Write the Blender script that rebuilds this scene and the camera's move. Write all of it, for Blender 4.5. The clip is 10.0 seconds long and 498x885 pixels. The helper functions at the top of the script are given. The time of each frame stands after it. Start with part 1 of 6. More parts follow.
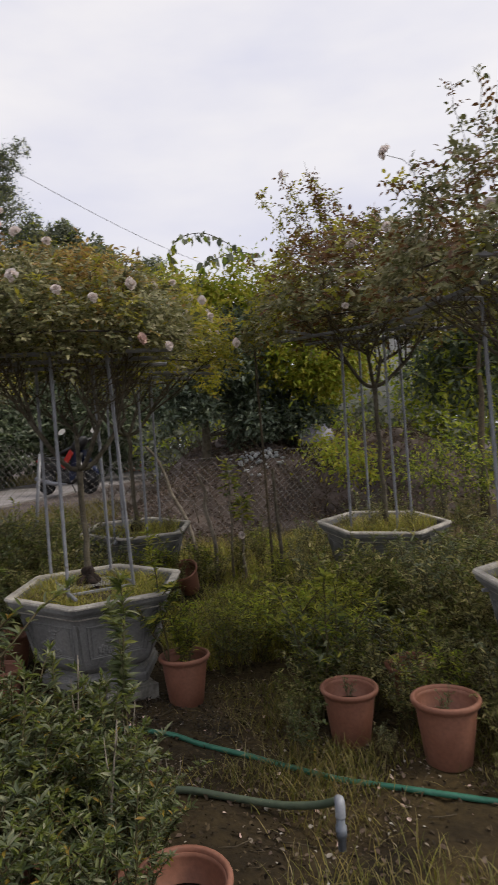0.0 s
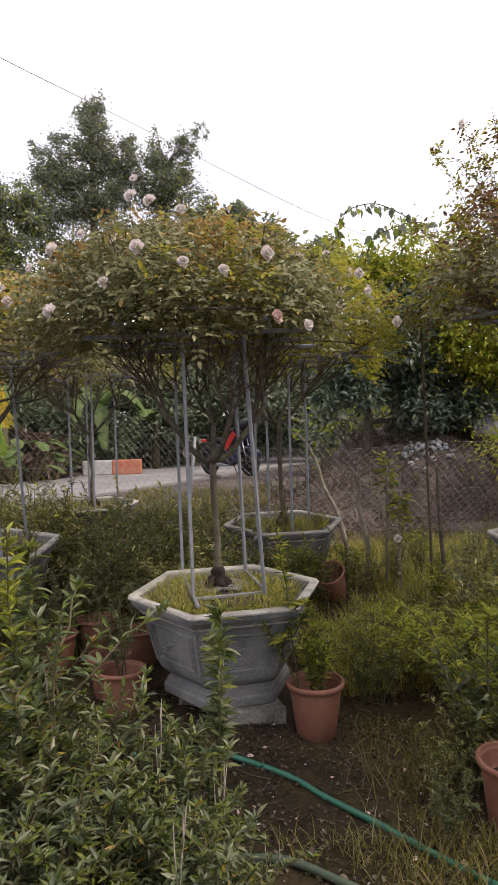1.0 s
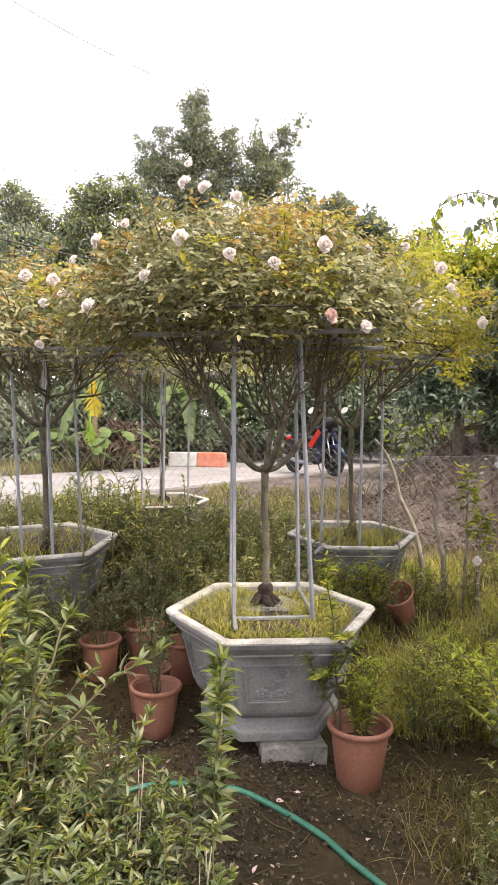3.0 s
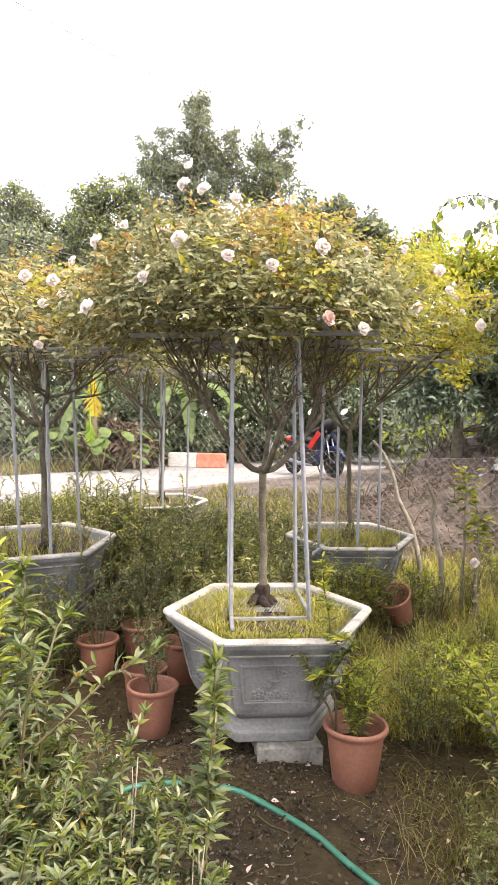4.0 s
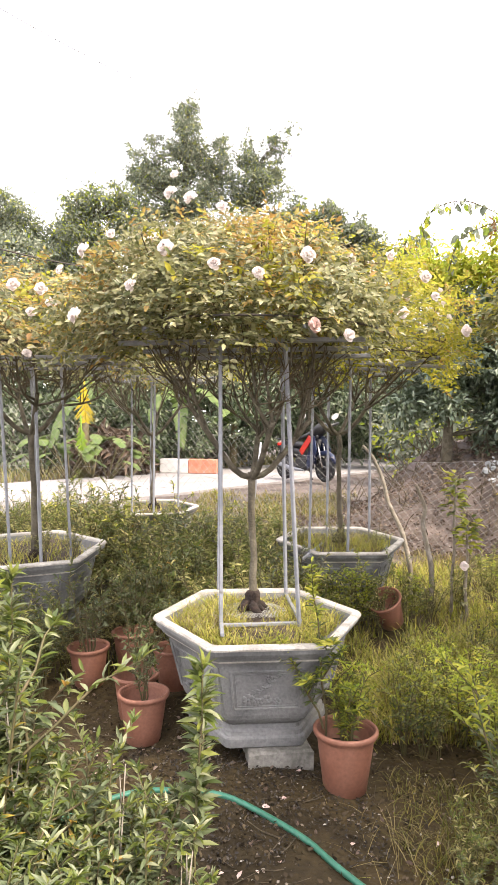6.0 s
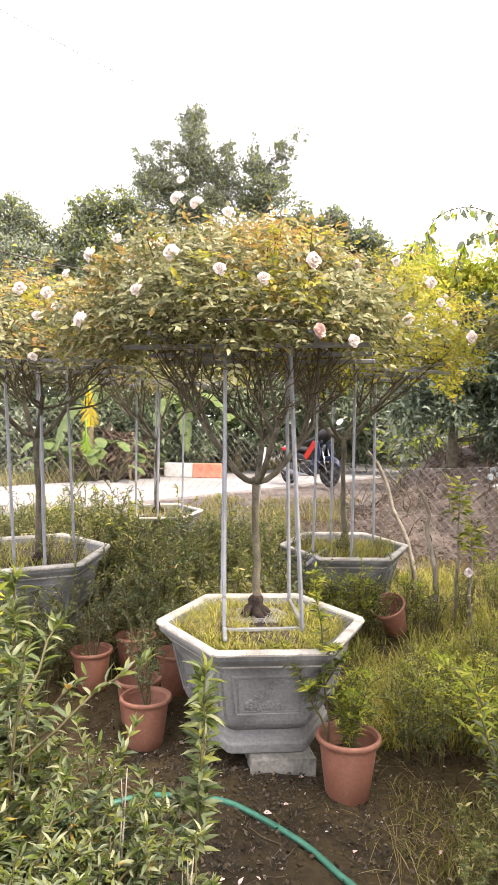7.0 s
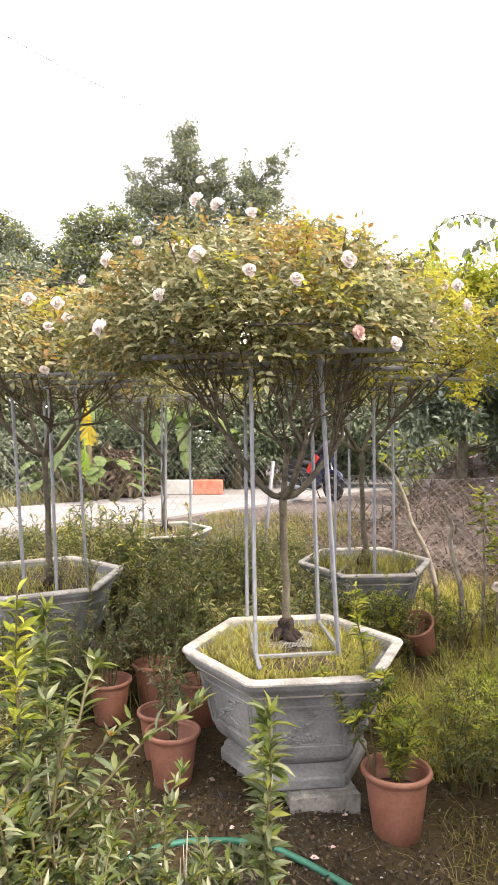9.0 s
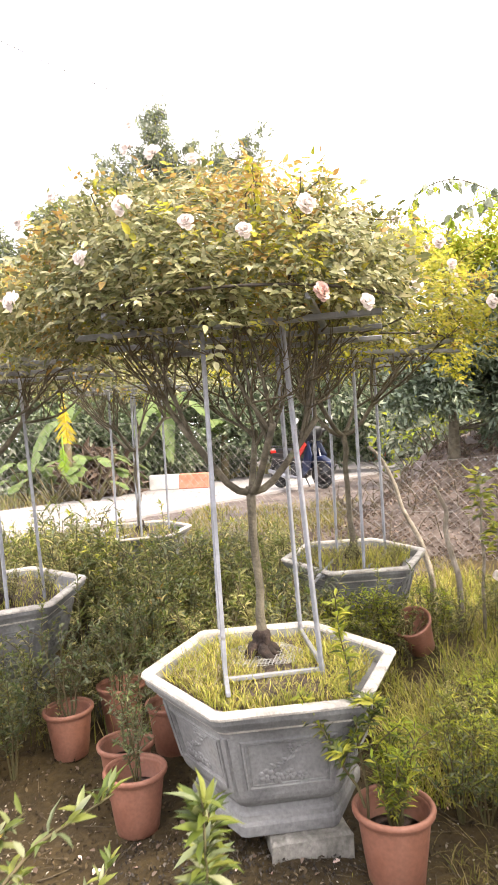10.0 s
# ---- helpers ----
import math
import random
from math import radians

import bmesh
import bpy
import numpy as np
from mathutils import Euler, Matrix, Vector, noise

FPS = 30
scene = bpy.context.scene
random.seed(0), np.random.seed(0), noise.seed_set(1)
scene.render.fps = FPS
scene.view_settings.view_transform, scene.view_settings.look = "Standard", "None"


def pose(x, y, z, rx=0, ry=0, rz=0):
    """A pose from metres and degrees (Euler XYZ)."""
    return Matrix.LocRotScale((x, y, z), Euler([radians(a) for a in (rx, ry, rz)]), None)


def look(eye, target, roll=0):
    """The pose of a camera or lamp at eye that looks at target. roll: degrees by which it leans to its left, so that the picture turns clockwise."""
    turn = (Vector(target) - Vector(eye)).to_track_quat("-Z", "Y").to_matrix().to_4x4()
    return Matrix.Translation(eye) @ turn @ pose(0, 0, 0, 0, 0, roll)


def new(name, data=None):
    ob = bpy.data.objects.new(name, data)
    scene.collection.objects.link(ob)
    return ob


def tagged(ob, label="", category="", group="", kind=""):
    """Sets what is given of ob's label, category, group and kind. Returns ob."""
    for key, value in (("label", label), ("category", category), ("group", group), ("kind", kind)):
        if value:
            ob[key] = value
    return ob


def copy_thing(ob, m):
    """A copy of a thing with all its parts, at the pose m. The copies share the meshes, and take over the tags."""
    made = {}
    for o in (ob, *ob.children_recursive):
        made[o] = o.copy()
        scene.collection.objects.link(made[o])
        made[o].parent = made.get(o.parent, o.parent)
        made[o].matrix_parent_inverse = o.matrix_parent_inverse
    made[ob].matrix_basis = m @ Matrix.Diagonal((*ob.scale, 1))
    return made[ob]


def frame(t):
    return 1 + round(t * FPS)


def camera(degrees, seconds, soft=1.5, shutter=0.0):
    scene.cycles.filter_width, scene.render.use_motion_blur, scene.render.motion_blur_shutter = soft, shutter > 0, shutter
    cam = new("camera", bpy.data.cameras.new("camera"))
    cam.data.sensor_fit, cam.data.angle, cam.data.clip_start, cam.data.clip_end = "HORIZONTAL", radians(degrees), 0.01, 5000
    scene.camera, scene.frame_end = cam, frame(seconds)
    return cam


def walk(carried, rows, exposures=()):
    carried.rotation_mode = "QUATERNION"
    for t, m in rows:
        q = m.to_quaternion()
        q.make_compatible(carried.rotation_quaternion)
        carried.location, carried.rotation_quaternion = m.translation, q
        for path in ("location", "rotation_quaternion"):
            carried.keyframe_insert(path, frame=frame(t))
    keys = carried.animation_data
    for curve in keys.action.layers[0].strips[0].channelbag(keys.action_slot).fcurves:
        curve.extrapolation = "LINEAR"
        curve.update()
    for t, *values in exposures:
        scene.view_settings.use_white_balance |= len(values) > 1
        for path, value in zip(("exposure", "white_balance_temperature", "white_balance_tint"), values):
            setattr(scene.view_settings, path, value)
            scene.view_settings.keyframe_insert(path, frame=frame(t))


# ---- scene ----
cam = camera(41.8, 10.0, 1.5, 0.18)
PATH = [
    (0, (0.095, 0.084, 1.533), (-0.94, 1.795, 1.531), -3.7),
    (0.5, (-0.043, 0.32, 1.605), (-1.343, 1.838, 1.563), 0.2),
    (1, (-0.106, 0.622, 1.599), (-1.548, 2.008, 1.565), -1.6),
    (1.5, (-0.114, 0.903, 1.657), (-1.709, 2.11, 1.644), 1.0),
    (2, (-0.159, 0.987, 1.673), (-1.793, 2.14, 1.679), 0.1),
    (2.5, (-0.191, 1.002, 1.675), (-1.819, 2.164, 1.628), 0.4),
    (4, (-0.169, 1.011, 1.677), (-1.797, 2.171, 1.627), 1.2),
    (4.5, (-0.166, 1.017, 1.675), (-1.79, 2.183, 1.624), 1.1),
    (5, (-0.153, 1.021, 1.678), (-1.764, 2.204, 1.628), 0.8),
    (5.5, (-0.144, 1.019, 1.682), (-1.755, 2.204, 1.639), 0.6),
    (7, (-0.14, 1.018, 1.685), (-1.763, 2.185, 1.665), 1.1),
    (7.5, (-0.134, 1.023, 1.683), (-1.761, 2.187, 1.662), 0.9),
    (8, (-0.149, 1.027, 1.672), (-1.809, 2.141, 1.623), 0.8),
    (8.5, (-0.186, 0.992, 1.677), (-1.858, 2.09, 1.676), 0.6),
    (9, (-0.408, 0.992, 1.67), (-2.019, 2.176, 1.698), -0.2),
    (9.5, (-0.605, 1.063, 1.645), (-2.124, 2.362, 1.579), -0.8),
    (10, (-0.695, 1.392, 1.662), (-2.292, 2.595, 1.659), -3.15),
]
EXPO = [(0.0, -0.84, 6800, 11), (0.5, -0.87, 6800, 11), (1.0, -0.17, 6850, 14), (1.5, 0.19, 6950, 14), (2.0, 0.61, 7000, 14), (2.5, 0.76, 7050, 13), (4.0, 1.35, 7100, 12), (5.5, 1.44, 7100, 13), (7.0, 1.39, 7100, 13), (8.5, 1.29, 7150, 13), (9.0, 1.24, 7150, 13), (10.0, 1.64, 7150, 13)]
walk(cam, [(t, look(eye, target, roll)) for t, eye, target, roll in PATH], EXPO)


# ---- garden axes: f runs from the standing place towards the fence, r to its right ----
def at(f, r, z=0.0):
    return Vector((-0.153 - 0.806 * f + 0.592 * r, 1.021 + 0.592 * f + 0.806 * r, z))


def fr(x, y):
    return -(x + 0.153) * 0.806 + (y - 1.021) * 0.592, (x + 0.153) * 0.592 + (y - 1.021) * 0.806


def smooth(a, b, v):
    t = np.clip((v - a) / (b - a), 0, 1)
    return t * t * (3 - 2 * t)


def ground_z(x, y):
    x, y = np.asarray(x, float), np.asarray(y, float)
    f, r = fr(x, y)
    z = 0.14 * smooth(3.4, 5.7, f) + 0.10 * smooth(5.7, 7.6, f) + 0.33 * smooth(7.7, 8.5, f)
    mound = smooth(7.4, 9.4, f + 0.25 * np.sin(r * 2.1)) * (1 - smooth(11.5, 15, f)) * smooth(0.9, 2.4, r - 0.35 * (f - 8)) * (1 - smooth(6.5, 9.5, r))
    z = z + 0.95 * mound * (1 + 0.12 * np.sin(3.1 * x + 1.0) * np.sin(2.7 * y))
    z = z - 0.06 * smooth(0.1, 0.6, r) * (1 - smooth(3.4, 4.8, f))
    z = z + 0.012 * np.sin(5.1 * x + 0.7) * np.sin(4.3 * y) + 0.008 * np.sin(11.0 * x) * np.sin(9.0 * y + 1)
    return z


def G(f, r):
    p = at(f, r)
    return (p.x, p.y, float(ground_z(p.x, p.y)))


# ---- world and light ----
SUN_DIR = Vector((0.75, 0.35, 0.95)).normalized()
world = bpy.data.worlds.new("overcast_sky")
scene.world = world
world.use_nodes = True
wn, wl = world.node_tree.nodes, world.node_tree.links
sky = wn.new("ShaderNodeTexSky")
sky.sky_type, sky.sun_disc = "NISHITA", False
sky.sun_elevation = math.asin(SUN_DIR.z)
sky.sun_rotation = math.atan2(SUN_DIR.x, SUN_DIR.y)
coords = wn.new("ShaderNodeTexCoord")
stretch = wn.new("ShaderNodeMapping")
stretch.inputs["Scale"].default_value = (1.6, 1.6, 5.0)
clouds = wn.new("ShaderNodeTexNoise")
clouds.inputs["Scale"].default_value, clouds.inputs["Detail"].default_value = 1.3, 5.0
ramp = wn.new("ShaderNodeValToRGB")
ramp.color_ramp.elements[0].position, ramp.color_ramp.elements[0].color = 0.30, (0.76, 0.79, 0.97, 1)
ramp.color_ramp.elements[1].position, ramp.color_ramp.elements[1].color = 0.62, (1.0, 1.0, 1.05, 1)
dim = wn.new("ShaderNodeMixRGB")
dim.blend_type = "MULTIPLY"
dim.inputs[0].default_value, dim.inputs[2].default_value = 1.0, (0.09, 0.09, 0.09, 1)
cover = wn.new("ShaderNodeMixRGB")
cover.inputs[0].default_value = 0.88
wl.new(coords.outputs["Generated"], stretch.inputs[0])
wl.new(stretch.outputs[0], clouds.inputs["Vector"])
wl.new(clouds.outputs["Fac"], ramp.inputs[0])
wl.new(sky.outputs[0], dim.inputs[1])
wl.new(dim.outputs[0], cover.inputs[1])
wl.new(ramp.outputs[0], cover.inputs[2])
wl.new(cover.outputs[0], wn["Background"].inputs[0])
wn["Background"].inputs[1].default_value = 1.75
sun = new("sun", bpy.data.lights.new("sun", "SUN"))
sun.data.energy, sun.data.angle, sun.data.color = 3.4, radians(12), (1.0, 0.93, 0.80)
sun.matrix_world = look(SUN_DIR * 30, (0, 0, 0))


# ---- materials ----
def material(name, c1, c2, rough=0.7, scale=8.0, bump=0.0, bump_scale=40.0, metal=0.0, fine=0.25, c3=None, spec=0.4):
    """Two tones in patches, a fine grain over them, and relief."""
    m = bpy.data.materials.new(name)
    m.use_nodes = True
    n, l = m.node_tree.nodes, m.node_tree.links
    p = n["Principled BSDF"]
    p.inputs["Roughness"].default_value, p.inputs["Metallic"].default_value = rough, metal
    p.inputs["Specular IOR Level"].default_value = spec
    tc = n.new("ShaderNodeTexCoord")
    big, small = n.new("ShaderNodeTexNoise"), n.new("ShaderNodeTexNoise")
    big.inputs["Scale"].default_value, big.inputs["Detail"].default_value = scale, 6.0
    small.inputs["Scale"].default_value, small.inputs["Detail"].default_value = bump_scale, 5.0
    big.inputs["Distortion"].default_value = 0.6
    l.new(tc.outputs["Object"], big.inputs["Vector"])
    l.new(tc.outputs["Object"], small.inputs["Vector"])
    cr = n.new("ShaderNodeValToRGB")
    cr.color_ramp.elements[0].position, cr.color_ramp.elements[0].color = 0.36, (*c1, 1)
    cr.color_ramp.elements[1].position, cr.color_ramp.elements[1].color = 0.64, (*c2, 1)
    if c3:
        e = cr.color_ramp.elements.new(0.74)
        e.color = (*c3, 1)
    l.new(big.outputs["Fac"], cr.inputs[0])
    grain = n.new("ShaderNodeMixRGB")
    grain.blend_type, grain.inputs[0].default_value = "OVERLAY", fine
    l.new(cr.outputs[0], grain.inputs[1])
    l.new(small.outputs["Fac"], grain.inputs[2])
    l.new(grain.outputs[0], p.inputs["Base Color"])
    if bump:
        b = n.new("ShaderNodeBump")
        b.inputs["Strength"].default_value, b.inputs["Distance"].default_value = bump, 0.01
        l.new(small.outputs["Fac"], b.inputs["Height"])
        l.new(b.outputs[0], p.inputs["Normal"])
    return m


def leaf_material(name, c1, c2, c3, rough=0.5, through_light=0.3):
    """Leaves vary from one to the next, and let some light through."""
    m = bpy.data.materials.new(name)
    m.use_nodes = True
    n, l = m.node_tree.nodes, m.node_tree.links
    p, o = n["Principled BSDF"], n["Material Output"]
    p.inputs["Roughness"].default_value, p.inputs["Specular IOR Level"].default_value = rough, 0.32
    g = n.new("ShaderNodeNewGeometry")
    cr = n.new("ShaderNodeValToRGB")
    cr.color_ramp.elements[0].position, cr.color_ramp.elements[0].color = 0.0, (*c1, 1)
    cr.color_ramp.elements[1].position, cr.color_ramp.elements[1].color = 1.0, (*c3, 1)
    cr.color_ramp.elements.new(0.6).color = (*c2, 1)
    l.new(g.outputs["Random Per Island"], cr.inputs[0])
    nz = n.new("ShaderNodeTexNoise")
    nz.inputs["Scale"].default_value = 60
    tc = n.new("ShaderNodeTexCoord")
    l.new(tc.outputs["Object"], nz.inputs["Vector"])
    mix = n.new("ShaderNodeMixRGB")
    mix.blend_type, mix.inputs[0].default_value = "OVERLAY", 0.3
    l.new(cr.outputs[0], mix.inputs[1])
    l.new(nz.outputs["Fac"], mix.inputs[2])
    l.new(mix.outputs[0], p.inputs["Base Color"])
    tr, sh = n.new("ShaderNodeBsdfTranslucent"), n.new("ShaderNodeMixShader")
    l.new(mix.outputs[0], tr.inputs[0])
    sh.inputs[0].default_value = through_light
    l.new(p.outputs[0], sh.inputs[1])
    l.new(tr.outputs[0], sh.inputs[2])
    l.new(sh.outputs[0], o.inputs[0])
    return m


M_SOIL = material("wet_soil", (0.0164, 0.0113, 0.00529), (0.0674, 0.0459, 0.0173), 0.8, 0.9, 1.0, 30, fine=0.8, c3=(0.102, 0.0817, 0.0259), spec=0.25)
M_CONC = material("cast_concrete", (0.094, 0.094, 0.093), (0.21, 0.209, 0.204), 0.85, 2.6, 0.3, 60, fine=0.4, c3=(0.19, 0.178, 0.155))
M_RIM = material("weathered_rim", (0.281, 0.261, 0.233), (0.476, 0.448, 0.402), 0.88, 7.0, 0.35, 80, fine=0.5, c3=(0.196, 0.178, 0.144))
M_BRICK = material("rough_concrete_block", (0.134, 0.128, 0.111), (0.245, 0.233, 0.208), 0.95, 14.0, 0.9, 60, fine=0.5)
M_TERRA = material("faded_terracotta_plastic", (0.198, 0.0811, 0.0508), (0.259, 0.119, 0.0793), 0.6, 4.0, 0.12, 60, fine=0.32, c3=(0.221, 0.135, 0.0962))
M_POTSOIL = material("potting_soil", (0.035, 0.0248, 0.0186), (0.0931, 0.0679, 0.0522), 0.95, 30.0, 1.0, 90, fine=0.5)
M_STEEL = material("galvanised_steel", (0.19, 0.198, 0.217), (0.254, 0.261, 0.29), 0.45, 18.0, 0.05, 120, metal=0.2, fine=0.15, c3=(0.154, 0.143, 0.136))
M_IRON = material("dark_iron_rod", (0.0306, 0.0275, 0.0245), (0.0734, 0.0551, 0.0428), 0.7, 20.0, 0.2, 90, fine=0.3)
M_BARK = material("rose_bark", (0.0612, 0.052, 0.0367), (0.128, 0.111, 0.0796), 0.9, 14.0, 0.8, 70, fine=0.5, c3=(0.104, 0.111, 0.0673))
M_TWIG = material("brown_twig", (0.0551, 0.0428, 0.0275), (0.111, 0.0859, 0.052), 0.85, 20.0, 0.3, 80, fine=0.4)
M_STEM = material("green_brown_stem", (0.0612, 0.0612, 0.0214), (0.104, 0.0734, 0.0367), 0.7, 12.0, 0.1, 90, fine=0.3)
M_DRYWOOD = material("pale_dead_wood", (0.147, 0.122, 0.0918), (0.257, 0.226, 0.184), 0.9, 11.0, 0.6, 60, fine=0.5)
M_HOSE = material("green_rubber_hose", (0.022, 0.12, 0.076), (0.05, 0.185, 0.125), 0.42, 5.0, 0.08, 60, fine=0.35)
M_HOSE2 = material("dull_grey_green_hose", (0.0551, 0.0796, 0.052), (0.0918, 0.116, 0.0734), 0.6, 9.0, 0.1, 60, fine=0.3)
M_PVC = material("grey_pvc", (0.122, 0.141, 0.172), (0.184, 0.202, 0.233), 0.45, 12.0, 0.1, 60, fine=0.2)
M_PVC2 = material("pale_worn_pvc", (0.208, 0.226, 0.257), (0.337, 0.348, 0.379), 0.45, 14.0, 0.1, 60, fine=0.3)
M_ROAD = material("pale_concrete_road", (0.198, 0.184, 0.181), (0.27, 0.25, 0.248), 0.9, 0.9, 0.3, 40, fine=0.3)
M_WHITE = material("white_paint", (0.40, 0.395, 0.38), (0.50, 0.495, 0.48), 0.7, 6.0, 0.1, 40, fine=0.2)
M_ORANGE = material("faded_orange_red_paint", (0.40, 0.12, 0.07), (0.48, 0.19, 0.125), 0.75, 6.0, 0.1, 40, fine=0.3)
M_EARTH = material("dry_bank_earth", (0.0422, 0.0317, 0.0277), (0.105, 0.0805, 0.07), 0.95, 2.2, 1.0, 16, fine=0.6)
M_PETAL = leaf_material("white_pink_petal", (0.774, 0.686, 0.66), (0.81, 0.747, 0.721), (0.828, 0.782, 0.764), 0.6, 0.35)
M_PETAL_DRY = leaf_material("fading_pink_petal", (0.6, 0.42, 0.38), (0.7, 0.52, 0.47), (0.78, 0.62, 0.57), 0.7, 0.2)
L_FRESH = leaf_material("fresh_green_leaf", (0.13, 0.25, 0.02), (0.2, 0.33, 0.03), (0.28, 0.4, 0.05), 0.45, 0.5)
L_ROSE = leaf_material("rose_leaf", (0.0775, 0.0911, 0.0347), (0.236, 0.231, 0.101), (0.382, 0.349, 0.203), 0.32, 0.35)
L_YELLOW = leaf_material("yellow_green_leaf", (0.235, 0.248, 0.0285), (0.353, 0.331, 0.0428), (0.454, 0.38, 0.0571), 0.45, 0.58)
L_RED = leaf_material("young_bronze_leaf", (0.27, 0.15, 0.05), (0.37, 0.25, 0.075), (0.44, 0.37, 0.115), 0.4, 0.4)
L_BRONZE = leaf_material("dark_bronze_leaf", (0.11, 0.0517, 0.0236), (0.174, 0.0875, 0.0338), (0.238, 0.144, 0.0473), 0.45, 0.35)
L_SHRUB = leaf_material("lance_leaf", (0.054, 0.0788, 0.0231), (0.108, 0.14, 0.0449), (0.183, 0.197, 0.0771), 0.42, 0.4)
L_SHRUB_G = leaf_material("grey_green_leaf", (0.0678, 0.0889, 0.0439), (0.136, 0.158, 0.0802), (0.257, 0.259, 0.153), 0.36, 0.3)
L_SHRUB_Y = leaf_material("young_lance_leaf", (0.163, 0.199, 0.023), (0.292, 0.32, 0.0419), (0.476, 0.442, 0.068), 0.45, 0.45)
L_DULL = leaf_material("dull_weed_leaf", (0.0897, 0.104, 0.0345), (0.244, 0.243, 0.0876), (0.489, 0.441, 0.185), 0.4, 0.45)
L_WEED = leaf_material("olive_weed_leaf", (0.131, 0.136, 0.0474), (0.3, 0.282, 0.112), (0.556, 0.483, 0.225), 0.38, 0.45)
L_YOUNG = leaf_material("fresh_seedling_leaf", (0.0752, 0.105, 0.0187), (0.124, 0.152, 0.029), (0.206, 0.215, 0.0469), 0.42, 0.42)
L_OLD = leaf_material("ageing_yellow_leaf", (0.16, 0.15, 0.03), (0.30, 0.22, 0.035), (0.38, 0.22, 0.06), 0.5, 0.4)
# distance haze is mixed into these pale, greyed leaf tones
L_TREE = leaf_material("far_tree_leaf", (0.113, 0.138, 0.0993), (0.188, 0.211, 0.143), (0.296, 0.306, 0.219), 0.5, 0.35)
L_DARK = leaf_material("dark_vine_leaf", (0.0448, 0.0672, 0.0336), (0.084, 0.112, 0.0582), (0.179, 0.213, 0.112), 0.35, 0.3)
L_VINE = leaf_material("grey_green_vine_leaf", (0.075, 0.105, 0.07), (0.13, 0.165, 0.115), (0.24, 0.28, 0.2), 0.32, 0.3)
L_LIME = leaf_material("bright_green_leaf", (0.224, 0.308, 0.0348), (0.358, 0.418, 0.0463), (0.535, 0.517, 0.081), 0.45, 0.58)
L_BANANA = leaf_material("banana_leaf", (0.0881, 0.133, 0.0367), (0.117, 0.169, 0.0514), (0.161, 0.206, 0.0734), 0.45, 0.35)
L_BANANA_Y = leaf_material("yellow_banana_leaf", (0.364, 0.257, 0.0096), (0.434, 0.317, 0.0144), (0.49, 0.378, 0.03), 0.5, 0.35)
L_DRY = leaf_material("dry_brown_leaf", (0.0796, 0.0517, 0.0358), (0.135, 0.0954, 0.0716), (0.215, 0.159, 0.124), 0.8, 0.15)
L_GRASS = leaf_material("grass_blade", (0.212, 0.237, 0.0355), (0.375, 0.363, 0.0683), (0.576, 0.484, 0.136), 0.5, 0.4)
L_STRAW = leaf_material("straw_blade", (0.184, 0.147, 0.0551), (0.257, 0.208, 0.0859), (0.318, 0.269, 0.147), 0.7, 0.35)
L_LITTER = leaf_material("fallen_leaf", (0.105, 0.0719, 0.0458), (0.222, 0.189, 0.151), (0.393, 0.366, 0.327), 0.8, 0.1)
L_BLACK_CRUMB = leaf_material("black_mulch", (0.0108, 0.009, 0.0072), (0.0324, 0.0252, 0.0198), (0.09, 0.0756, 0.0612), 0.6, 0.0)
L_CRUMB = leaf_material("soil_crumb", (0.0193, 0.0134, 0.0078), (0.0482, 0.0337, 0.0187), (0.109, 0.0796, 0.0442), 0.9, 0.0)
L_GRASS_D = leaf_material("dull_grass_blade", (0.0841, 0.0916, 0.0174), (0.155, 0.149, 0.028), (0.281, 0.218, 0.0559), 0.5, 0.35)
M_RUBBLE = material("pale_rubble", (0.192, 0.208, 0.216), (0.368, 0.384, 0.392), 0.85, 9.0, 0.4, 40, fine=0.4)
M_NET = material("white_plastic_net", (0.27, 0.27, 0.255), (0.375, 0.367, 0.345), 0.7, 20.0, 0.1, 60)
M_ROOT = material("dark_rose_root", (0.0096, 0.006, 0.00455), (0.03, 0.018, 0.013), 0.9, 26.0, 1.0, 60, fine=0.5)
M_BLACK = material("black_plastic", (0.00734, 0.00734, 0.00858), (0.0184, 0.0184, 0.0202), 0.45, 9.0, 0.05, 60)
M_RUBBER = material("tyre_rubber", (0.00918, 0.00918, 0.00918), (0.0184, 0.0184, 0.0184), 0.85, 15.0, 0.2, 60)
M_RED = material("red_lacquer", (0.337, 0.0122, 0.00918), (0.404, 0.0245, 0.0122), 0.28, 5.0, fine=0.1)
M_BLUE = material("dark_blue_lacquer", (0.00536, 0.00955, 0.0288), (0.0107, 0.0192, 0.0577), 0.3, 5.0, fine=0.15)
M_CHROME = material("worn_chrome", (0.306, 0.306, 0.306), (0.398, 0.398, 0.398), 0.25, 9.0, metal=0.9, fine=0.1)
M_TARP = material("pale_violet_sheet", (0.371, 0.355, 0.484), (0.501, 0.484, 0.581), 0.6, 3.0, 0.3, 20, fine=0.2)
M_ROOF = material("grey_roof_sheet", (0.172, 0.172, 0.178), (0.257, 0.257, 0.257), 0.6, 2.0, 0.2, 20, metal=0.2)
M_WIRE = material("grey_cable", (0.18, 0.18, 0.2), (0.32, 0.32, 0.357), 0.6, 9.0)
M_LINK = material("galvanised_wire", (0.216, 0.202, 0.196), (0.309, 0.296, 0.287), 0.7, 9.0, c3=(0.162, 0.114, 0.0839))
rng = np.random.default_rng(7)


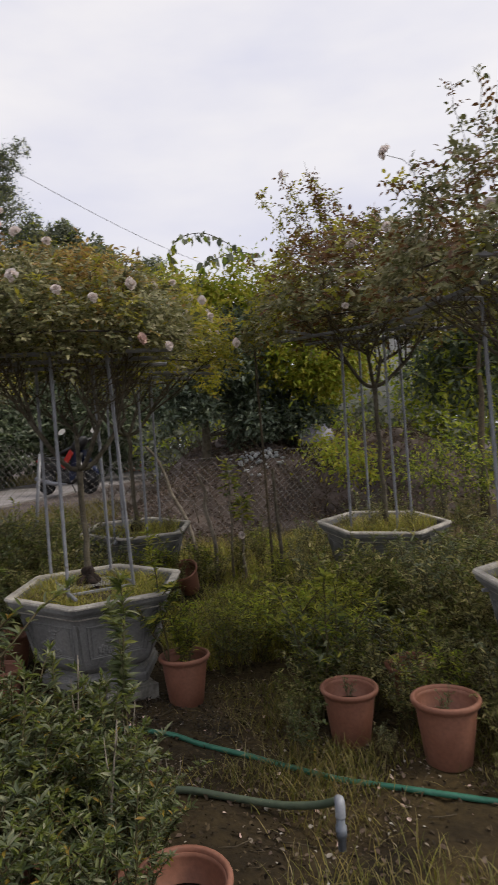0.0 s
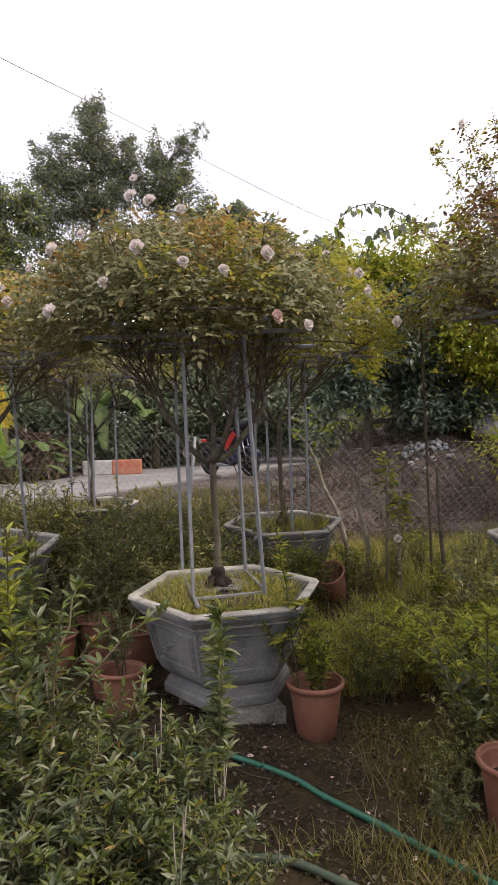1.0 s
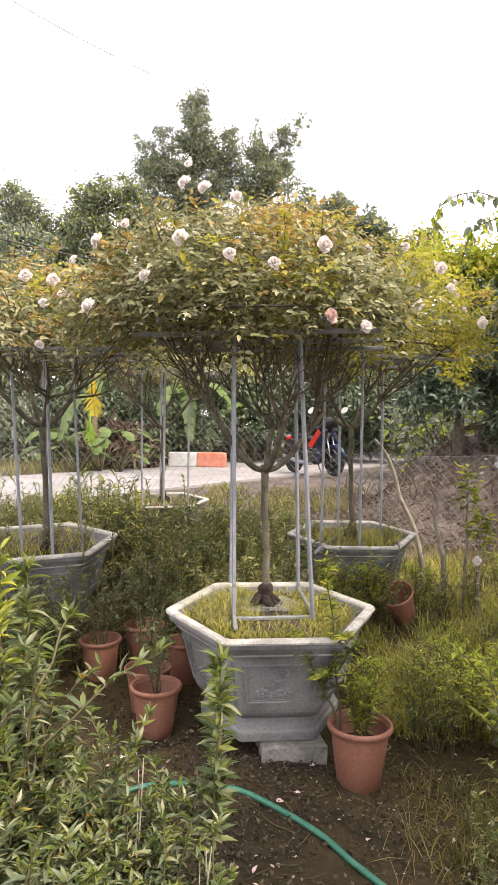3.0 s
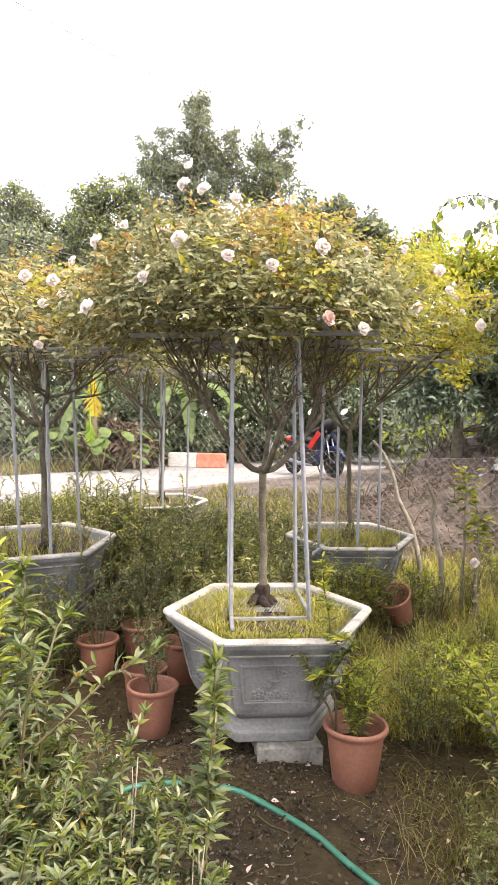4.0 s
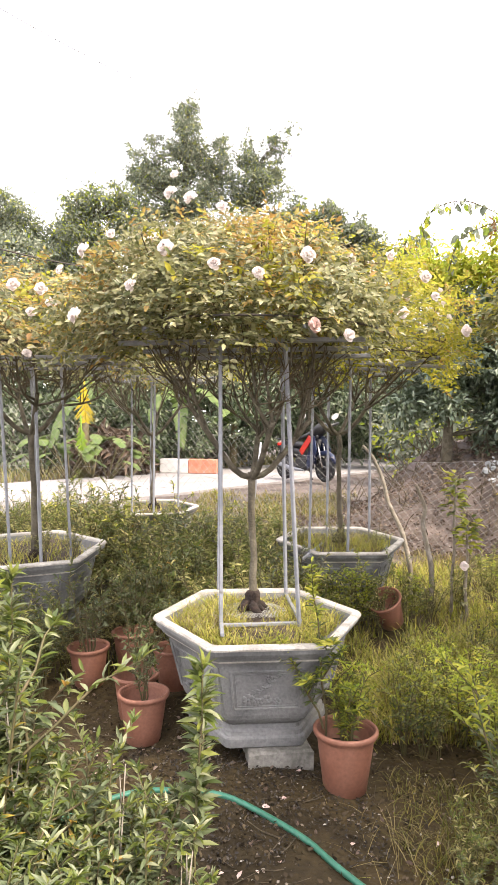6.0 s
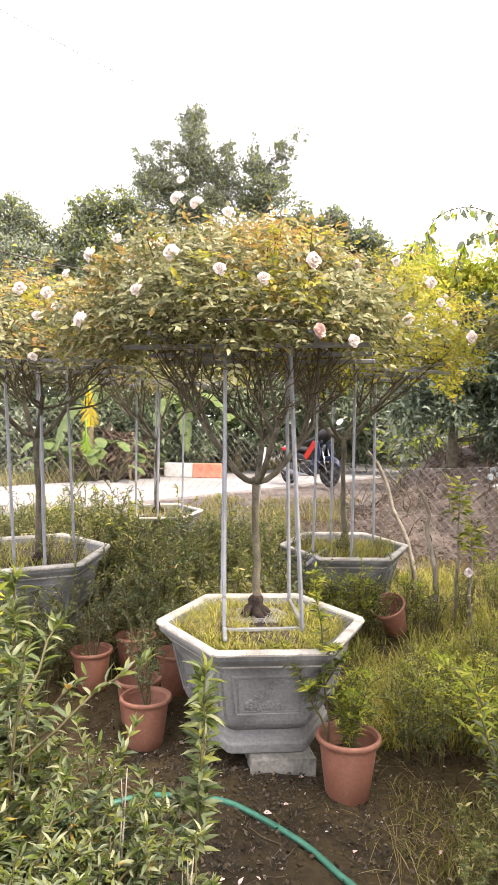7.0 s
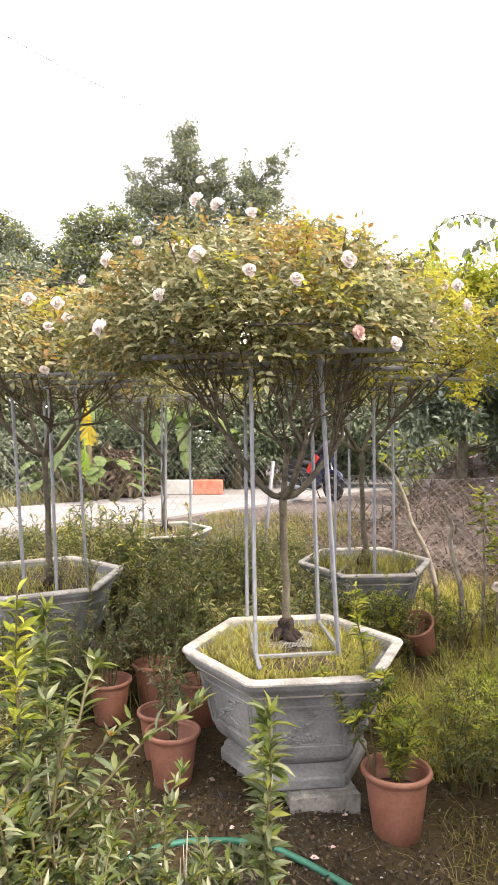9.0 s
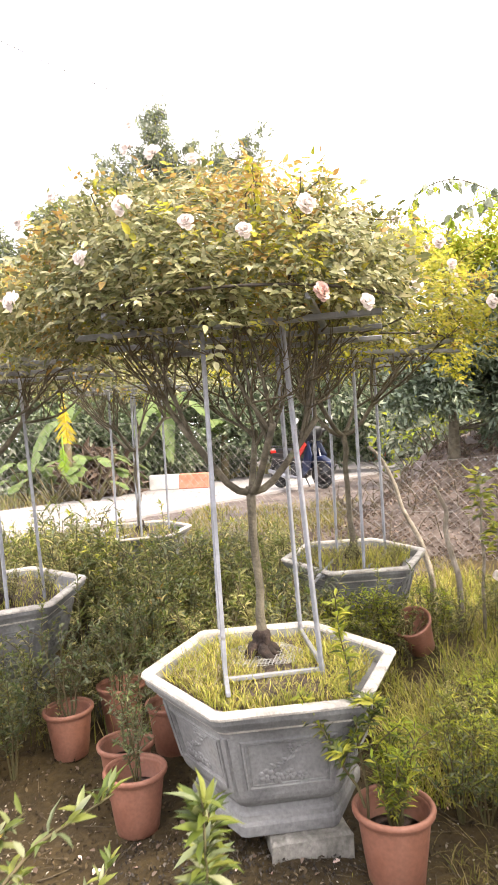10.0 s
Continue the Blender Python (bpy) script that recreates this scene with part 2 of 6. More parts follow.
# ---- mesh tools ----
class Geo:
    def __init__(self):
        self.v, self.f = [], []

    def add(self, verts, faces):
        k = len(self.v)
        self.v += [tuple(p) for p in verts]
        self.f += [tuple(i + k for i in q) for q in faces]
        return self

    def tube(self, pts, radii, sides=6, cap=True):
        pts = [Vector(p) for p in pts]
        if not hasattr(radii, "__len__"):
            radii = [radii] * len(pts)
        verts, faces, side = [], [], None
        for i, p in enumerate(pts):
            d = (pts[min(i + 1, len(pts) - 1)] - pts[max(i - 1, 0)]).normalized()
            if side is None:
                side = d.orthogonal().normalized()
            side = (side - d * side.dot(d)).normalized()
            up = d.cross(side)
            for s in range(sides):
                a = 2 * math.pi * s / sides
                verts.append(p + (side * math.cos(a) + up * math.sin(a)) * radii[i])
        for i in range(len(pts) - 1):
            for s in range(sides):
                a, b = i * sides + s, i * sides + (s + 1) % sides
                faces.append((a, b, b + sides, a + sides))
        if cap:
            faces.append(tuple(range(sides))[::-1])
            faces.append(tuple((len(pts) - 1) * sides + s for s in range(sides)))
        return self.add(verts, faces)

    def rings(self, rings, close=False):
        """Joins rings of equal length, one to the next; the ends are closed."""
        n = len(rings[0])
        verts = [p for ring in rings for p in ring]
        faces = []
        m = len(rings)
        for i in range(m if close else m - 1):
            for s in range(n):
                a, b = i * n + s, i * n + (s + 1) % n
                c, d = ((i + 1) % m) * n + s, ((i + 1) % m) * n + (s + 1) % n
                faces.append((a, b, d, c))
        if not close:
            faces.append(tuple(range(n))[::-1])
            faces.append(tuple((m - 1) * n + s for s in range(n)))
        return self.add(verts, faces)

    def box(self, c, size, m=None, bevel=0.0):
        hx, hy, hz = (s / 2 for s in size)
        b = bevel
        def ring(z, i):
            x, y = hx - i, hy - i
            return [(-x + b, -y, z), (x - b, -y, z), (x, -y + b, z), (x, y - b, z), (x - b, y, z), (-x + b, y, z), (-x, y - b, z), (-x, -y + b, z)]
        if b:
            rs = [ring(-hz, b), ring(-hz + b, 0), ring(hz - b, 0), ring(hz, b)]
        else:
            rs = [[(-hx, -hy, z), (hx, -hy, z), (hx, hy, z), (-hx, hy, z)] for z in (-hz, hz)]
        m = m or Matrix.Identity(4)
        return self.rings([[m @ (Vector(p)) + Vector(c) for p in r] for r in rs])

    def mesh(self, name, mats, smooth=True):
        me = bpy.data.meshes.new(name)
        me.from_pydata(self.v, [], self.f)
        for m in mats if isinstance(mats, (list, tuple)) else [mats]:
            me.materials.append(m)
        if smooth:
            me.polygons.foreach_set("use_smooth", [True] * len(me.polygons))
        me.update()
        return me


def circle(r, z, n=24, c=(0, 0)):
    return [(c[0] + r * math.cos(2 * math.pi * i / n), c[1] + r * math.sin(2 * math.pi * i / n), z) for i in range(n)]


def part(name, geo, mats, parent, label="", smooth=False):
    me = geo if isinstance(geo, bpy.types.Mesh) else geo.mesh(name, mats, smooth)
    ob = new(name, me)
    ob.parent = parent
    return tagged(ob, label)


def thing(name, label, category, place=(0, 0, 0), turn=0.0, group="", kind=""):
    ob = new(name)
    ob.empty_display_size = 0.1
    ob.matrix_world = pose(*place, 0, 0, turn)
    return tagged(ob, label, category, group, kind)


LEAF5 = (np.array([(0, 0, 0), (-0.5, 0.45, 0.10), (0, 0.5, -0.06), (0.5, 0.45, 0.10), (0, 1, -0.08)], float),
         np.array([(0, 2, 1), (0, 3, 2), (1, 2, 4), (2, 3, 4)]))
LANCE = (np.array([(0, 0, 0), (-0.42, 0.28, 0.09), (0, 0.3, 0.02), (0.42, 0.28, 0.09), (-0.42, 0.60, 0.06), (0, 0.64, -0.01), (0.42, 0.60, 0.06), (0, 1, -0.11)], float),
         np.array([(0, 2, 1), (0, 3, 2), (1, 2, 5), (1, 5, 4), (2, 3, 6), (2, 6, 5), (4, 5, 7), (5, 6, 7)]))
OVATE = (np.array([(0, 0, 0), (-0.42, 0.24, 0.08), (0, 0.26, -0.02), (0.42, 0.24, 0.08), (-0.44, 0.56, 0.06), (0, 0.6, -0.06), (0.44, 0.56, 0.06), (0, 1, -0.16)], float),
         np.array([(0, 2, 1), (0, 3, 2), (1, 2, 5), (1, 5, 4), (2, 3, 6), (2, 6, 5), (4, 5, 7), (5, 6, 7)]))
BLADE = (np.array([(-0.5, 0, 0), (0.5, 0, 0), (-0.42, 0.45, 0.02), (0.42, 0.45, 0.02), (-0.25, 0.8, -0.10), (0.25, 0.8, -0.10), (0, 1.0, -0.28)], float),
         np.array([(0, 1, 3), (0, 3, 2), (2, 3, 5), (2, 5, 4), (4, 5, 6)]))


PETAL = (np.array([(0, 0, 0), (-0.42, 0.4, 0.12), (0, 0.45, -0.05), (0.42, 0.4, 0.12), (-0.40, 0.8, 0.22), (0, 0.9, 0.12), (0.40, 0.8, 0.22), (0, 1.0, 0.26)], float),
         np.array([(0, 2, 1), (0, 3, 2), (1, 2, 5), (1, 5, 4), (2, 3, 6), (2, 6, 5), (4, 5, 7), (5, 6, 7)]))


def unit(v):
    return v / np.maximum(np.linalg.norm(v, axis=1, keepdims=True), 1e-6)


def leaves(name, pos, along, up, length, width, mats, which=None, shape=LEAF5):
    """One mesh of many leaves: where each grows, which way it points, its face, size and material."""
    pos, along = np.asarray(pos, float), unit(np.asarray(along, float))
    up = np.asarray(up, float)
    side = unit(np.cross(along, up))
    nor = np.cross(side, along)
    tv, tf = shape
    length, width = np.broadcast_to(length, len(pos)), np.broadcast_to(width, len(pos))
    v = pos[:, None, :] + side[:, None, :] * (tv[None, :, 0] * width[:, None])[..., None] \
        + along[:, None, :] * (tv[None, :, 1] * length[:, None])[..., None] + nor[:, None, :] * (tv[None, :, 2] * length[:, None])[..., None]
    n, k, m = len(pos), len(tv), len(tf)
    faces = (tf[None] + (np.arange(n) * k)[:, None, None]).reshape(-1)
    me = bpy.data.meshes.new(name)
    me.vertices.add(n * k)
    me.vertices.foreach_set("co", v.reshape(-1))
    me.loops.add(n * m * 3)
    me.loops.foreach_set("vertex_index", faces.astype(np.int32))
    me.polygons.add(n * m)
    me.polygons.foreach_set("loop_start", np.arange(0, n * m * 3, 3, dtype=np.int32))
    me.polygons.foreach_set("loop_total", np.full(n * m, 3, dtype=np.int32))
    for mt in mats:
        me.materials.append(mt)
    if which is not None:
        me.polygons.foreach_set("material_index", np.repeat(np.asarray(which, np.int32), m))
    me.polygons.foreach_set("use_smooth", np.ones(n * m, dtype=bool))
    me.update(calc_edges=True)
    return me


def sprigs(pos, along, up, size, per=5, gen=rng):
    """Compound leaves: per leaflets on a stalk, one at the tip and the rest in pairs."""
    along, up = unit(along), np.asarray(up, float)
    side = unit(np.cross(along, up))
    P, A, U, S = [], [], [], []
    for k in range(per):
        pair, s = (k + 1) // 2, (0 if k == 0 else (1 if k % 2 else -1))
        back = 1.0 if k == 0 else 1.0 - 0.36 * pair
        P.append(pos + along * (size * 2.3 * back)[:, None])
        A.append(along * (1.0 if k == 0 else 0.35) + side * s * 0.95 + gen.normal(0, 0.22, along.shape))
        U.append(up + gen.normal(0, 0.3, along.shape))
        S.append(size * (1.15 if k == 0 else 1.0) * gen.uniform(0.75, 1.15, len(pos)))
    return np.concatenate(P), np.concatenate(A), np.concatenate(U), np.concatenate(S)


# ---- ground ----
def build_ground():
    def steps(lo, hi, a, b, fine):
        near = np.arange(a, b, fine)
        return np.concatenate([-np.geomspace(-lo + a, fine * 1.5, 26) + a, near, np.geomspace(fine * 1.5, hi - b, 26) + b])
    fs, rs = steps(-300, 900, -3, 16, 0.09), steps(-600, 600, -7, 9, 0.09)
    F, R = np.meshgrid(fs, rs, indexing="ij")
    X = -0.153 - 0.806 * F + 0.592 * R
    Y = 1.021 + 0.592 * F + 0.806 * R
    Z = ground_z(X, Y)
    rough = rng.normal(0, 0.006, Z.shape) * (np.abs(F - 6) < 10) * (np.abs(R) < 9)
    bank = smooth(7.6, 8.2, F) * (1 - smooth(12, 14, F)) * smooth(1.5, 2.4, R)
    Z = Z + rough + bank * rng.normal(0, 0.035, Z.shape)
    n, m = Z.shape
    idx = np.arange(n * m).reshape(n, m)
    quads = np.stack([idx[:-1, :-1], idx[:-1, 1:], idx[1:, 1:], idx[1:, :-1]], -1).reshape(-1, 4)
    me = bpy.data.meshes.new("ground")
    me.from_pydata(np.stack([X, Y, Z], -1).reshape(-1, 3).tolist(), [], quads.tolist())
    me.materials.append(M_SOIL)
    me.materials.append(M_EARTH)
    fq, rq = F[:-1, :-1].reshape(-1), R[:-1, :-1].reshape(-1)
    me.polygons.foreach_set("material_index", ((fq > 7.5 + 0.25 * np.sin(rq * 3)) & (fq < 900)).astype(np.int32))
    me.polygons.foreach_set("use_smooth", np.ones(len(quads), dtype=bool))
    if me.polygons[0].normal.z < 0:
        me.flip_normals()
    tagged(new("ground", me), "dark damp garden soil rising to a dry brown bank", "ground", kind="structure")


build_ground()


def build_road():
    a, d, w = np.array((8.35, -3.1)), np.array((0.837, 0.548)), np.array((0.548, -0.837))
    g = Geo()
    for k in range(-4, 9):
        s0, s1 = k * 4.0 + 0.012, k * 4.0 + 3.988
        corners = [a + d * s0, a + d * s1, a + d * s1 + w * 3.8, a + d * s0 + w * 3.8]
        g.rings([[at(*c, z) for c in corners] for z in (0.45, 0.615)])
    ob = tagged(new("road", g.mesh("road", M_ROAD, False)), "pale concrete village road laid in slabs beyond the fence", "road", kind="structure")
    return ob


build_road()


# ---- concrete planters ----
def hexring(r, z, cut=0.035):
    out = []
    for k in range(6):
        a = math.radians(60 * k)
        c = Vector((math.cos(a), math.sin(a), 0)) * r
        for s in (-1, 1):
            b = a + s * math.radians(120)
            out.append((c.x + math.cos(b) * cut * r, c.y + math.sin(b) * cut * r, z))
    return out


def build_planter():
    p = thing("hexagonal_planter", "grey cast concrete hexagonal planter with relief panels on a plinth", "planter", group="concrete planters in the garden")
    def profile(z):
        """Radius of the bowl's flat faces at a height."""
        return 0.432 + 0.075 * (z - 0.19) / 0.29
    body = Geo().rings([hexring(r, z) for r, z in ((0.33, 0.112), (0.352, 0.114), (0.372, 0.122), (0.400, 0.143), (0.420, 0.166), (0.432, 0.19), (profile(0.34), 0.34), (profile(0.48), 0.48), (0.516, 0.505), (0.53, 0.53))])
    part("body", body, M_CONC, p, "bluish grey concrete bowl")
    # the flat top is set paler than the moulding below it
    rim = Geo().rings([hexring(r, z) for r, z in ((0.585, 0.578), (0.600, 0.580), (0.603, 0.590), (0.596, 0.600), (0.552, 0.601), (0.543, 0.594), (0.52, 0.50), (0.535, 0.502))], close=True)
    part("rim", rim, M_RIM, p, "pale flat rim")
    fascia = Geo().rings([hexring(r, z) for r, z in ((0.50, 0.488), (0.528, 0.492), (0.534, 0.504), (0.538, 0.512), (0.552, 0.517), (0.558, 0.530), (0.562, 0.536), (0.576, 0.541), (0.586, 0.556), (0.590, 0.583), (0.54, 0.583))], close=True)
    part("moulding", fascia, M_CONC, p, "grey stepped moulding under the rim")
    base = Geo().rings([hexring(r, z) for r, z in ((0.388, 0.0), (0.398, 0.008), (0.400, 0.050), (0.395, 0.058), (0.384, 0.062), (0.382, 0.077), (0.382, 0.084), (0.364, 0.092), (0.356, 0.113), (0.33, 0.114))])
    part("plinth", base, M_CONC, p)
    soil = Geo()
    rings = []
    for r in (0.51, 0.36, 0.2, 0.06):
        rings.append([(x, y, 0.535 + 0.02 * math.sin(7 * x) * math.cos(6 * y) + (0.5 - r) * 0.05) for x, y, _ in hexring(r, 0)])
    soil.rings(rings)
    part("soil", soil, M_POTSOIL, p)
    # each face: a moulded frame and a sprig of flowers in relief
    c30 = math.cos(math.radians(30))
    for k in range(6):
        a = math.radians(60 * k + 30)
        out = Vector((math.cos(a), math.sin(a), 0))
        side = Vector((-math.sin(a), math.cos(a), 0))
        lo, hi = out * (profile(0.205) * c30) + Vector((0, 0, 0.205)), out * (profile(0.47) * c30) + Vector((0, 0, 0.47))
        up = (hi - lo).normalized()
        nor = side.cross(up).normalized()
        if nor.dot(out) < 0:
            nor = -nor
        mid, half = (lo + hi) / 2, (hi - lo).length / 2

        def on_face(u, v, h, mid=mid, side=side, up=up, nor=nor, half=half):
            """u, v from -1 to 1 over the tapering face, h its height above it."""
            return mid + side * u * (0.2345 + 0.019 * v) + up * v * half + nor * h

        def border(g, u, v, w, h):
            g.rings([[on_face(x * (u - i), y * (v - i * 1.5), z) for x, y in ((-1, -1), (1, -1), (1, 1), (-1, 1))] for i, z in ((0, -0.004), (w * 0.25, h), (w * 0.75, h), (w, -0.004))], close=True)
        g = Geo()
        border(g, 0.80, 0.86, 0.075, 0.0075)
        border(g, 0.69, 0.72, 0.03, 0.004)
        frame_ob = part("panel_moulding", g, M_CONC, p)
        for s in (-1, 1):
            part("corner_strip", Geo().rings([[on_face(s * u, v, z) for u, v in ((0.86, -0.98), (0.97, -0.98), (0.97, 0.98), (0.86, 0.98))] for z in (-0.004, 0.005)]), M_CONC, p)
        r2 = random.Random(k)
        g = Geo()
        for cu, cv, size in ((-0.42, -0.40, 1.2), (-0.22, -0.52, 0.95), (-0.02, -0.42, 1.0), (0.2, -0.5, 0.8), (0.02, 0.5, 0.7)):
            fc = on_face(cu + r2.uniform(-0.03, 0.03), cv, 0)
            for i in range(6):
                t = 2 * math.pi * i / 6 + cu
                pc = fc + (side * math.cos(t) + up * math.sin(t)) * 0.017 * size
                g.rings([[pc + (side * math.cos(q) + up * math.sin(q)) * rr * size + nor * h for q in [math.pi * n / 3 for n in range(6)]] for rr, h in ((0.015, -0.006), (0.012, 0.0035), (0.004, 0.0055))])
            g.rings([[fc + (side * math.cos(q) + up * math.sin(q)) * rr * size + nor * h for q in [math.pi * n / 3 for n in range(6)]] for rr, h in ((0.010, -0.004), (0.008, 0.007), (0.003, 0.009))])
        stalk = [on_face(-0.35 + 0.11 * i, -0.35 + 0.16 * i + 0.07 * math.sin(i * 1.7), -0.001) for i in range(7)]
        g.tube(stalk, [0.005] * 6 + [0.003], 5)
        for i in range(1, 7):
            for s in (-1, 1):
                tip = stalk[i] + side * 0.026 * s + up * r2.uniform(0.002, 0.02)
                g.tube([stalk[i], (stalk[i] + tip) / 2 + nor * 0.002, tip], [0.003, 0.008, 0.002], 5)
        part("relief", g, M_CONC, frame_ob, smooth=True)
    return p


# centre x, y, height of the foot, turn, size
PLANTERS = [(-3.028, 3.205, 0.09, -0.4, 0.975), (-4.24, 5.0, 0.205, -3.0, 0.94), (-5.09, 2.58, 0.20, 17.0, 1.0),
            (-6.83, 4.57, 0.30, 5.0, 0.86), (-1.98, 5.72, 0.15, 20.0, 1.0), (-0.24, 4.05, 0.09, 8.0, 1.0)]
planter = build_planter()


def leaning(x, y, z, turn, degrees):
    return Matrix.Translation((x, y, z)) @ Matrix.Rotation(radians(degrees), 4, Vector((0.592, 0.806, 0))) @ pose(0, 0, 0, 0, 0, turn)


planter.matrix_world = leaning(*PLANTERS[0][:4], 2.2)
planter.scale = (PLANTERS[0][4],) * 3
for x, y, z, turn, size in PLANTERS[1:]:
    c = copy_thing(planter, leaning(x, y, z, turn, 4.0))
    c.scale = (size,) * 3
    c["label"] = "grey hexagonal concrete planter half hidden by weeds"


def support_block(x, y, z0, z1, turn, size):
    g = Geo()
    r = random.Random(int(x * 100))
    rings = []
    for z, i in ((z0 - 0.02, 0.0), (z0 + 0.01, 0.0), (z1 - 0.012, 0.0), (z1, 0.012)):
        ring = []
        n = 5
        for (ax, ay), (bx, by) in zip(((-1, -1), (1, -1), (1, 1), (-1, 1)), ((1, -1), (1, 1), (-1, 1), (-1, -1))):
            for s in range(n):
                t = s / n
                ring.append(((ax + (bx - ax) * t) * (size[0] / 2 - i) + r.uniform(-0.008, 0.008), (ay + (by - ay) * t) * (size[1] / 2 - i) + r.uniform(-0.008, 0.008), z + r.uniform(-0.004, 0.004)))
        rings.append(ring)
    ob = new("concrete_block", g.rings(rings).mesh("concrete_block", M_BRICK, False))
    ob.matrix_world = pose(x, y, 0, 0, 0, turn)
    return tagged(ob, "rough broken concrete block wedged under a planter", "block", group="blocks under the planters")


for x, y, z, turn, size in PLANTERS:
    for da, d, along, w in ((-30, 0.275, 0.075, (0.22, 0.33)), (90, 0.16, 0, (0.2, 0.3)), (210, 0.16, 0, (0.2, 0.3))):
        a = math.radians(turn + da)
        bx, by = x + d * size * math.cos(a) - along * math.sin(a), y + d * size * math.sin(a) + along * math.cos(a)
        support_block(bx, by, float(ground_z(bx, by)) - 0.02, z - (0.014 if along else 0.001), math.degrees(a) + (3 if along else 0), w)


# ---- steel support frames: posts, a square ring at the foot and a larger one on top ----
def support_frame(foot, top, foot_z, top_z, half, label, hoop=0.0, sunk=0.05):
    """foot and top: the four corners of the posts; half: half the width of the top square."""
    cx, cy = sum(p[0] for p in foot) / 4, sum(p[1] for p in foot) / 4
    t = thing("support_frame", label, "plant support", (cx, cy, foot_z), group="steel frames that carry the rose crowns")
    def bar(name, a, b, w, mat):
        a, b = Vector(a) - t.location, Vector(b) - t.location
        d = b - a
        m = d.to_track_quat("Z", "Y").to_matrix().to_4x4()
        part(name, Geo().box((a + b) / 2, (w, w, d.length), m, w * 0.16), mat, t)
    for (fx, fy), (tx, ty) in zip(foot, top):
        bar("post", (fx, fy, foot_z - 0.06), (tx, ty, top_z), 0.0195, M_STEEL)
    for i in range(4):
        (ax, ay), (bx, by) = foot[i], foot[(i + 1) % 4]
        over, low = 0.34 if i == 3 else 0.0, foot_z - sunk
        bar("foot_bar", (ax, ay, low + 0.012 * (1 + i % 2)), (bx + (bx - ax) * over, by + (by - ay) * over, low + 0.012 * (1 + i % 2)), 0.02, M_STEEL)
    tc = Vector((sum(p[0] for p in top) / 4, sum(p[1] for p in top) / 4, 0))
    ex = (Vector((*top[1], 0)) - Vector((*top[0], 0))).normalized()
    ey = Vector((-ex.y, ex.x, 0))
    if ey.dot(Vector((*top[2], 0)) - Vector((*top[1], 0))) < 0:
        ey = -ey
    for s in (-0.55, 0.0, 0.55):
        c = tc + ey * s * half
        bar("top_bar", c - ex * half + Vector((0, 0, top_z + 0.012)), c + ex * half + Vector((0, 0, top_z + 0.012)), 0.026, M_STEEL)
    for s in (-0.6, 0.6):
        c = tc + ex * s * half
        bar("top_bar", c - ey * half + Vector((0, 0, top_z + 0.038)), c + ey * half + Vector((0, 0, top_z + 0.038)), 0.026, M_STEEL)
    if hoop:
        ring = [tc - Vector((t.location.x, t.location.y, 0)) + Vector((hoop * math.cos(a), hoop * math.sin(a), top_z - foot_z + 0.075)) for a in [2 * math.pi * i / 40 for i in range(41)]]
        part("hoop", Geo().tube(ring, 0.006, 5), M_IRON, t, "dark iron hoop", True)
    return t


def square(cx, cy, h, turn):
    a = math.radians(turn)
    return [(cx + h * 1.4142 * math.cos(a + math.radians(45 + 90 * k)), cy + h * 1.4142 * math.sin(a + math.radians(45 + 90 * k))) for k in range(4)]


STEEL = "grey galvanised steel plant frame standing in a concrete planter"
support_frame([(-3.02, 2.95), (-2.82, 3.33), (-3.29, 3.62), (-3.53, 3.27)], [(-3.03, 2.93), (-2.77, 3.16), (-3.28, 3.55), (-3.60, 3.31)], 0.635, 2.14, 0.66, STEEL, 0.78, 0.0)
support_frame([(-4.04, 4.47), (-3.92, 4.78), (-4.18, 5.3), (-4.46, 5.05)], [(-4.03, 4.48), (-3.92, 4.78), (-4.19, 5.3), (-4.46, 5.05)], 0.74, 2.22, 0.75, STEEL, 0.8)
support_frame([(-4.78, 2.36), (-4.62, 2.52), (-4.82, 2.81), (-5.05, 2.64)], [(-4.79, 2.27), (-4.62, 2.46), (-4.85, 2.73), (-5.07, 2.58)], 0.75, 2.14, 0.7, STEEL, 0.75)
support_frame([(-6.71, 4.22), (-6.58, 4.42), (-6.78, 4.85), (-7.0, 4.6)], [(-6.72, 4.21), (-6.58, 4.42), (-6.78, 4.84), (-7.0, 4.6)], 0.79, 2.25, 0.7, STEEL, 0.75)
support_frame([(-2.19, 5.53), (-1.74, 5.48), (-1.72, 5.82), (-2.15, 5.90)], [(-2.17, 5.53), (-1.76, 5.47), (-1.74, 5.82), (-2.15, 5.90)], 0.70, 2.42, 0.7, STEEL, 0.8)
support_frame([(-0.62, 3.98), (-0.32, 3.72), (-0.02, 4.0), (-0.30, 4.3)], [(-0.66, 4.02), (-0.33, 3.70), (0.0, 4.02), (-0.30, 4.34)], 0.64, 2.28, 0.75, STEEL, 0.8)


# ---- roses ----
def bent(a, b, rise, n=5, wob=0.03, r=random):
    a, b = Vector(a), Vector(b)
    out = []
    for i in range(n + 1):
        t = i / n
        p = a.lerp(b, t) + Vector((0, 0, rise * math.sin(math.pi * t)))
        if 0 < i < n:
            p += Vector((r.uniform(-wob, wob), r.uniform(-wob, wob), r.uniform(-wob, wob)))
        out.append(p)
    return out


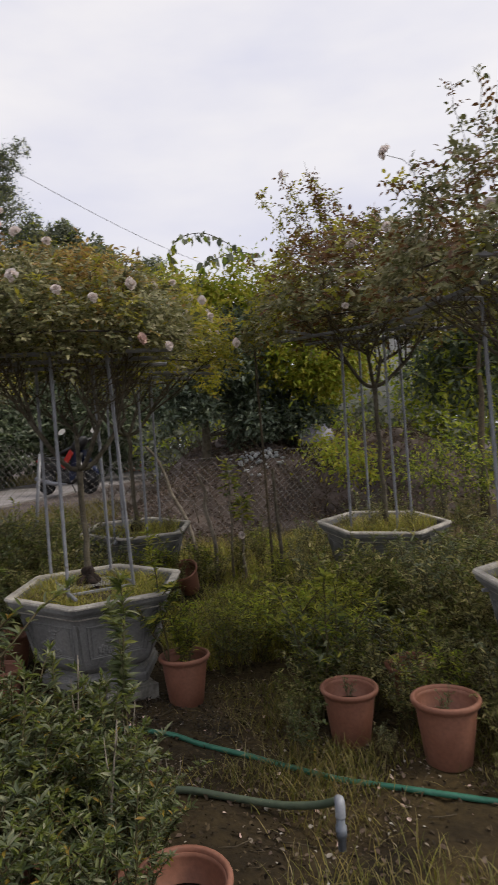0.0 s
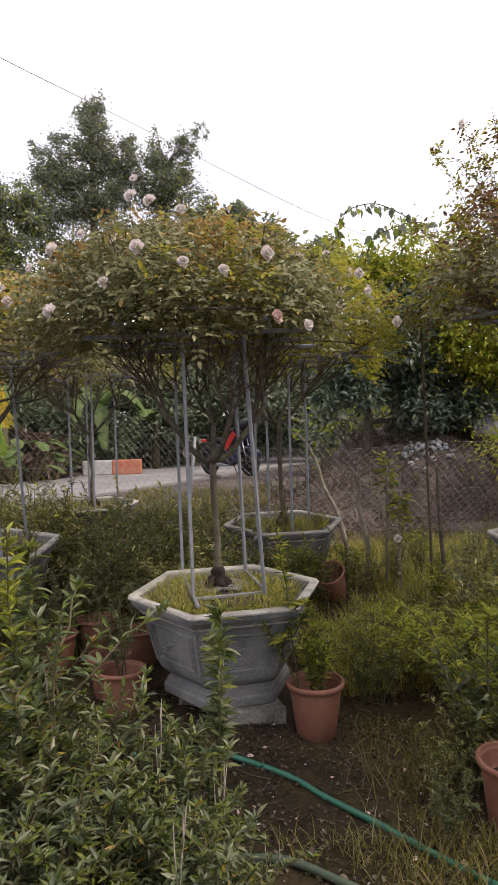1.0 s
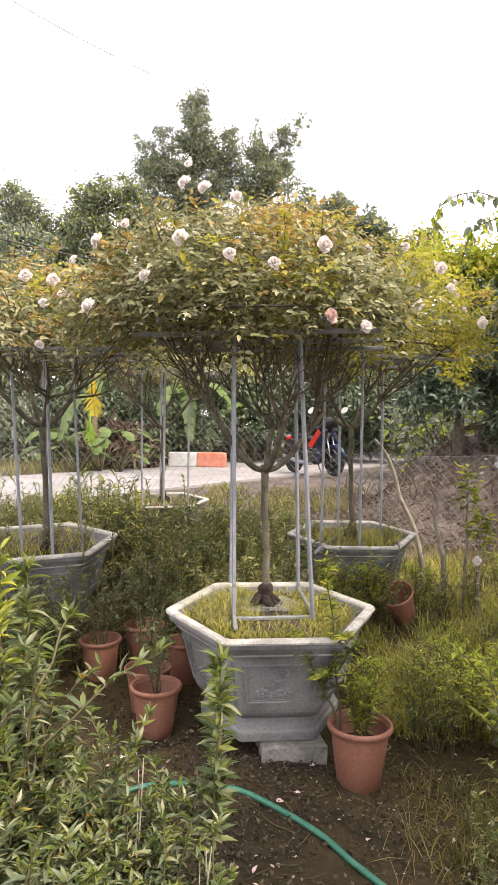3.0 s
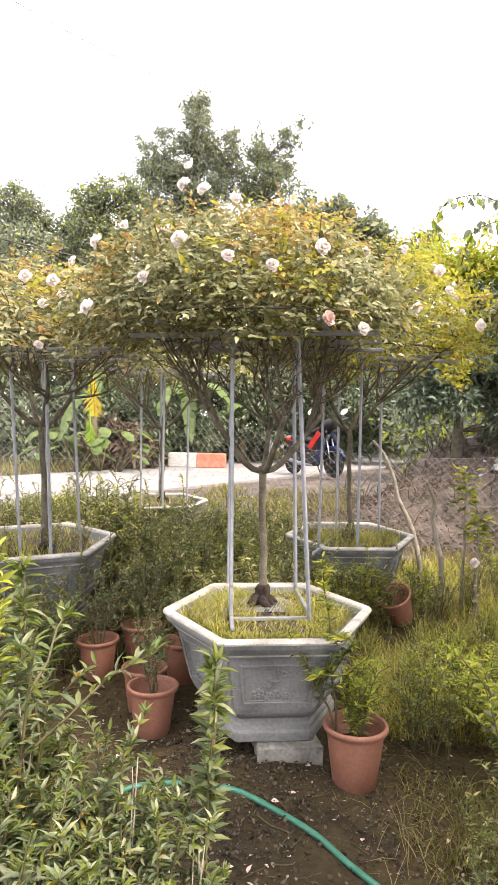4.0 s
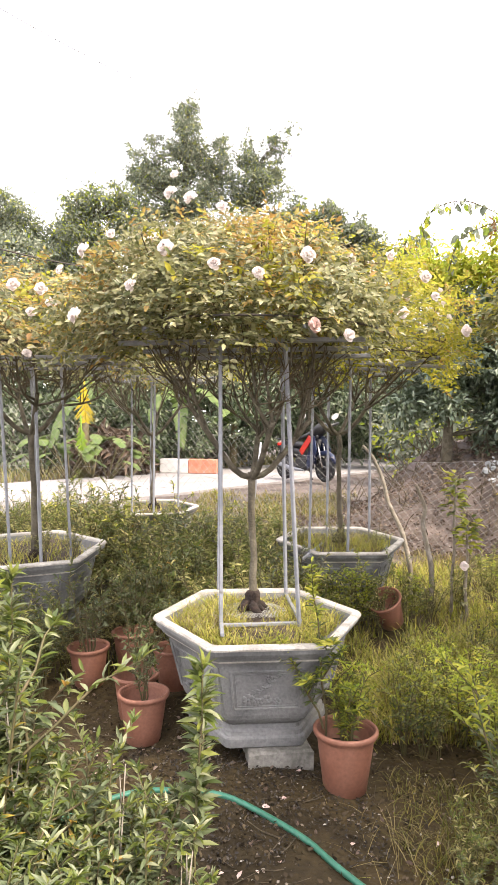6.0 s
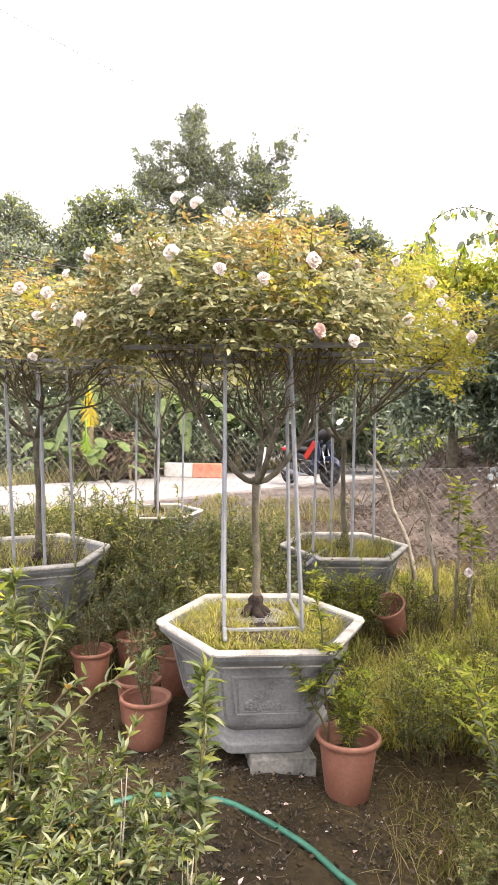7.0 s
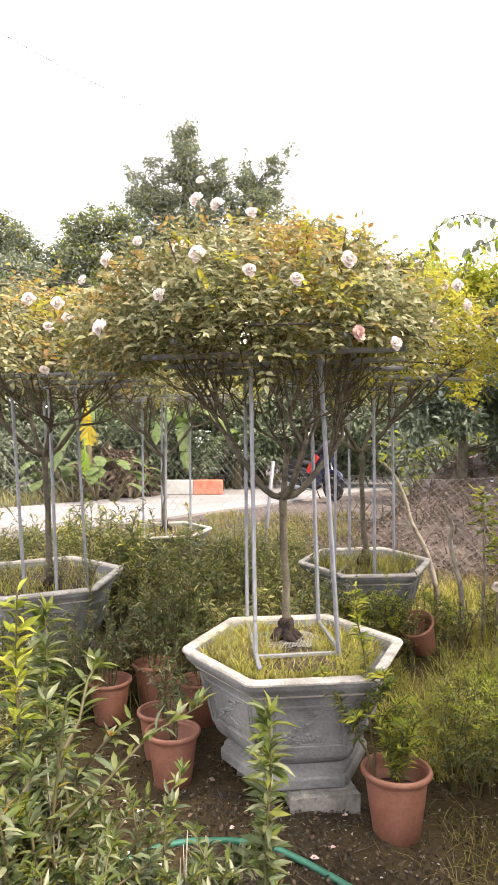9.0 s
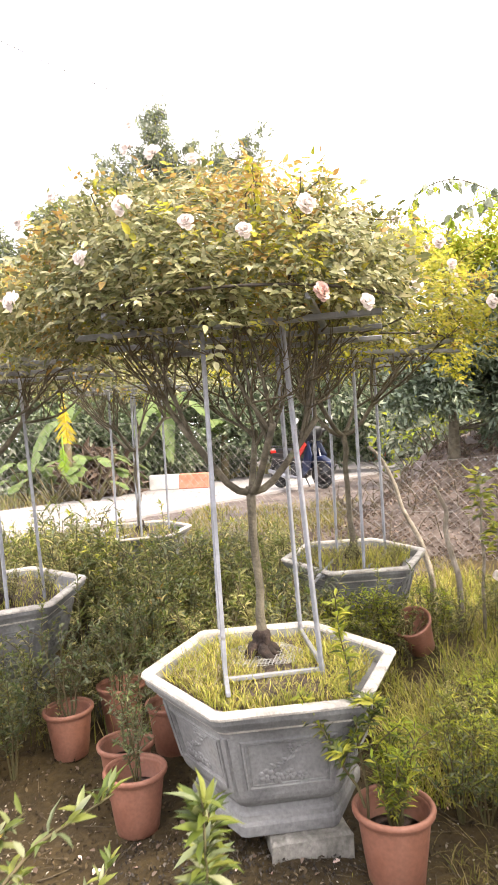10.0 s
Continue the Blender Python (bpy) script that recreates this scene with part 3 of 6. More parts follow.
def smooth_path(pts, n=8):
    pts = [Vector(p) for p in pts]
    out = []
    for i in range(len(pts) - 1):
        a, b, c, d = pts[max(i - 1, 0)], pts[i], pts[i + 1], pts[min(i + 2, len(pts) - 1)]
        for k in range(n):
            t = k / n
            out.append(0.5 * ((2 * b) + (c - a) * t + (2 * a - 5 * b + 4 * c - d) * t * t + (3 * b - a - 3 * c + d) * t ** 3))
    return out + [pts[-1]]


def flower_mesh(name, mats, size, seed):
    """A ruffled double bloom: many cupped petals, the outer ones lying back."""
    r = np.random.default_rng(seed)
    P, A, U, S = [], [], [], []
    for k in range(46):
        u = (k + 0.5) / 46
        a = 2.4 * k + r.normal(0, 0.3)
        tilt = -0.25 + 2.6 * (1 - u) ** 1.3 + r.normal(0, 0.18)
        d = np.array((math.cos(a), math.sin(a), tilt))
        P.append(np.array((math.cos(a) * 0.18 * u, math.sin(a) * 0.18 * u, 0.10 * (1 - u))) * size)
        A.append(d)
        U.append(np.array((-math.cos(a) * tilt, -math.sin(a) * tilt, 1.0)) + r.normal(0, 0.35, 3))
        S.append(size * (0.34 + 0.2 * u) * r.uniform(0.75, 1.15))
    S = np.array(S)
    return leaves(name, P, A, U, S, S * 1.15, mats, None, PETAL)


F_OPEN = flower_mesh("flower", [M_PETAL], 0.063, 1)
F_HALF = flower_mesh("flower", [M_PETAL], 0.048, 2)
F_BUD = flower_mesh("flower", [M_PETAL], 0.042, 3)
F_OLD = flower_mesh("flower", [M_PETAL_DRY], 0.054, 4)


def rose_tree(root, fork, crown, radius, low, high, n_sprig, flowers, label, seed, shoots=10, tall=(), red=0.25, yellow=0.2, size=0.0425, stretch=(1.0, 1.0), young=None, more=0):
    """A grafted standard rose: root and fork of the trunk, the crown's middle (x, y), radius, and the heights between which it spreads."""
    r, q = random.Random(seed), np.random.default_rng(seed)
    t = thing("rose_tree", label, "rose tree", root, group="standard roses in concrete planters")
    o = Vector(root)
    trunk = Geo()
    root_v, fork_v = Vector((0, 0, -0.03)), Vector(fork) - o
    pts = bent(root_v, fork_v, 0, 7, 0.012, r)
    trunk.tube(pts, [0.035, 0.026, 0.022, 0.020, 0.020, 0.020, 0.021, 0.024], 9)
    part("trunk", trunk, M_BARK, t, "slender grey-brown trunk", True)
    flare = Geo().rings([[(w * (1 + 0.24 * math.sin(3 * a + seed + 9 * z) + 0.13 * math.sin(7 * a - 14 * z) + 0.06 * math.sin(11 * a)) * math.cos(a), w * (1 + 0.24 * math.sin(3 * a + seed + 9 * z) + 0.13 * math.sin(7 * a - 14 * z) + 0.06 * math.sin(11 * a)) * math.sin(a), z) for a in [2 * math.pi * i / 26 for i in range(26)]] for w, z in ((0.10, -0.05), (0.085, -0.025), (0.070, -0.008), (0.056, 0.008), (0.048, 0.022), (0.042, 0.036), (0.040, 0.05), (0.043, 0.066), (0.040, 0.08), (0.036, 0.094), (0.039, 0.108), (0.034, 0.122), (0.026, 0.135))])
    for k in range(8):
        a = 2 * math.pi * k / 8 + r.uniform(-0.3, 0.3)
        e, w = r.uniform(0.09, 0.15), r.uniform(0.014, 0.026)
        flare.tube([(0.01 * math.cos(a), 0.01 * math.sin(a), 0.07), (0.05 * math.cos(a - 0.2), 0.05 * math.sin(a - 0.2), 0.045 + r.uniform(-0.01, 0.015)), (0.8 * e * math.cos(a + 0.25), 0.8 * e * math.sin(a + 0.25), 0.018), (e * math.cos(a + 0.5), e * math.sin(a + 0.5), -0.03)], [w, w * 1.15, w * 0.8, w * 0.4], 7)
    if seed != 1:
        flare.v = [(x * 0.5, y * 0.5, z * 0.7) for x, y, z in flare.v]
    part("root_flare", flare, M_ROOT, t, "dark swollen gnarled root flare", True)
    if seed == 1:
        net = Geo()
        def lie(x, y):
            d = math.hypot(x, y)
            return (x, y, 0.028 - 0.12 * max(0, d - 0.12) + 0.008 * math.sin(23 * x + 1) * math.sin(19 * y))
        for k in range(-11, 12):
            for turn in (0.5, 2.3):
                ca, sa = math.cos(turn), math.sin(turn)
                w = math.sqrt(max(0, 0.185 ** 2 - (k * 0.0165) ** 2))
                line = [lie(u * w * ca - k * 0.0165 * sa, u * w * sa + k * 0.0165 * ca) for u in [-1 + i / 5 for i in range(11)]]
                if w > 0.02:
                    net.tube(line, 0.0013, 3, False)
        part("root_net", net, M_NET, t, "pale plastic net round the roots")
    cx, cy = crown[0] - o.x, crown[1] - o.y
    lo, hi = low - o.z, high - o.z
    twigs = Geo()
    for k in range(4):
        a = 2 * math.pi * (k + r.uniform(-0.2, 0.2)) / 4 + seed
        d = Vector((math.cos(a), math.sin(a), 0))
        near, far = fork_v + d * 0.11 + Vector((0, 0, 0.02)), fork_v + d * r.uniform(0.26, 0.38) + Vector((0, 0, r.uniform(0.20, 0.32)))
        limb = Geo().tube(smooth_path([fork_v - Vector((0, 0, 0.03)), near, far], 3), [0.019, 0.018, 0.0175, 0.017, 0.0165, 0.016, 0.0155], 7)
        part("limb", limb, M_BARK, t, "", True)
        for j in range(4):
            b = a + (j - 1.5) * 0.36 + r.uniform(-0.15, 0.15)
            dd = radius * (0.35 + 0.62 * r.random()) * (0.5 if j == 2 else 1.0)
            tip = Vector((cx + dd * math.cos(b) * stretch[0], cy + dd * math.sin(b) * stretch[1], lo + (hi - lo) * r.uniform(0.05, 0.4)))
            start = near.lerp(far, r.uniform(0.6, 1.0))
            mid = start.lerp(tip, 0.5) + Vector((r.uniform(-0.05, 0.05), r.uniform(-0.05, 0.05), r.uniform(-0.13, 0.03)))
            lp = smooth_path([start, mid, tip], 5)
            branch = Geo().tube(lp, [0.0105 - 0.0007 * i for i in range(len(lp))], 6)
            part("branch", branch, M_BARK, t, "", True)
            for i in range(7):
                s = lp[3 + (i * 2) % 8]
                e2 = s + Vector((r.uniform(-0.28, 0.28) + 0.1 * math.cos(b), r.uniform(-0.28, 0.28) + 0.1 * math.sin(b), r.uniform(0.1, 0.42)))
                tp = bent(s, e2, r.uniform(-0.05, 0.03), 4, 0.03, r)
                twigs.tube(tp, [0.005, 0.0042, 0.0035, 0.003, 0.0018], 5, False)
                for _ in range(3):
                    s2 = tp[r.randint(1, 3)]
                    twigs.tube([s2, s2 + Vector((r.uniform(-0.14, 0.14), r.uniform(-0.14, 0.14), r.uniform(0.0, 0.16)))], [0.0026, 0.0013], 4, False)
    # leaf sprigs fill a flat dome, thin inside, lumpy outside
    n = n_sprig
    ang, rad = q.uniform(0, 2 * math.pi, n), np.sqrt(q.uniform(0, 1, n))
    lump = 1 + 0.10 * np.sin(3 * ang + seed) + 0.07 * np.sin(7 * ang + 2 * seed)
    x, y = cx + radius * rad * lump * np.cos(ang) * stretch[0], cy + radius * rad * lump * np.sin(ang) * stretch[1]
    dome = (1 - 0.68 * rad ** 3.4) * (1 + 0.13 * np.sin(5.3 * x + seed) * np.sin(4.7 * y + 2 * seed))
    u = q.uniform(0, 1, n) ** 0.62
    z = lo + (hi - lo) * (0.10 * np.sin(4 * x) * np.sin(5 * y) + dome * u) - 0.05 * rad + q.normal(0, 0.025, n)
    if seed == 1:
        z = np.where(z > hi - 0.04, hi - 0.04 + 0.3 * (z - hi + 0.04), z)
    pos = np.stack([x, y, z], -1)
    out = np.stack([np.cos(ang) * (0.35 + rad), np.sin(ang) * (0.35 + rad), q.uniform(-0.75, 0.4, n)], -1) + q.normal(0, 0.4, (n, 3))
    up = np.stack([np.cos(ang) * 0.9 * rad, np.sin(ang) * 0.9 * rad, np.ones(n)], -1) + q.normal(0, 0.35, (n, 3))
    height = dome * u
    # upright shoots that rise over the crown
    first = shoots + len(tall)
    nb = len(pos)
    for k in range(first + more):
        if k < len(tall):
            tip = Vector(tall[k]) - o
            b = Vector((tip.x * 0.6 + cx * 0.4 + r.uniform(-0.08, 0.08), tip.y * 0.6 + cy * 0.4 + r.uniform(-0.08, 0.08), lo + (hi - lo) * 0.6))
        else:
            a, d = r.uniform(0, 2 * math.pi), radius * math.sqrt(r.uniform(0, 1)) * 0.95
            b = Vector((cx + d * math.cos(a) * stretch[0], cy + d * math.sin(a) * stretch[1], lo + (hi - lo) * (0.85 - 0.5 * (d / radius) ** 2)))
            tip = b + Vector((0.16 * math.cos(a) + r.uniform(-0.1, 0.1), 0.16 * math.sin(a) + r.uniform(-0.1, 0.1), r.uniform(0.08, 0.22)))
            tip.z = min(tip.z, b.z + 0.07) if seed == 1 else min(tip.z, hi + 0.1)
        sp = bent(b, tip, 0.04, 5, 0.025, r)
        twigs.tube(sp, [0.0034, 0.003, 0.0028, 0.0025, 0.002, 0.0014], 4, False)
        m = int(9 + (30 if seed == 5 and k < len(tall) else 15) * (tip - b).length)
        s = q.uniform(0.15, 1.0, m)
        pp = np.array([list(sp[min(int(v * 5), 4)].lerp(sp[min(int(v * 5), 4) + 1], v * 5 - min(int(v * 5), 4))) for v in s])
        dd = q.normal(0, 1, (m, 3))
        pos, out = np.concatenate([pos, pp]), np.concatenate([out, dd])
        up = np.concatenate([up, np.array((0, 0, 1.0)) + q.normal(0, 0.4, (m, 3))])
        height = np.concatenate([height, np.full(m, 0.9)])
        nb = len(pos) if k < first else nb
    sz = size * q.uniform(0.75, 1.2, len(pos))
    sz[n:] *= 0.8
    # clusters of young bronze and of yellowing leaves
    patch = np.sin(pos[:, 0] * 4.1 + seed) * np.sin(pos[:, 1] * 3.7 + 1.3 * seed) + 1.3 * (height - 0.55) + q.normal(0, 0.75, len(pos))
    patch2 = 0.9 * height + np.sin(pos[:, 0] * 3.0 + 2 * seed) * np.sin(pos[:, 1] * 3.3 + 0.5 * seed) + q.normal(0, 0.5, len(pos))
    kind = np.zeros(len(pos), int)
    kind[patch2 > np.quantile(patch2, 1 - yellow)] = 1
    kind[patch > np.quantile(patch, 1 - red)] = 2
    P, A, U, S = sprigs(pos[:nb], out[:nb], up[:nb], sz[:nb])
    kinds = np.tile(kind[:nb], 5)
    if more:
        P, A, U, S = (np.concatenate(v) for v in zip((P, A, U, S), sprigs(pos[nb:], out[nb:], up[nb:], sz[nb:], gen=q)))
        kinds = np.concatenate([kinds, np.tile(kind[nb:], 5)])
    part("crown", leaves("crown", P, A, U, S, S * 0.54, [L_ROSE, L_YELLOW, young or L_RED], kinds, OVATE), None, t, "flat crown of green, yellow and bronze leaves")
    tagged(part("twig_tangle", twigs, M_TWIG, t, "tangle of thin brown twigs", True), kind="stuff")
    for i, (fx, fy, fz) in enumerate(flowers):
        fm = (F_OPEN, F_HALF, F_OPEN, F_BUD)[i % 4] if i != 4 or seed != 1 else F_OLD
        ob = part("flower", fm, None, t, "pale pink double rose")
        d = Vector((fx - crown[0], fy - crown[1], 0.25))
        ob.matrix_basis = Matrix.Translation(Vector((fx, fy, fz)) - o) @ d.to_track_quat("Z", "Y").to_matrix().to_4x4()
    return t


def extra(n, crown, radius, low, high, seed):
    """Blooms dotted over a crown's outside."""
    r = random.Random(seed)
    out = []
    for _ in range(n):
        a, d = r.uniform(0, 2 * math.pi), math.sqrt(r.uniform(0.25, 1)) * radius
        out.append((crown[0] + d * math.cos(a), crown[1] + d * math.sin(a), low + (high - low) * (1.05 - 0.78 * (d / radius) ** 2.4)))
    return out


FL1 = [(-2.74, 2.44, 2.5), (-2.59, 2.6, 2.43), (-2.37, 2.96, 2.48), (-3.01, 2.3, 2.6), (-2.28, 2.92, 2.15), (-2.18, 3.03, 2.11), (-3.08, 2.77, 2.89), (-3.11, 2.69, 3.0), (-3.13, 2.68, 2.91), (-2.91, 2.85, 2.82), (-3.22, 2.25, 2.56), (-3.27, 2.15, 2.46), (-3.07, 2.15, 2.21), (-2.89, 2.34, 2.35)]
FL2 = [(-2.9, 4.22, 2.44), (-2.81, 4.41, 2.56), (-2.65, 4.52, 2.33), (-3.16, 4.09, 2.75), (-2.85, 4.37, 2.68), (-3.02, 4.22, 2.83)]
FL3 = [(-4.08, 2.16, 2.53), (-3.88, 2.2, 2.35), (-4.04, 2.31, 2.52), (-3.88, 2.18, 2.11)]
FL4 = [(-1.36, 4.54, 2.97), (-1.19, 4.69, 3.03), (-1.63, 4.54, 2.91), (-1.7, 4.52, 2.47), (-1.43, 4.62, 2.5), (-2.85, 5.41, 3.83), (-2.65, 5.52, 4.0)]
FL5 = [(-0.93, 3.27, 2.93), (-0.44, 3.2, 2.54)]
rose_tree((-3.16, 3.27, 0.63), (-3.17, 3.25, 1.45), (-3.24, 3.13), 0.84, 2.16, 2.88, 5600, FL1 + extra(6, (-3.20, 3.17), 0.9, 2.10, 2.82, 4),
          "standard rose with a flat flowering crown above a concrete planter", 1, 14, [(-3.37, 2.84, 2.94), (-3.5, 2.32, 2.62)], 0.18, 0.17, size=0.0375, more=22)
rose_tree((-4.2, 4.96, 0.77), (-4.22, 4.94, 1.70), (-4.02, 4.95), 0.92, 2.2, 3.1, 3300, FL2 + extra(26, (-4.02, 4.95), 0.95, 2.2, 3.1, 5),
          "standard rose with yellow-green leaves and small pink blooms", 2, 12, (), 0.06, 0.80, size=0.0385, more=10)
rose_tree((-4.81, 2.54, 0.77), (-4.82, 2.50, 1.68), (-4.9, 2.4), 0.95, 2.14, 2.78, 2500, FL3 + extra(7, (-4.9, 2.4), 0.9, 2.14, 2.78, 6),
          "standard rose with bronze young leaves beside the road fence", 3, 12, (), 0.3, 0.14, more=8)
rose_tree((-6.78, 4.53, 0.82), (-6.79, 4.50, 1.66), (-6.8, 4.45), 1.0, 2.25, 2.9, 1700, extra(5, (-6.8, 4.45), 0.9, 2.25, 2.9, 7),
          "smaller standard rose near the wire fence", 4, 8, (), 0.12, 0.4)
rose_tree((-1.92, 5.68, 0.70), (-1.93, 5.66, 1.98), (-1.95, 5.58), 1.0, 2.44, 3.36, 3700, FL4 + extra(4, (-1.95, 5.6), 0.9, 2.46, 3.2, 8),
          "tall standard rose with dark branches and bronze leaves", 5, 16, [(-2.85, 5.41, 3.82), (-2.65, 5.52, 3.98), (-2.46, 5.62, 4.10), (-2.38, 5.6, 3.95), (-2.3, 5.55, 3.85), (-2.2, 5.6, 3.72), (-2.5, 5.5, 3.8), (-2.1, 5.5, 3.6), (-2.62, 5.45, 3.7), (-2.35, 5.5, 3.75)], 0.34, 0.28, size=0.046, young=L_BRONZE)
rose_tree((-0.28, 4.05, 0.64), (-0.30, 4.04, 1.70), (-0.33, 3.98), 0.92, 2.25, 3.0, 2700, FL5 + extra(4, (-0.35, 3.98), 0.9, 2.2, 2.95, 9),
          "standard rose with long upright shoots", 6, 14, [(-0.66, 3.62, 3.34), (-0.55, 3.6, 3.38), (-0.45, 3.7, 3.3), (-0.93, 3.28, 2.92), (-0.4, 3.6, 3.3)], 0.2, 0.2, young=L_BRONZE)


# ---- pots ----
def build_pot():
    p = thing("flower_pot", "terracotta-coloured plastic flower pot with earth inside", "flower pot", group="terracotta-coloured pots")
    outer = [(0.098, 0.0), (0.104, 0.006), (0.124, 0.15), (0.138, 0.264), (0.139, 0.285), (0.134, 0.285), (0.133, 0.27), (0.126, 0.18)]
    part("shell", Geo().rings([circle(r, z, 28) for r, z in outer]), M_TERRA, p, "", True)
    part("rim", Geo().rings([circle(r, z, 28) for r, z in ((0.1385, 0.262), (0.147, 0.264), (0.149, 0.268), (0.150, 0.274), (0.156, 0.277), (0.158, 0.283), (0.158, 0.293), (0.154, 0.299), (0.146, 0.301), (0.139, 0.297), (0.137, 0.285), (0.138, 0.270))], close=True), M_TERRA, p, "rounded double rim", True)
    g = Geo().rings([[(x, y, 0.190 + 0.006 * math.sin(40 * x) * math.cos(33 * y) * (r < 0.1)) for x, y, _ in circle(r, 0, 20)] for r in (0.1255, 0.09, 0.05, 0.01)])
    part("earth", g, M_POTSOIL, p, "dark potting earth", True)
    return p


pot = build_pot()
# x, y, tilt, turn, size
POTS = [(-2.385, 3.255, 0, 0, 1.0), (-3.335, 2.655, 0, 20, 0.9), (-1.29, 3.21, 2, 50, 0.96), (-0.785, 3.20, 0, 10, 1.05), (-1.13, 1.56, 3, 70, 0.95), (-1.42, 1.42, 0, 40, 1.0),
        (-4.10, 2.66, 2, 15, 0.86), (-3.60, 2.74, 0, 80, 0.88), (-3.78, 3.10, 0, 30, 0.9), (-4.18, 3.0, 0, 5, 0.9), (-3.56, 4.92, 34, 12, 0.86), (-2.1, 1.4, 0, 0, 1.0), (-1.115, 3.73, 4, 0, 0.95)]
for i, (x, y, tilt, turn, size) in enumerate(POTS):
    m = pose(x, y, float(ground_z(x, y)) - 0.006 + 0.09 * math.sin(math.radians(tilt)), 0, 0, turn) @ pose(0, 0, 0, tilt, 0, 0)
    if i == 0:
        pot.matrix_world = m
        ob = pot
    else:
        ob = copy_thing(pot, m)
    ob.scale = (size,) * 3
    if tilt > 10:
        ob.location.z += 0.05
        for c in [c for c in ob.children if c.name.startswith("earth")]:
            bpy.data.objects.remove(c)
        ob["label"] = "empty terracotta-coloured pot tipped over among the weeds"


# ---- hoses and pipe ----
def on_ground(pts, lift):
    return [(x, y, float(ground_z(x, y)) + lift) for x, y in pts]


def hose(name, label, pts, r, mat, lift):
    ob = new(name, Geo().tube(smooth_path(on_ground(pts, lift)), r, 10).mesh(name, mat))
    return tagged(ob, label, "hose")


hose("garden_hose", "bright green rubber garden hose lying across the damp soil",
     [(-2.85, 1.9), (-2.86, 2.15), (-2.85, 2.31), (-2.81, 2.43), (-2.76, 2.52), (-2.70, 2.60), (-2.57, 2.70), (-2.37, 2.765), (-2.14, 2.795), (-1.96, 2.81), (-1.66, 2.825), (-1.43, 2.825), (-1.18, 2.835), (-0.91, 2.86), (-0.52, 2.915), (-0.32, 2.95), (0.4, 3.08), (1.3, 3.12)], 0.0135, M_HOSE, 0.012)
old = [(-2.05, 2.05, 0.018), (-1.92, 2.2, 0.018), (-1.74, 2.33, 0.018), (-1.54, 2.40, 0.02), (-1.30, 2.44, 0.05), (-1.12, 2.43, 0.12), (-1.03, 2.42, 0.165), (-1.0, 2.40, 0.175)]
tagged(new("old_hose", Geo().tube(smooth_path([(x, y, float(ground_z(x, y)) + h) for x, y, h in old]), 0.0155, 10).mesh("old_hose", M_HOSE2)), "dull grey-green hose joined to an upright pipe", "hose")


def build_standpipe():
    x, y = -0.985, 2.37
    t = thing("standpipe", "short grey plastic water pipe with an elbow fitting", "pipe", (x, y, float(ground_z(x, y))))
    part("riser", Geo().rings([circle(r, z, 16) for r, z in ((0.016, -0.05), (0.016, 0.06), (0.021, 0.062), (0.022, 0.10), (0.017, 0.102), (0.017, 0.15))]), M_PVC, t, "", True)
    e = [(0, 0, 0.135), (0, 0.002, 0.165), (-0.004, 0.01, 0.182), (-0.012, 0.024, 0.184), (-0.022, 0.04, 0.176)]
    part("elbow", Geo().tube(smooth_path(e, 4), 0.0205, 12), M_PVC2, t, "pale plastic elbow", True)


build_standpipe()


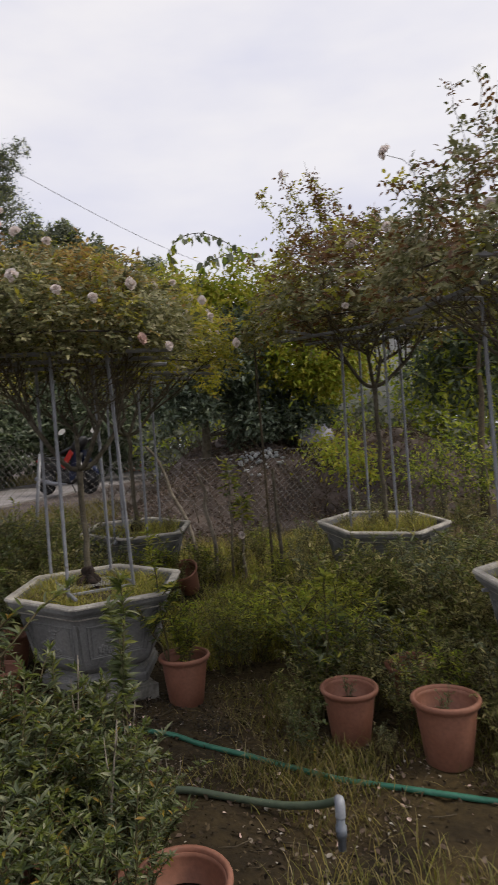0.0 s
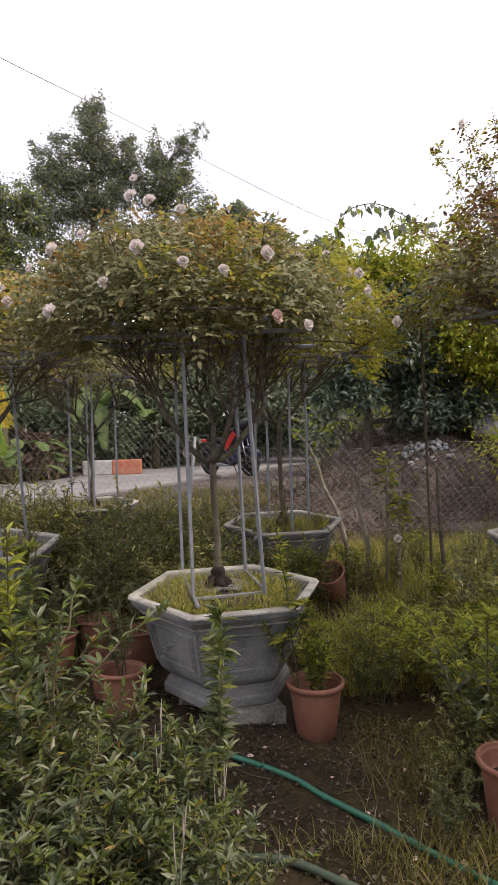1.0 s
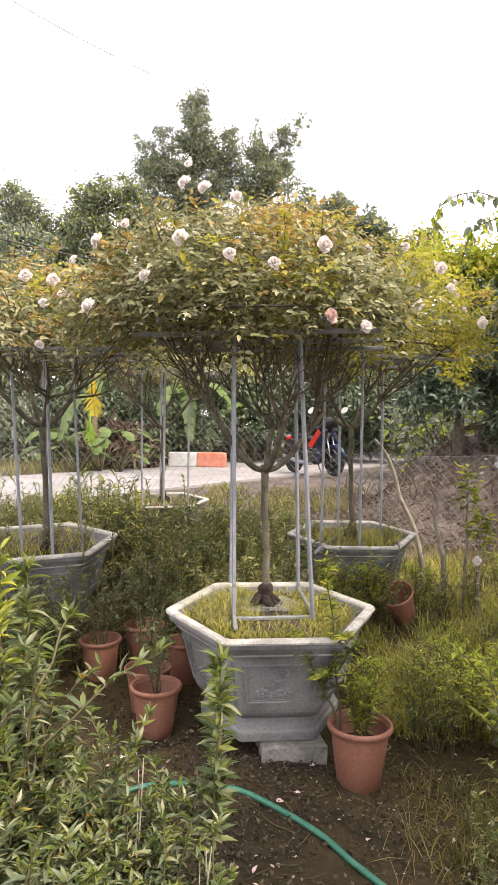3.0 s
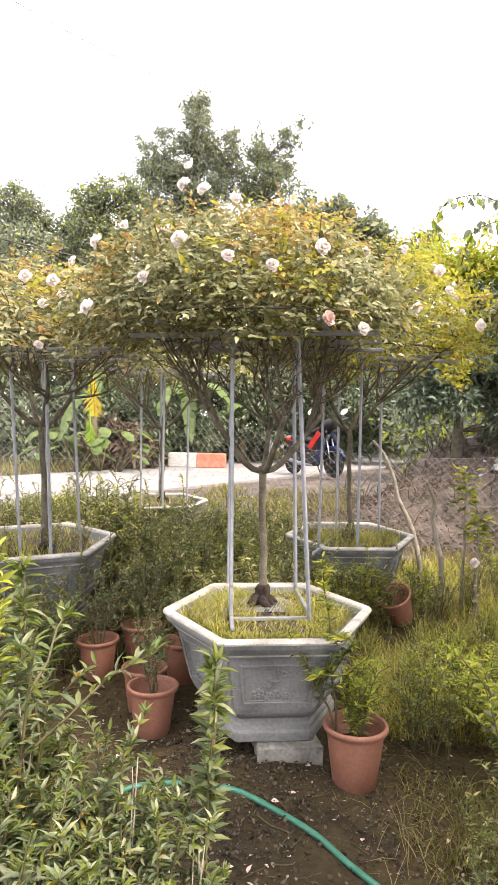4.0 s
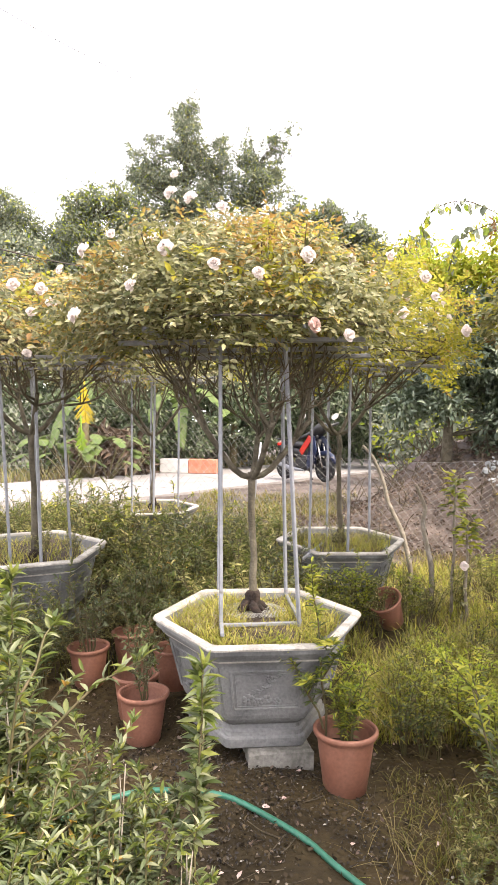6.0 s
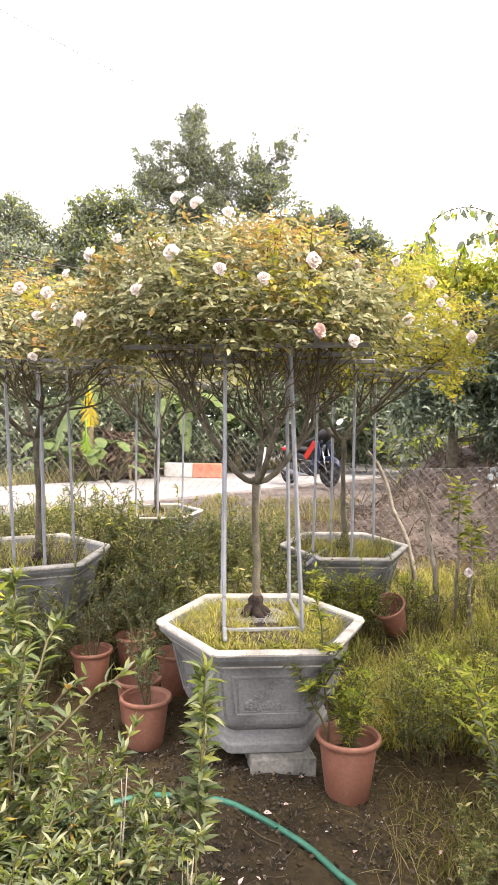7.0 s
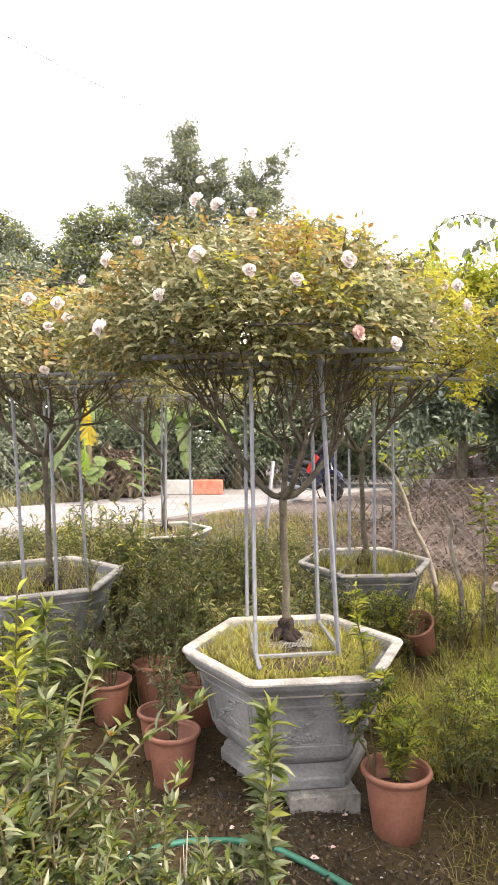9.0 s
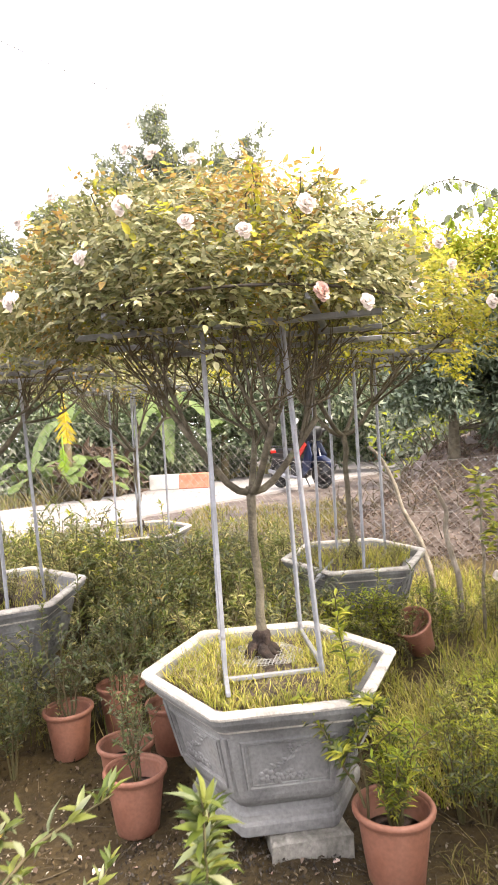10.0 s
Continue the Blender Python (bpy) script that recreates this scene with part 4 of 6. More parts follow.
# ---- shrubs and seedlings ----
def build_shrub(name, label, category, h, spread, stems, n_leaf, leaf_len, ratio, mats, shares, seed, group, bushy=0.5):
    """Upright stems with leaves set round them, thicker towards the tips, and side shoots."""
    r, q = random.Random(seed), np.random.default_rng(seed)
    t = thing(name, label, category, group=group)
    g = Geo()
    P, A = [], []
    for k in range(stems):
        a = 2 * math.pi * (k + r.uniform(-0.3, 0.3)) / max(stems, 1)
        hh = h * r.uniform(0.62, 1.0) if k else h
        tip = Vector((spread * math.cos(a) * r.uniform(0.4, 1), spread * math.sin(a) * r.uniform(0.4, 1), hh))
        if stems == 1:
            tip = Vector((r.uniform(-0.04, 0.04), r.uniform(-0.04, 0.04), h))
        sp = bent((tip.x * 0.08, tip.y * 0.08, -0.03), tip, 0.02, 6, 0.014, r)
        g.tube(sp, [0.0065 * (1 - 0.11 * i) for i in range(7)], 5, False)
        lines = [(sp, 1.0)]
        for j in range(int(2 + 5 * bushy)):
            b = sp[2 + j % 4]
            e = b + Vector((r.uniform(-1, 1) * 0.2, r.uniform(-1, 1) * 0.2, r.uniform(0.06, 0.24))) * (0.5 + h * 0.6)
            side = bent(b, e, 0.02, 3, 0.01, r)
            g.tube(side, [0.004, 0.003, 0.003, 0.0015], 4, False)
            lines.append((side, 0.55))
        for line, w in lines:
            m = int(n_leaf * w / stems)
            s = q.uniform(0.0, 1, m) ** 0.7 * (0.78 if w == 1.0 else 0.95) + (0.22 if w == 1.0 else 0.05)
            arr = np.array([list(p) for p in line])
            fi = s * (len(line) - 1)
            i0 = np.minimum(fi.astype(int), len(line) - 2)
            pp = arr[i0] + (arr[i0 + 1] - arr[i0]) * (fi - i0)[:, None]
            an = q.uniform(0, 2 * math.pi, m)
            d = np.stack([np.cos(an), np.sin(an), q.uniform(-0.1, 0.95, m) * (0.5 + s)], -1)
            P.append(pp)
            A.append(d)
    P, A = np.concatenate(P), np.concatenate(A)
    U = np.array((0, 0, 1.0)) + q.normal(0, 0.35, P.shape)
    L = leaf_len * q.uniform(0.6, 1.2, len(P))
    top = (P[:, 2] / h + q.normal(0, 0.18, len(P)))
    kind = np.zeros(len(P), int)
    if len(mats) > 1:
        kind[top > np.quantile(top, 1 - shares)] = 1
    if len(mats) > 2:
        kind[(kind == 0) & (q.uniform(0, 1, len(P)) < 0.5)] = 2
    if len(mats) > 3:
        kind[(q.uniform(0, 1, len(P)) < 0.055) & (top < 0.85)] = 3
    tagged(part("stem", g, M_STEM, t, "", True), kind="stuff")
    part("foliage", leaves("foliage", P, A, U, L, L * ratio, mats, kind, LANCE), None, t)
    return t


G_SEED, G_WEED = "leafy seedlings in the garden", "bushy weeds between the planters"
LAB_SEED, LAB_WEED, LAB_YEL = "young shrub with narrow glossy green leaves on thin stems", "bushy dark green weed with narrow leaves", "yellow-green bushy shrub with narrow leaves"
SEED = [build_shrub("seedling", LAB_SEED, "shrub", 0.8, 0.17, 6, 420, 0.045, 0.26, [L_SHRUB, L_YOUNG, L_SHRUB_G, L_OLD], 0.10, 11, G_SEED),
        build_shrub("seedling", LAB_SEED, "shrub", 0.75, 0.22, 6, 420, 0.043, 0.26, [L_SHRUB, L_YOUNG, L_SHRUB_G, L_OLD], 0.12, 12, G_SEED, 0.7),
        build_shrub("seedling", LAB_SEED, "shrub", 0.9, 0.05, 1, 170, 0.056, 0.27, [L_SHRUB, L_YOUNG, L_SHRUB_G], 0.2, 13, G_SEED, 0.2),
        build_shrub("seedling", LAB_SEED, "shrub", 0.7, 0.20, 6, 390, 0.042, 0.26, [L_SHRUB_G, L_YOUNG, L_SHRUB_G, L_OLD], 0.07, 14, G_SEED, 0.6)]
WEED = [build_shrub("weed_bush", LAB_WEED, "shrub", 0.95, 0.30, 8, 185, 0.078, 0.22, [L_WEED, L_SHRUB_G, L_DULL], 0.30, 21, G_WEED, 0.7),
        build_shrub("weed_bush", LAB_WEED, "shrub", 0.85, 0.36, 9, 195, 0.066, 0.25, [L_WEED, L_YOUNG, L_DULL], 0.16, 22, G_WEED, 0.8),
        build_shrub("weed_bush", LAB_WEED, "shrub", 1.0, 0.26, 7, 175, 0.082, 0.22, [L_DULL, L_YOUNG, L_WEED], 0.20, 23, G_WEED, 0.7)]
YEL = [build_shrub("weed_bush", LAB_YEL, "shrub", 0.6, 0.24, 6, 240, 0.046, 0.24, [L_YOUNG, L_SHRUB_Y], 0.6, 31, G_WEED, 0.6),
       build_shrub("weed_bush", LAB_YEL, "shrub", 0.7, 0.2, 6, 190, 0.064, 0.23, [L_SHRUB_Y, L_LIME, L_SHRUB], 0.25, 32, G_WEED, 0.5)]
BUSH = [build_shrub("weed_bush", "dark green leafy bush with lime young shoots", "shrub", 0.8, 0.26, 7, 250, 0.058, 0.29, [L_SHRUB_G, L_SHRUB_Y, L_SHRUB], 0.42, 41, G_WEED, 0.6),
        build_shrub("weed_bush", "dark green leafy bush with lime young shoots", "shrub", 0.7, 0.2, 6, 220, 0.05, 0.26, [L_SHRUB, L_SHRUB_Y, L_SHRUB_G], 0.45, 42, G_WEED, 0.5)]
TALL = [build_shrub("tall_weed", "tall thin weed with sparse narrow leaves", "weed", 1.1, 0.16, 3, 130, 0.062, 0.24, [L_DULL, L_YOUNG, L_WEED], 0.3, 43, G_WEED, 0.5),
        build_shrub("tall_weed", "tall thin weed with sparse narrow leaves", "weed", 1.0, 0.07, 2, 110, 0.055, 0.25, [L_WEED, L_SHRUB_Y, L_DULL], 0.3, 44, G_WEED, 0.3)]
SPRIG = build_shrub("seedling", "single tall shoot with fresh yellow-green leaves", "shrub", 0.9, 0.05, 1, 125, 0.06, 0.27, [L_SHRUB, L_SHRUB_Y], 0.5, 33, G_SEED, 0.15)
POTTED = build_shrub("potted_plant", "lime green plant with narrow leaves growing in a pot", "plant", 0.5, 0.17, 7, 190, 0.062, 0.2, [L_SHRUB_Y, L_LIME, L_YOUNG], 0.2, 34, G_SEED, 0.4)
THIN = build_shrub("potted_plant", "sparse grey-green cutting growing in a pot", "plant", 0.5, 0.16, 4, 95, 0.04, 0.3, [L_SHRUB_G, L_SHRUB, L_SHRUB], 0.3, 35, G_SEED, 0.6)
_used = set()
DISCS = [(x, y, 0.62 * s) for x, y, z, tn, s in PLANTERS] + [(x, y, 0.19) for x, y, *_ in POTS] + [(*at(4.78, 1.03)[:2], 0.24)]


def plant(model, x, y, h, lift=0.0, turn=None, wide=1.0):
    """Sets a shrub of that height on the ground; the first use is the model itself."""
    turn = rng.uniform(0, 360) if turn is None else turn
    m = pose(x, y, float(ground_z(x, y)) + lift - 0.005, 0, 0, turn)
    if model.name in _used:
        ob = copy_thing(model, m)
    else:
        _used.add(model.name)
        model.matrix_world = m
        ob = model
    top = max(v.co.z for v in ob.children[0].data.vertices)
    s = h / top
    ob.scale = (s * wide, s * wide, s)
    return ob


def scatter(models, n, f0, f1, r0, r1, h0, h1, gap, lift=0.0, clear=0.12):
    placed = []
    for _ in range(n * 30):
        if len(placed) >= n:
            break
        f, r = rng.uniform(f0, f1), rng.uniform(r0, r1)
        p = at(f, r)
        if any((p.x - x) ** 2 + (p.y - y) ** 2 < (d + clear) ** 2 for x, y, d in DISCS):
            continue
        if any((p.x - x) ** 2 + (p.y - y) ** 2 < gap ** 2 for x, y in placed):
            continue
        placed.append((p.x, p.y))
        plant(models[int(rng.integers(len(models)))], p.x, p.y, rng.uniform(h0, h1), lift)


# the mass of seedlings beside the path, and single ones in front of the first planter
for k, x, y, h in ((0, -2.07, 1.50, 1.14), (1, -2.25, 1.58, 0.95), (1, -1.95, 1.34, 0.95), (0, -2.35, 1.38, 1.05), (0, -1.86, 1.52, 0.78), (3, -1.75, 1.46, 0.68), (1, -1.62, 1.55, 0.64),
                   (0, -1.55, 1.40, 0.66), (3, -1.42, 1.50, 0.56), (1, -1.38, 1.32, 0.58), (3, -1.66, 1.30, 0.76), (0, -1.78, 1.64, 0.60), (1, -1.92, 1.66, 0.58), 
                   (0, -1.50, 1.78, 0.46), (3, -1.62, 1.74, 0.42), (2, -1.70, 1.953, 1.08), (0, -1.30, 1.15, 0.66), (3, -1.5, 1.12, 0.74), (1, -1.72, 1.08, 0.85), (2, -1.46, 1.60, 0.6),
                   (3, -1.28, 1.50, 0.46), (1, -2.5, 1.55, 0.9), (3, -1.85, 1.2, 0.8), (3, -1.55, 1.98, 0.30), (1, -1.45, 1.72, 0.6), (0, -1.38, 1.62, 0.6), (3, -1.52, 1.70, 0.70), (0, -1.62, 1.66, 0.72),
                   (1, -1.70, 1.60, 0.66), (0, -1.2, 1.38, 0.62), (1, -1.15, 1.25, 0.6), (0, -1.75, 1.78, 0.74), (3, -1.90, 1.76, 0.70), (1, -1.60, 1.84, 0.64), (3, -1.82, 1.68, 0.78), (0, -2.02, 1.70, 0.80), (1, -1.50, 1.86, 0.58), (3, -1.68, 1.72, 0.70), (0, -2.12, 1.80, 0.66)):
    plant(SEED[k], x, y, h)
for x, y, h, lean in ((-1.66, 1.83, 0.62, 0.10), (-1.52, 1.78, 0.55, -0.08), (-1.78, 1.74, 0.8, 0.06), (-1.95, 1.62, 0.9, -0.1), (-1.44, 1.52, 0.7, 0.09), (-1.58, 1.94, 0.34, 0.12)):
    z = float(ground_z(x, y))
    g = Geo().tube(bent((x, y, z - 0.03), (x + lean, y + lean * 0.6, z + h), 0.02, 5, 0.012, random), [0.0045, 0.004, 0.0035, 0.003, 0.0025, 0.0015], 5)
    for u, side in ((0.55, 1), (0.72, -1), (0.85, 1)):
        b = Vector((x + lean * u, y + lean * 0.6 * u, z + h * u))
        g.tube([b, b + Vector((0.035 * side, -0.02 * side, 0.05)), b + Vector((0.05 * side, -0.03 * side, 0.12))], [0.0025, 0.002, 0.001], 4)
    tagged(new("dead_stem", g.mesh("dead_stem", M_DRYWOOD)), "bare dry forked stem among the seedlings", "stem", group="bare stems among the seedlings")
plant(SPRIG, -2.25, 1.54, 1.31, wide=0.85)
plant(SEED[2], -2.31, 1.60, 1.25)
# plants in and beside the pots
for f, r, h, kind in ((3.5, 0.86, 0.55, BUSH[1]), (3.42, 1.02, 0.45, TALL[0]), (3.95, 1.1, 0.4, WEED[1]), (3.9, 0.86, 0.42, TALL[1])):
    p = at(f, r)
    plant(kind, p.x, p.y, h, wide=1.0)
tall_shoot = plant(SPRIG, -2.46, 3.19, 0.86, 0.2)
tall_shoot.matrix_world = pose(-2.46, 3.19, 0.19) @ Matrix.Rotation(radians(5), 4, Vector((0.806, -0.592, 0))) @ Matrix.Diagonal((1.05, 1.05, 0.96, 1))
low_shoot = plant(SPRIG, -2.46, 3.17, 0.5, 0.18, turn=0)
low_shoot.matrix_world = pose(-2.46, 3.17, 0.26) @ Matrix.Rotation(radians(27), 4, Vector((0.806, -0.592, 0))) @ Matrix.Diagonal((0.95, 0.95, 0.54, 1))
plant(POTTED, -2.385, 3.255, 0.44, 0.2)
plant(YEL[1], -2.37, 3.27, 0.36, 0.2, wide=1.1)
for k, x, y, h in ((3, -3.33, 2.66, 0.42), (3, -4.10, 2.66, 0.55), (3, -3.63, 2.78, 0.5), (1, -3.78, 3.10, 0.55), (3, -4.18, 3.0, 0.55), (3, -0.79, 3.2, 0.16), (3, -1.115, 3.73, 0.2), (3, -1.29, 3.21, 0.15)):
    plant(THIN if k == 3 else SEED[k], x, y, h, 0.2)
for k, x, y, h in ((0, -1.06, 3.40, 0.42), (2, -0.95, 3.46, 0.5), (1, -0.52, 3.34, 0.42), (0, -0.42, 3.18, 0.34), (1, -1.55, 3.38, 0.5), (2, -1.6, 3.15, 0.4), (0, -0.6, 3.55, 0.6), (1, -1.42, 3.5, 0.58),
                   (1, -0.48, 3.0, 0.2), (0, -1.05, 3.08, 0.2), (2, -0.25, 3.3, 0.55), (0, -1.3, 3.62, 0.66), (1, -0.85, 3.66, 0.62), (0, -0.05, 3.2, 0.5)):
    plant(WEED[k], x, y, h)
for k in range(9):
    s = -0.75 + 0.19 * k
    plant(WEED[k % 3], -1.62 + s * 0.858 + 0.06 * math.sin(3 * k), 5.08 + s * 0.5135 + 0.08 * math.cos(2 * k), 0.70 + 0.1 * math.sin(k * 2.3))
for x, y, h in ((-0.45, 3.66, 0.58), (-0.6, 3.82, 0.6), (-0.2, 3.42, 0.52), (-0.02, 3.4, 0.5), (-0.35, 3.5, 0.5)):
    plant(WEED[1], x, y, h)
for k in range(8):
    p = at(4.90 + 0.09 * math.sin(2.1 * k), 0.12 + 0.105 * k)
    plant((YEL[0], YEL[1], WEED[2])[k % 3], p.x, p.y, 0.52 + 0.06 * math.sin(k * 1.9))
# thick weeds behind the first planter, between the others
scatter(WEED + TALL[:1], 22, 4.4, 6.0, -1.75, 0.45, 0.62, 0.95, 0.26)
scatter(WEED, 14, 6.0, 7.0, -1.75, 0.45, 0.50, 0.78, 0.28)
scatter(WEED[:2] + SEED[:2], 7, 3.9, 4.6, -1.7, -0.7, 0.4, 0.75, 0.26)
scatter(WEED, 13, 5.8, 7.6, -4.4, -1.75, 0.6, 0.92, 0.28)
scatter(WEED[:1] + SEED[:2], 8, 3.3, 4.1, -2.3, -1.4, 0.4, 0.7, 0.25)
scatter(WEED, 16, 3.0, 3.75, 2.0, 3.4, 0.75, 1.0, 0.2, clear=0.02)
scatter(WEED, 22, 2.25, 3.6, 2.0, 2.9, 0.55, 0.9, 0.2)
scatter(BUSH + YEL[1:], 10, 2.9, 3.8, 1.35, 2.0, 0.4, 0.66, 0.2)
scatter(SEED[:2] + WEED[2:], 9, 4.6, 6.2, -1.3, 0.2, 0.75, 1.0, 0.3)
for f, r, h in ((4.3, -1.35, 0.5), (4.22, -1.15, 0.45), (4.5, -0.98, 0.62), (4.1, -1.55, 0.4), (4.65, -0.85, 0.6)):
    p = at(f, r)
    plant(WEED[0], p.x, p.y, h)
for i, dx, dy, h in ((1, 0.2, -0.2, 0.28), (1, -0.15, -0.3, 0.22), (1, 0.32, 0.1, 0.2), (2, 0.3, 0.0, 0.3), (2, 0.1, -0.28, 0.24), (2, 0.25, 0.25, 0.26), (4, 0.05, -0.25, 0.3), (4, 0.3, -0.1, 0.25), (4, -0.25, -0.2, 0.2)):
    px, py, pz, _, ps = PLANTERS[i]
    plant(WEED[1], px + dx, py + dy, h, pz + 0.53 * ps - float(ground_z(px + dx, py + dy)))
scatter(TALL, 16, 5.4, 7.2, -2.2, -0.1, 0.85, 1.12, 0.22)
scatter(TALL, 9, 7.0, 7.8, -3.8, -1.4, 0.7, 1.0, 0.25)
for f, r, h in ((4.98, 0.42, 0.66), (4.9, 0.6, 0.6), (4.95, 0.8, 0.7), (4.92, 1.0, 0.62), (5.0, 1.16, 0.68), (6.85, -1.72, 0.66), (6.75, -1.45, 0.58), (6.7, -1.2, 0.6), (6.75, -0.95, 0.66), (4.2, -1.55, 0.78), (4.35, -1.25, 0.82), (4.5, -0.98, 0.9)):
    p = at(f, r)
    plant(TALL[int(100 * f) % 2], p.x, p.y, h)
for f, r, h in ((5.0, 0.35, 0.66), (4.92, 0.9, 0.64), (5.02, 1.2, 0.62), (6.8, -1.6, 0.56), (6.72, -1.3, 0.54), (6.75, -1.05, 0.56)):
    p = at(f, r)
    plant((TALL[0], WEED[0])[int(100 * r) % 2], p.x, p.y, h)
for f, r, h, kind in ((6.0, -1.42, 1.12, WEED[0]), (6.15, -1.3, 1.02, WEED[2]), (5.9, -1.55, 0.98, WEED[1]), (6.5, -2.3, 1.0, TALL[0]), (6.4, -2.1, 0.92, TALL[1]), (6.6, -1.95, 1.02, TALL[0]), (6.5, -1.75, 0.9, TALL[1]), (6.3, -2.5, 0.95, TALL[0]),
                      (5.75, -0.35, 0.86, WEED[0]), (5.6, -0.05, 0.84, WEED[2]), (5.9, 0.15, 0.86, WEED[1])):
    p = at(f, r)
    plant(kind, p.x, p.y, h)
# weeds on the other side of the first planter
scatter(YEL[1:] + WEED[1:2] + BUSH[1:], 10, 3.9, 4.8, 1.1, 2.3, 0.28, 0.46, 0.28)
for f, r, h in ((3.45, 0.95, 0.5), (3.6, 1.2, 0.52), (3.85, 1.0, 0.5), (3.9, 1.35, 0.46), (3.3, 1.45, 0.6), (3.15, 1.6, 0.62), (3.5, 1.65, 0.55), (3.75, 1.75, 0.5), (2.95, 1.55, 0.66)):
    p = at(f, r)
    plant((YEL[1], BUSH[1], YEL[1], BUSH[0])[int(f * 20) % 4], p.x, p.y, h, wide=1.1)
scatter(TALL + WEED[2:], 14, 3.6, 4.6, 0.95, 2.1, 0.3, 0.48, 0.2)
scatter(WEED + YEL[:1], 9, 5.05, 5.75, 1.75, 3.3, 0.45, 0.68, 0.22, clear=0.0)
scatter(WEED, 10, 6.9, 7.7, -3.6, 0.5, 0.5, 0.75, 0.25)
for k, (f, r, h) in enumerate(((5.0, 0.66, 0.52), (5.02, 0.95, 0.55), (5.12, 1.25, 0.52), (5.3, 1.48, 0.45))):
    p = at(f, r)
    plant((YEL[1], WEED[1])[k % 2], p.x, p.y, h)
scatter(WEED + SEED[:2], 14, 7.0, 7.9, -4.2, -1.75, 0.5, 0.75, 0.26)
scatter(WEED, 8, 7.9, 8.2, -1.7, 0.5, 0.3, 0.5, 0.22)
scatter(BUSH + YEL[1:], 24, 1.9, 2.9, 1.1, 1.85, 0.36, 0.64, 0.15)
plant(BUSH[0], -1.52, 3.44, 0.9)
plant(BUSH[1], -1.66, 3.54, 0.66)
plant(SEED[1], -1.40, 2.92, 0.42)
scatter(WEED + SEED[2:3], 14, 3.0, 4.4, 1.9, 3.2, 0.42, 0.68, 0.28)
scatter(YEL + WEED[2:], 9, 4.4, 6.4, 1.6, 3.6, 0.30, 0.46, 0.35)
scatter(WEED, 18, 1.6, 3.2, 2.15, 4.0, 0.5, 0.85, 0.27)
scatter(WEED[:2] + SEED[:1], 9, 1.1, 2.4, 2.0, 2.6, 0.35, 0.6, 0.24)
scatter(WEED, 10, 5.0, 7.0, 3.4, 5.5, 0.5, 0.8, 0.35)


# ---- grass, straw and litter ----
def blades(name, label, n, sample, h0, h1, w, mats, shares, category="grass", droop=0.35, lift=0.0, height=None):
    q = np.random.default_rng(len(name) * 7 + n)
    x, y, keep = sample(q, n)
    ok = keep.copy()
    for dx, dy, d in DISCS:
        if height is None:
            ok &= (x - dx) ** 2 + (y - dy) ** 2 > (d * 0.72) ** 2
    x, y = x[ok], y[ok]
    m = len(x)
    z = ground_z(x, y) - 0.01 if height is None else np.full(m, height)
    an = q.uniform(0, 2 * math.pi, m)
    A = np.stack([np.cos(an) * droop, np.sin(an) * droop, np.ones(m)], -1) + q.normal(0, 0.22, (m, 3))
    U = np.stack([-np.cos(an), -np.sin(an), np.full(m, 0.3)], -1)
    L = q.uniform(h0, h1, m) * (0.7 + 0.3 * np.sin(3 * x) * np.sin(2.6 * y))
    kind = (q.uniform(0, 1, m) < shares).astype(int)
    ob = new(name, leaves(name, np.stack([x, y, z], -1), A, U, L, w * q.uniform(0.7, 1.3, m), mats, kind, BLADE))
    return tagged(ob, label, category, kind="stuff")


def patch(f0, f1, r0, r1, clump=0.0, edge=-9.0):
    def sample(q, n):
        f, r = q.uniform(f0, f1, n), q.uniform(r0, r1, n)
        x, y = -0.153 - 0.806 * f + 0.592 * r, 1.021 + 0.592 * f + 0.806 * r
        k = np.sin(4.3 * x + 1.1) * np.sin(5.1 * y) + 0.5 * np.sin(9 * x) * np.sin(8 * y + 2)
        return x, y, (k + q.normal(0, 0.25, n) > clump) & (r > edge * f)
    return sample


GR, GRD = [L_GRASS, L_STRAW], [L_GRASS_D, L_STRAW]
blades("tall_grass", "tall yellow-green grass growing thickly beside the planter", 12000, patch(3.6, 4.9, 0.6, 3.4, -0.2), 0.14, 0.44, 0.005, GR, 0.3, droop=0.6)
blades("meadow_grass", "short yellow-green grass running up to the fence", 17000, patch(4.9, 7.0, 0.7, 4.2, -0.7), 0.07, 0.22, 0.0075, GR, 0.3)
blades("grass", "low green grass scattered on the damp soil", 8000, patch(1.7, 3.7, 0.55, 2.6, -0.1, 0.30), 0.05, 0.17, 0.005, GRD, 0.25)
blades("weed_grass", "rough grass between the shrubs and planters", 6000, patch(4.2, 7.7, -3.6, 0.8, -0.3), 0.12, 0.34, 0.006, GRD, 0.15)
blades("straw", "dry bent straws lying on the soil", 300, patch(2.2, 3.7, 0.3, 1.3, -0.2), 0.1, 0.35, 0.0028, GR, 0.8, droop=2.0)
blades("soil_grass", "thin yellow-green grass and straw sprouting from the soil", 2000, patch(2.3, 3.3, 0.65, 1.6, -0.1, 0.22), 0.03, 0.16, 0.0036, GRD, 0.3, droop=0.9)
blades("path_straw", "long dry straws lying over the trodden earth", 260, patch(0.0, 2.2, 0.5, 3.2, -0.4), 0.15, 0.4, 0.003, GR, 0.85, droop=1.4)
blades("path_grass", "thin grass tufts along the trodden earth", 24000, patch(-0.5, 2.2, 0.1, 3.6, 0.0), 0.03, 0.19, 0.0042, GRD, 0.3, droop=0.6)
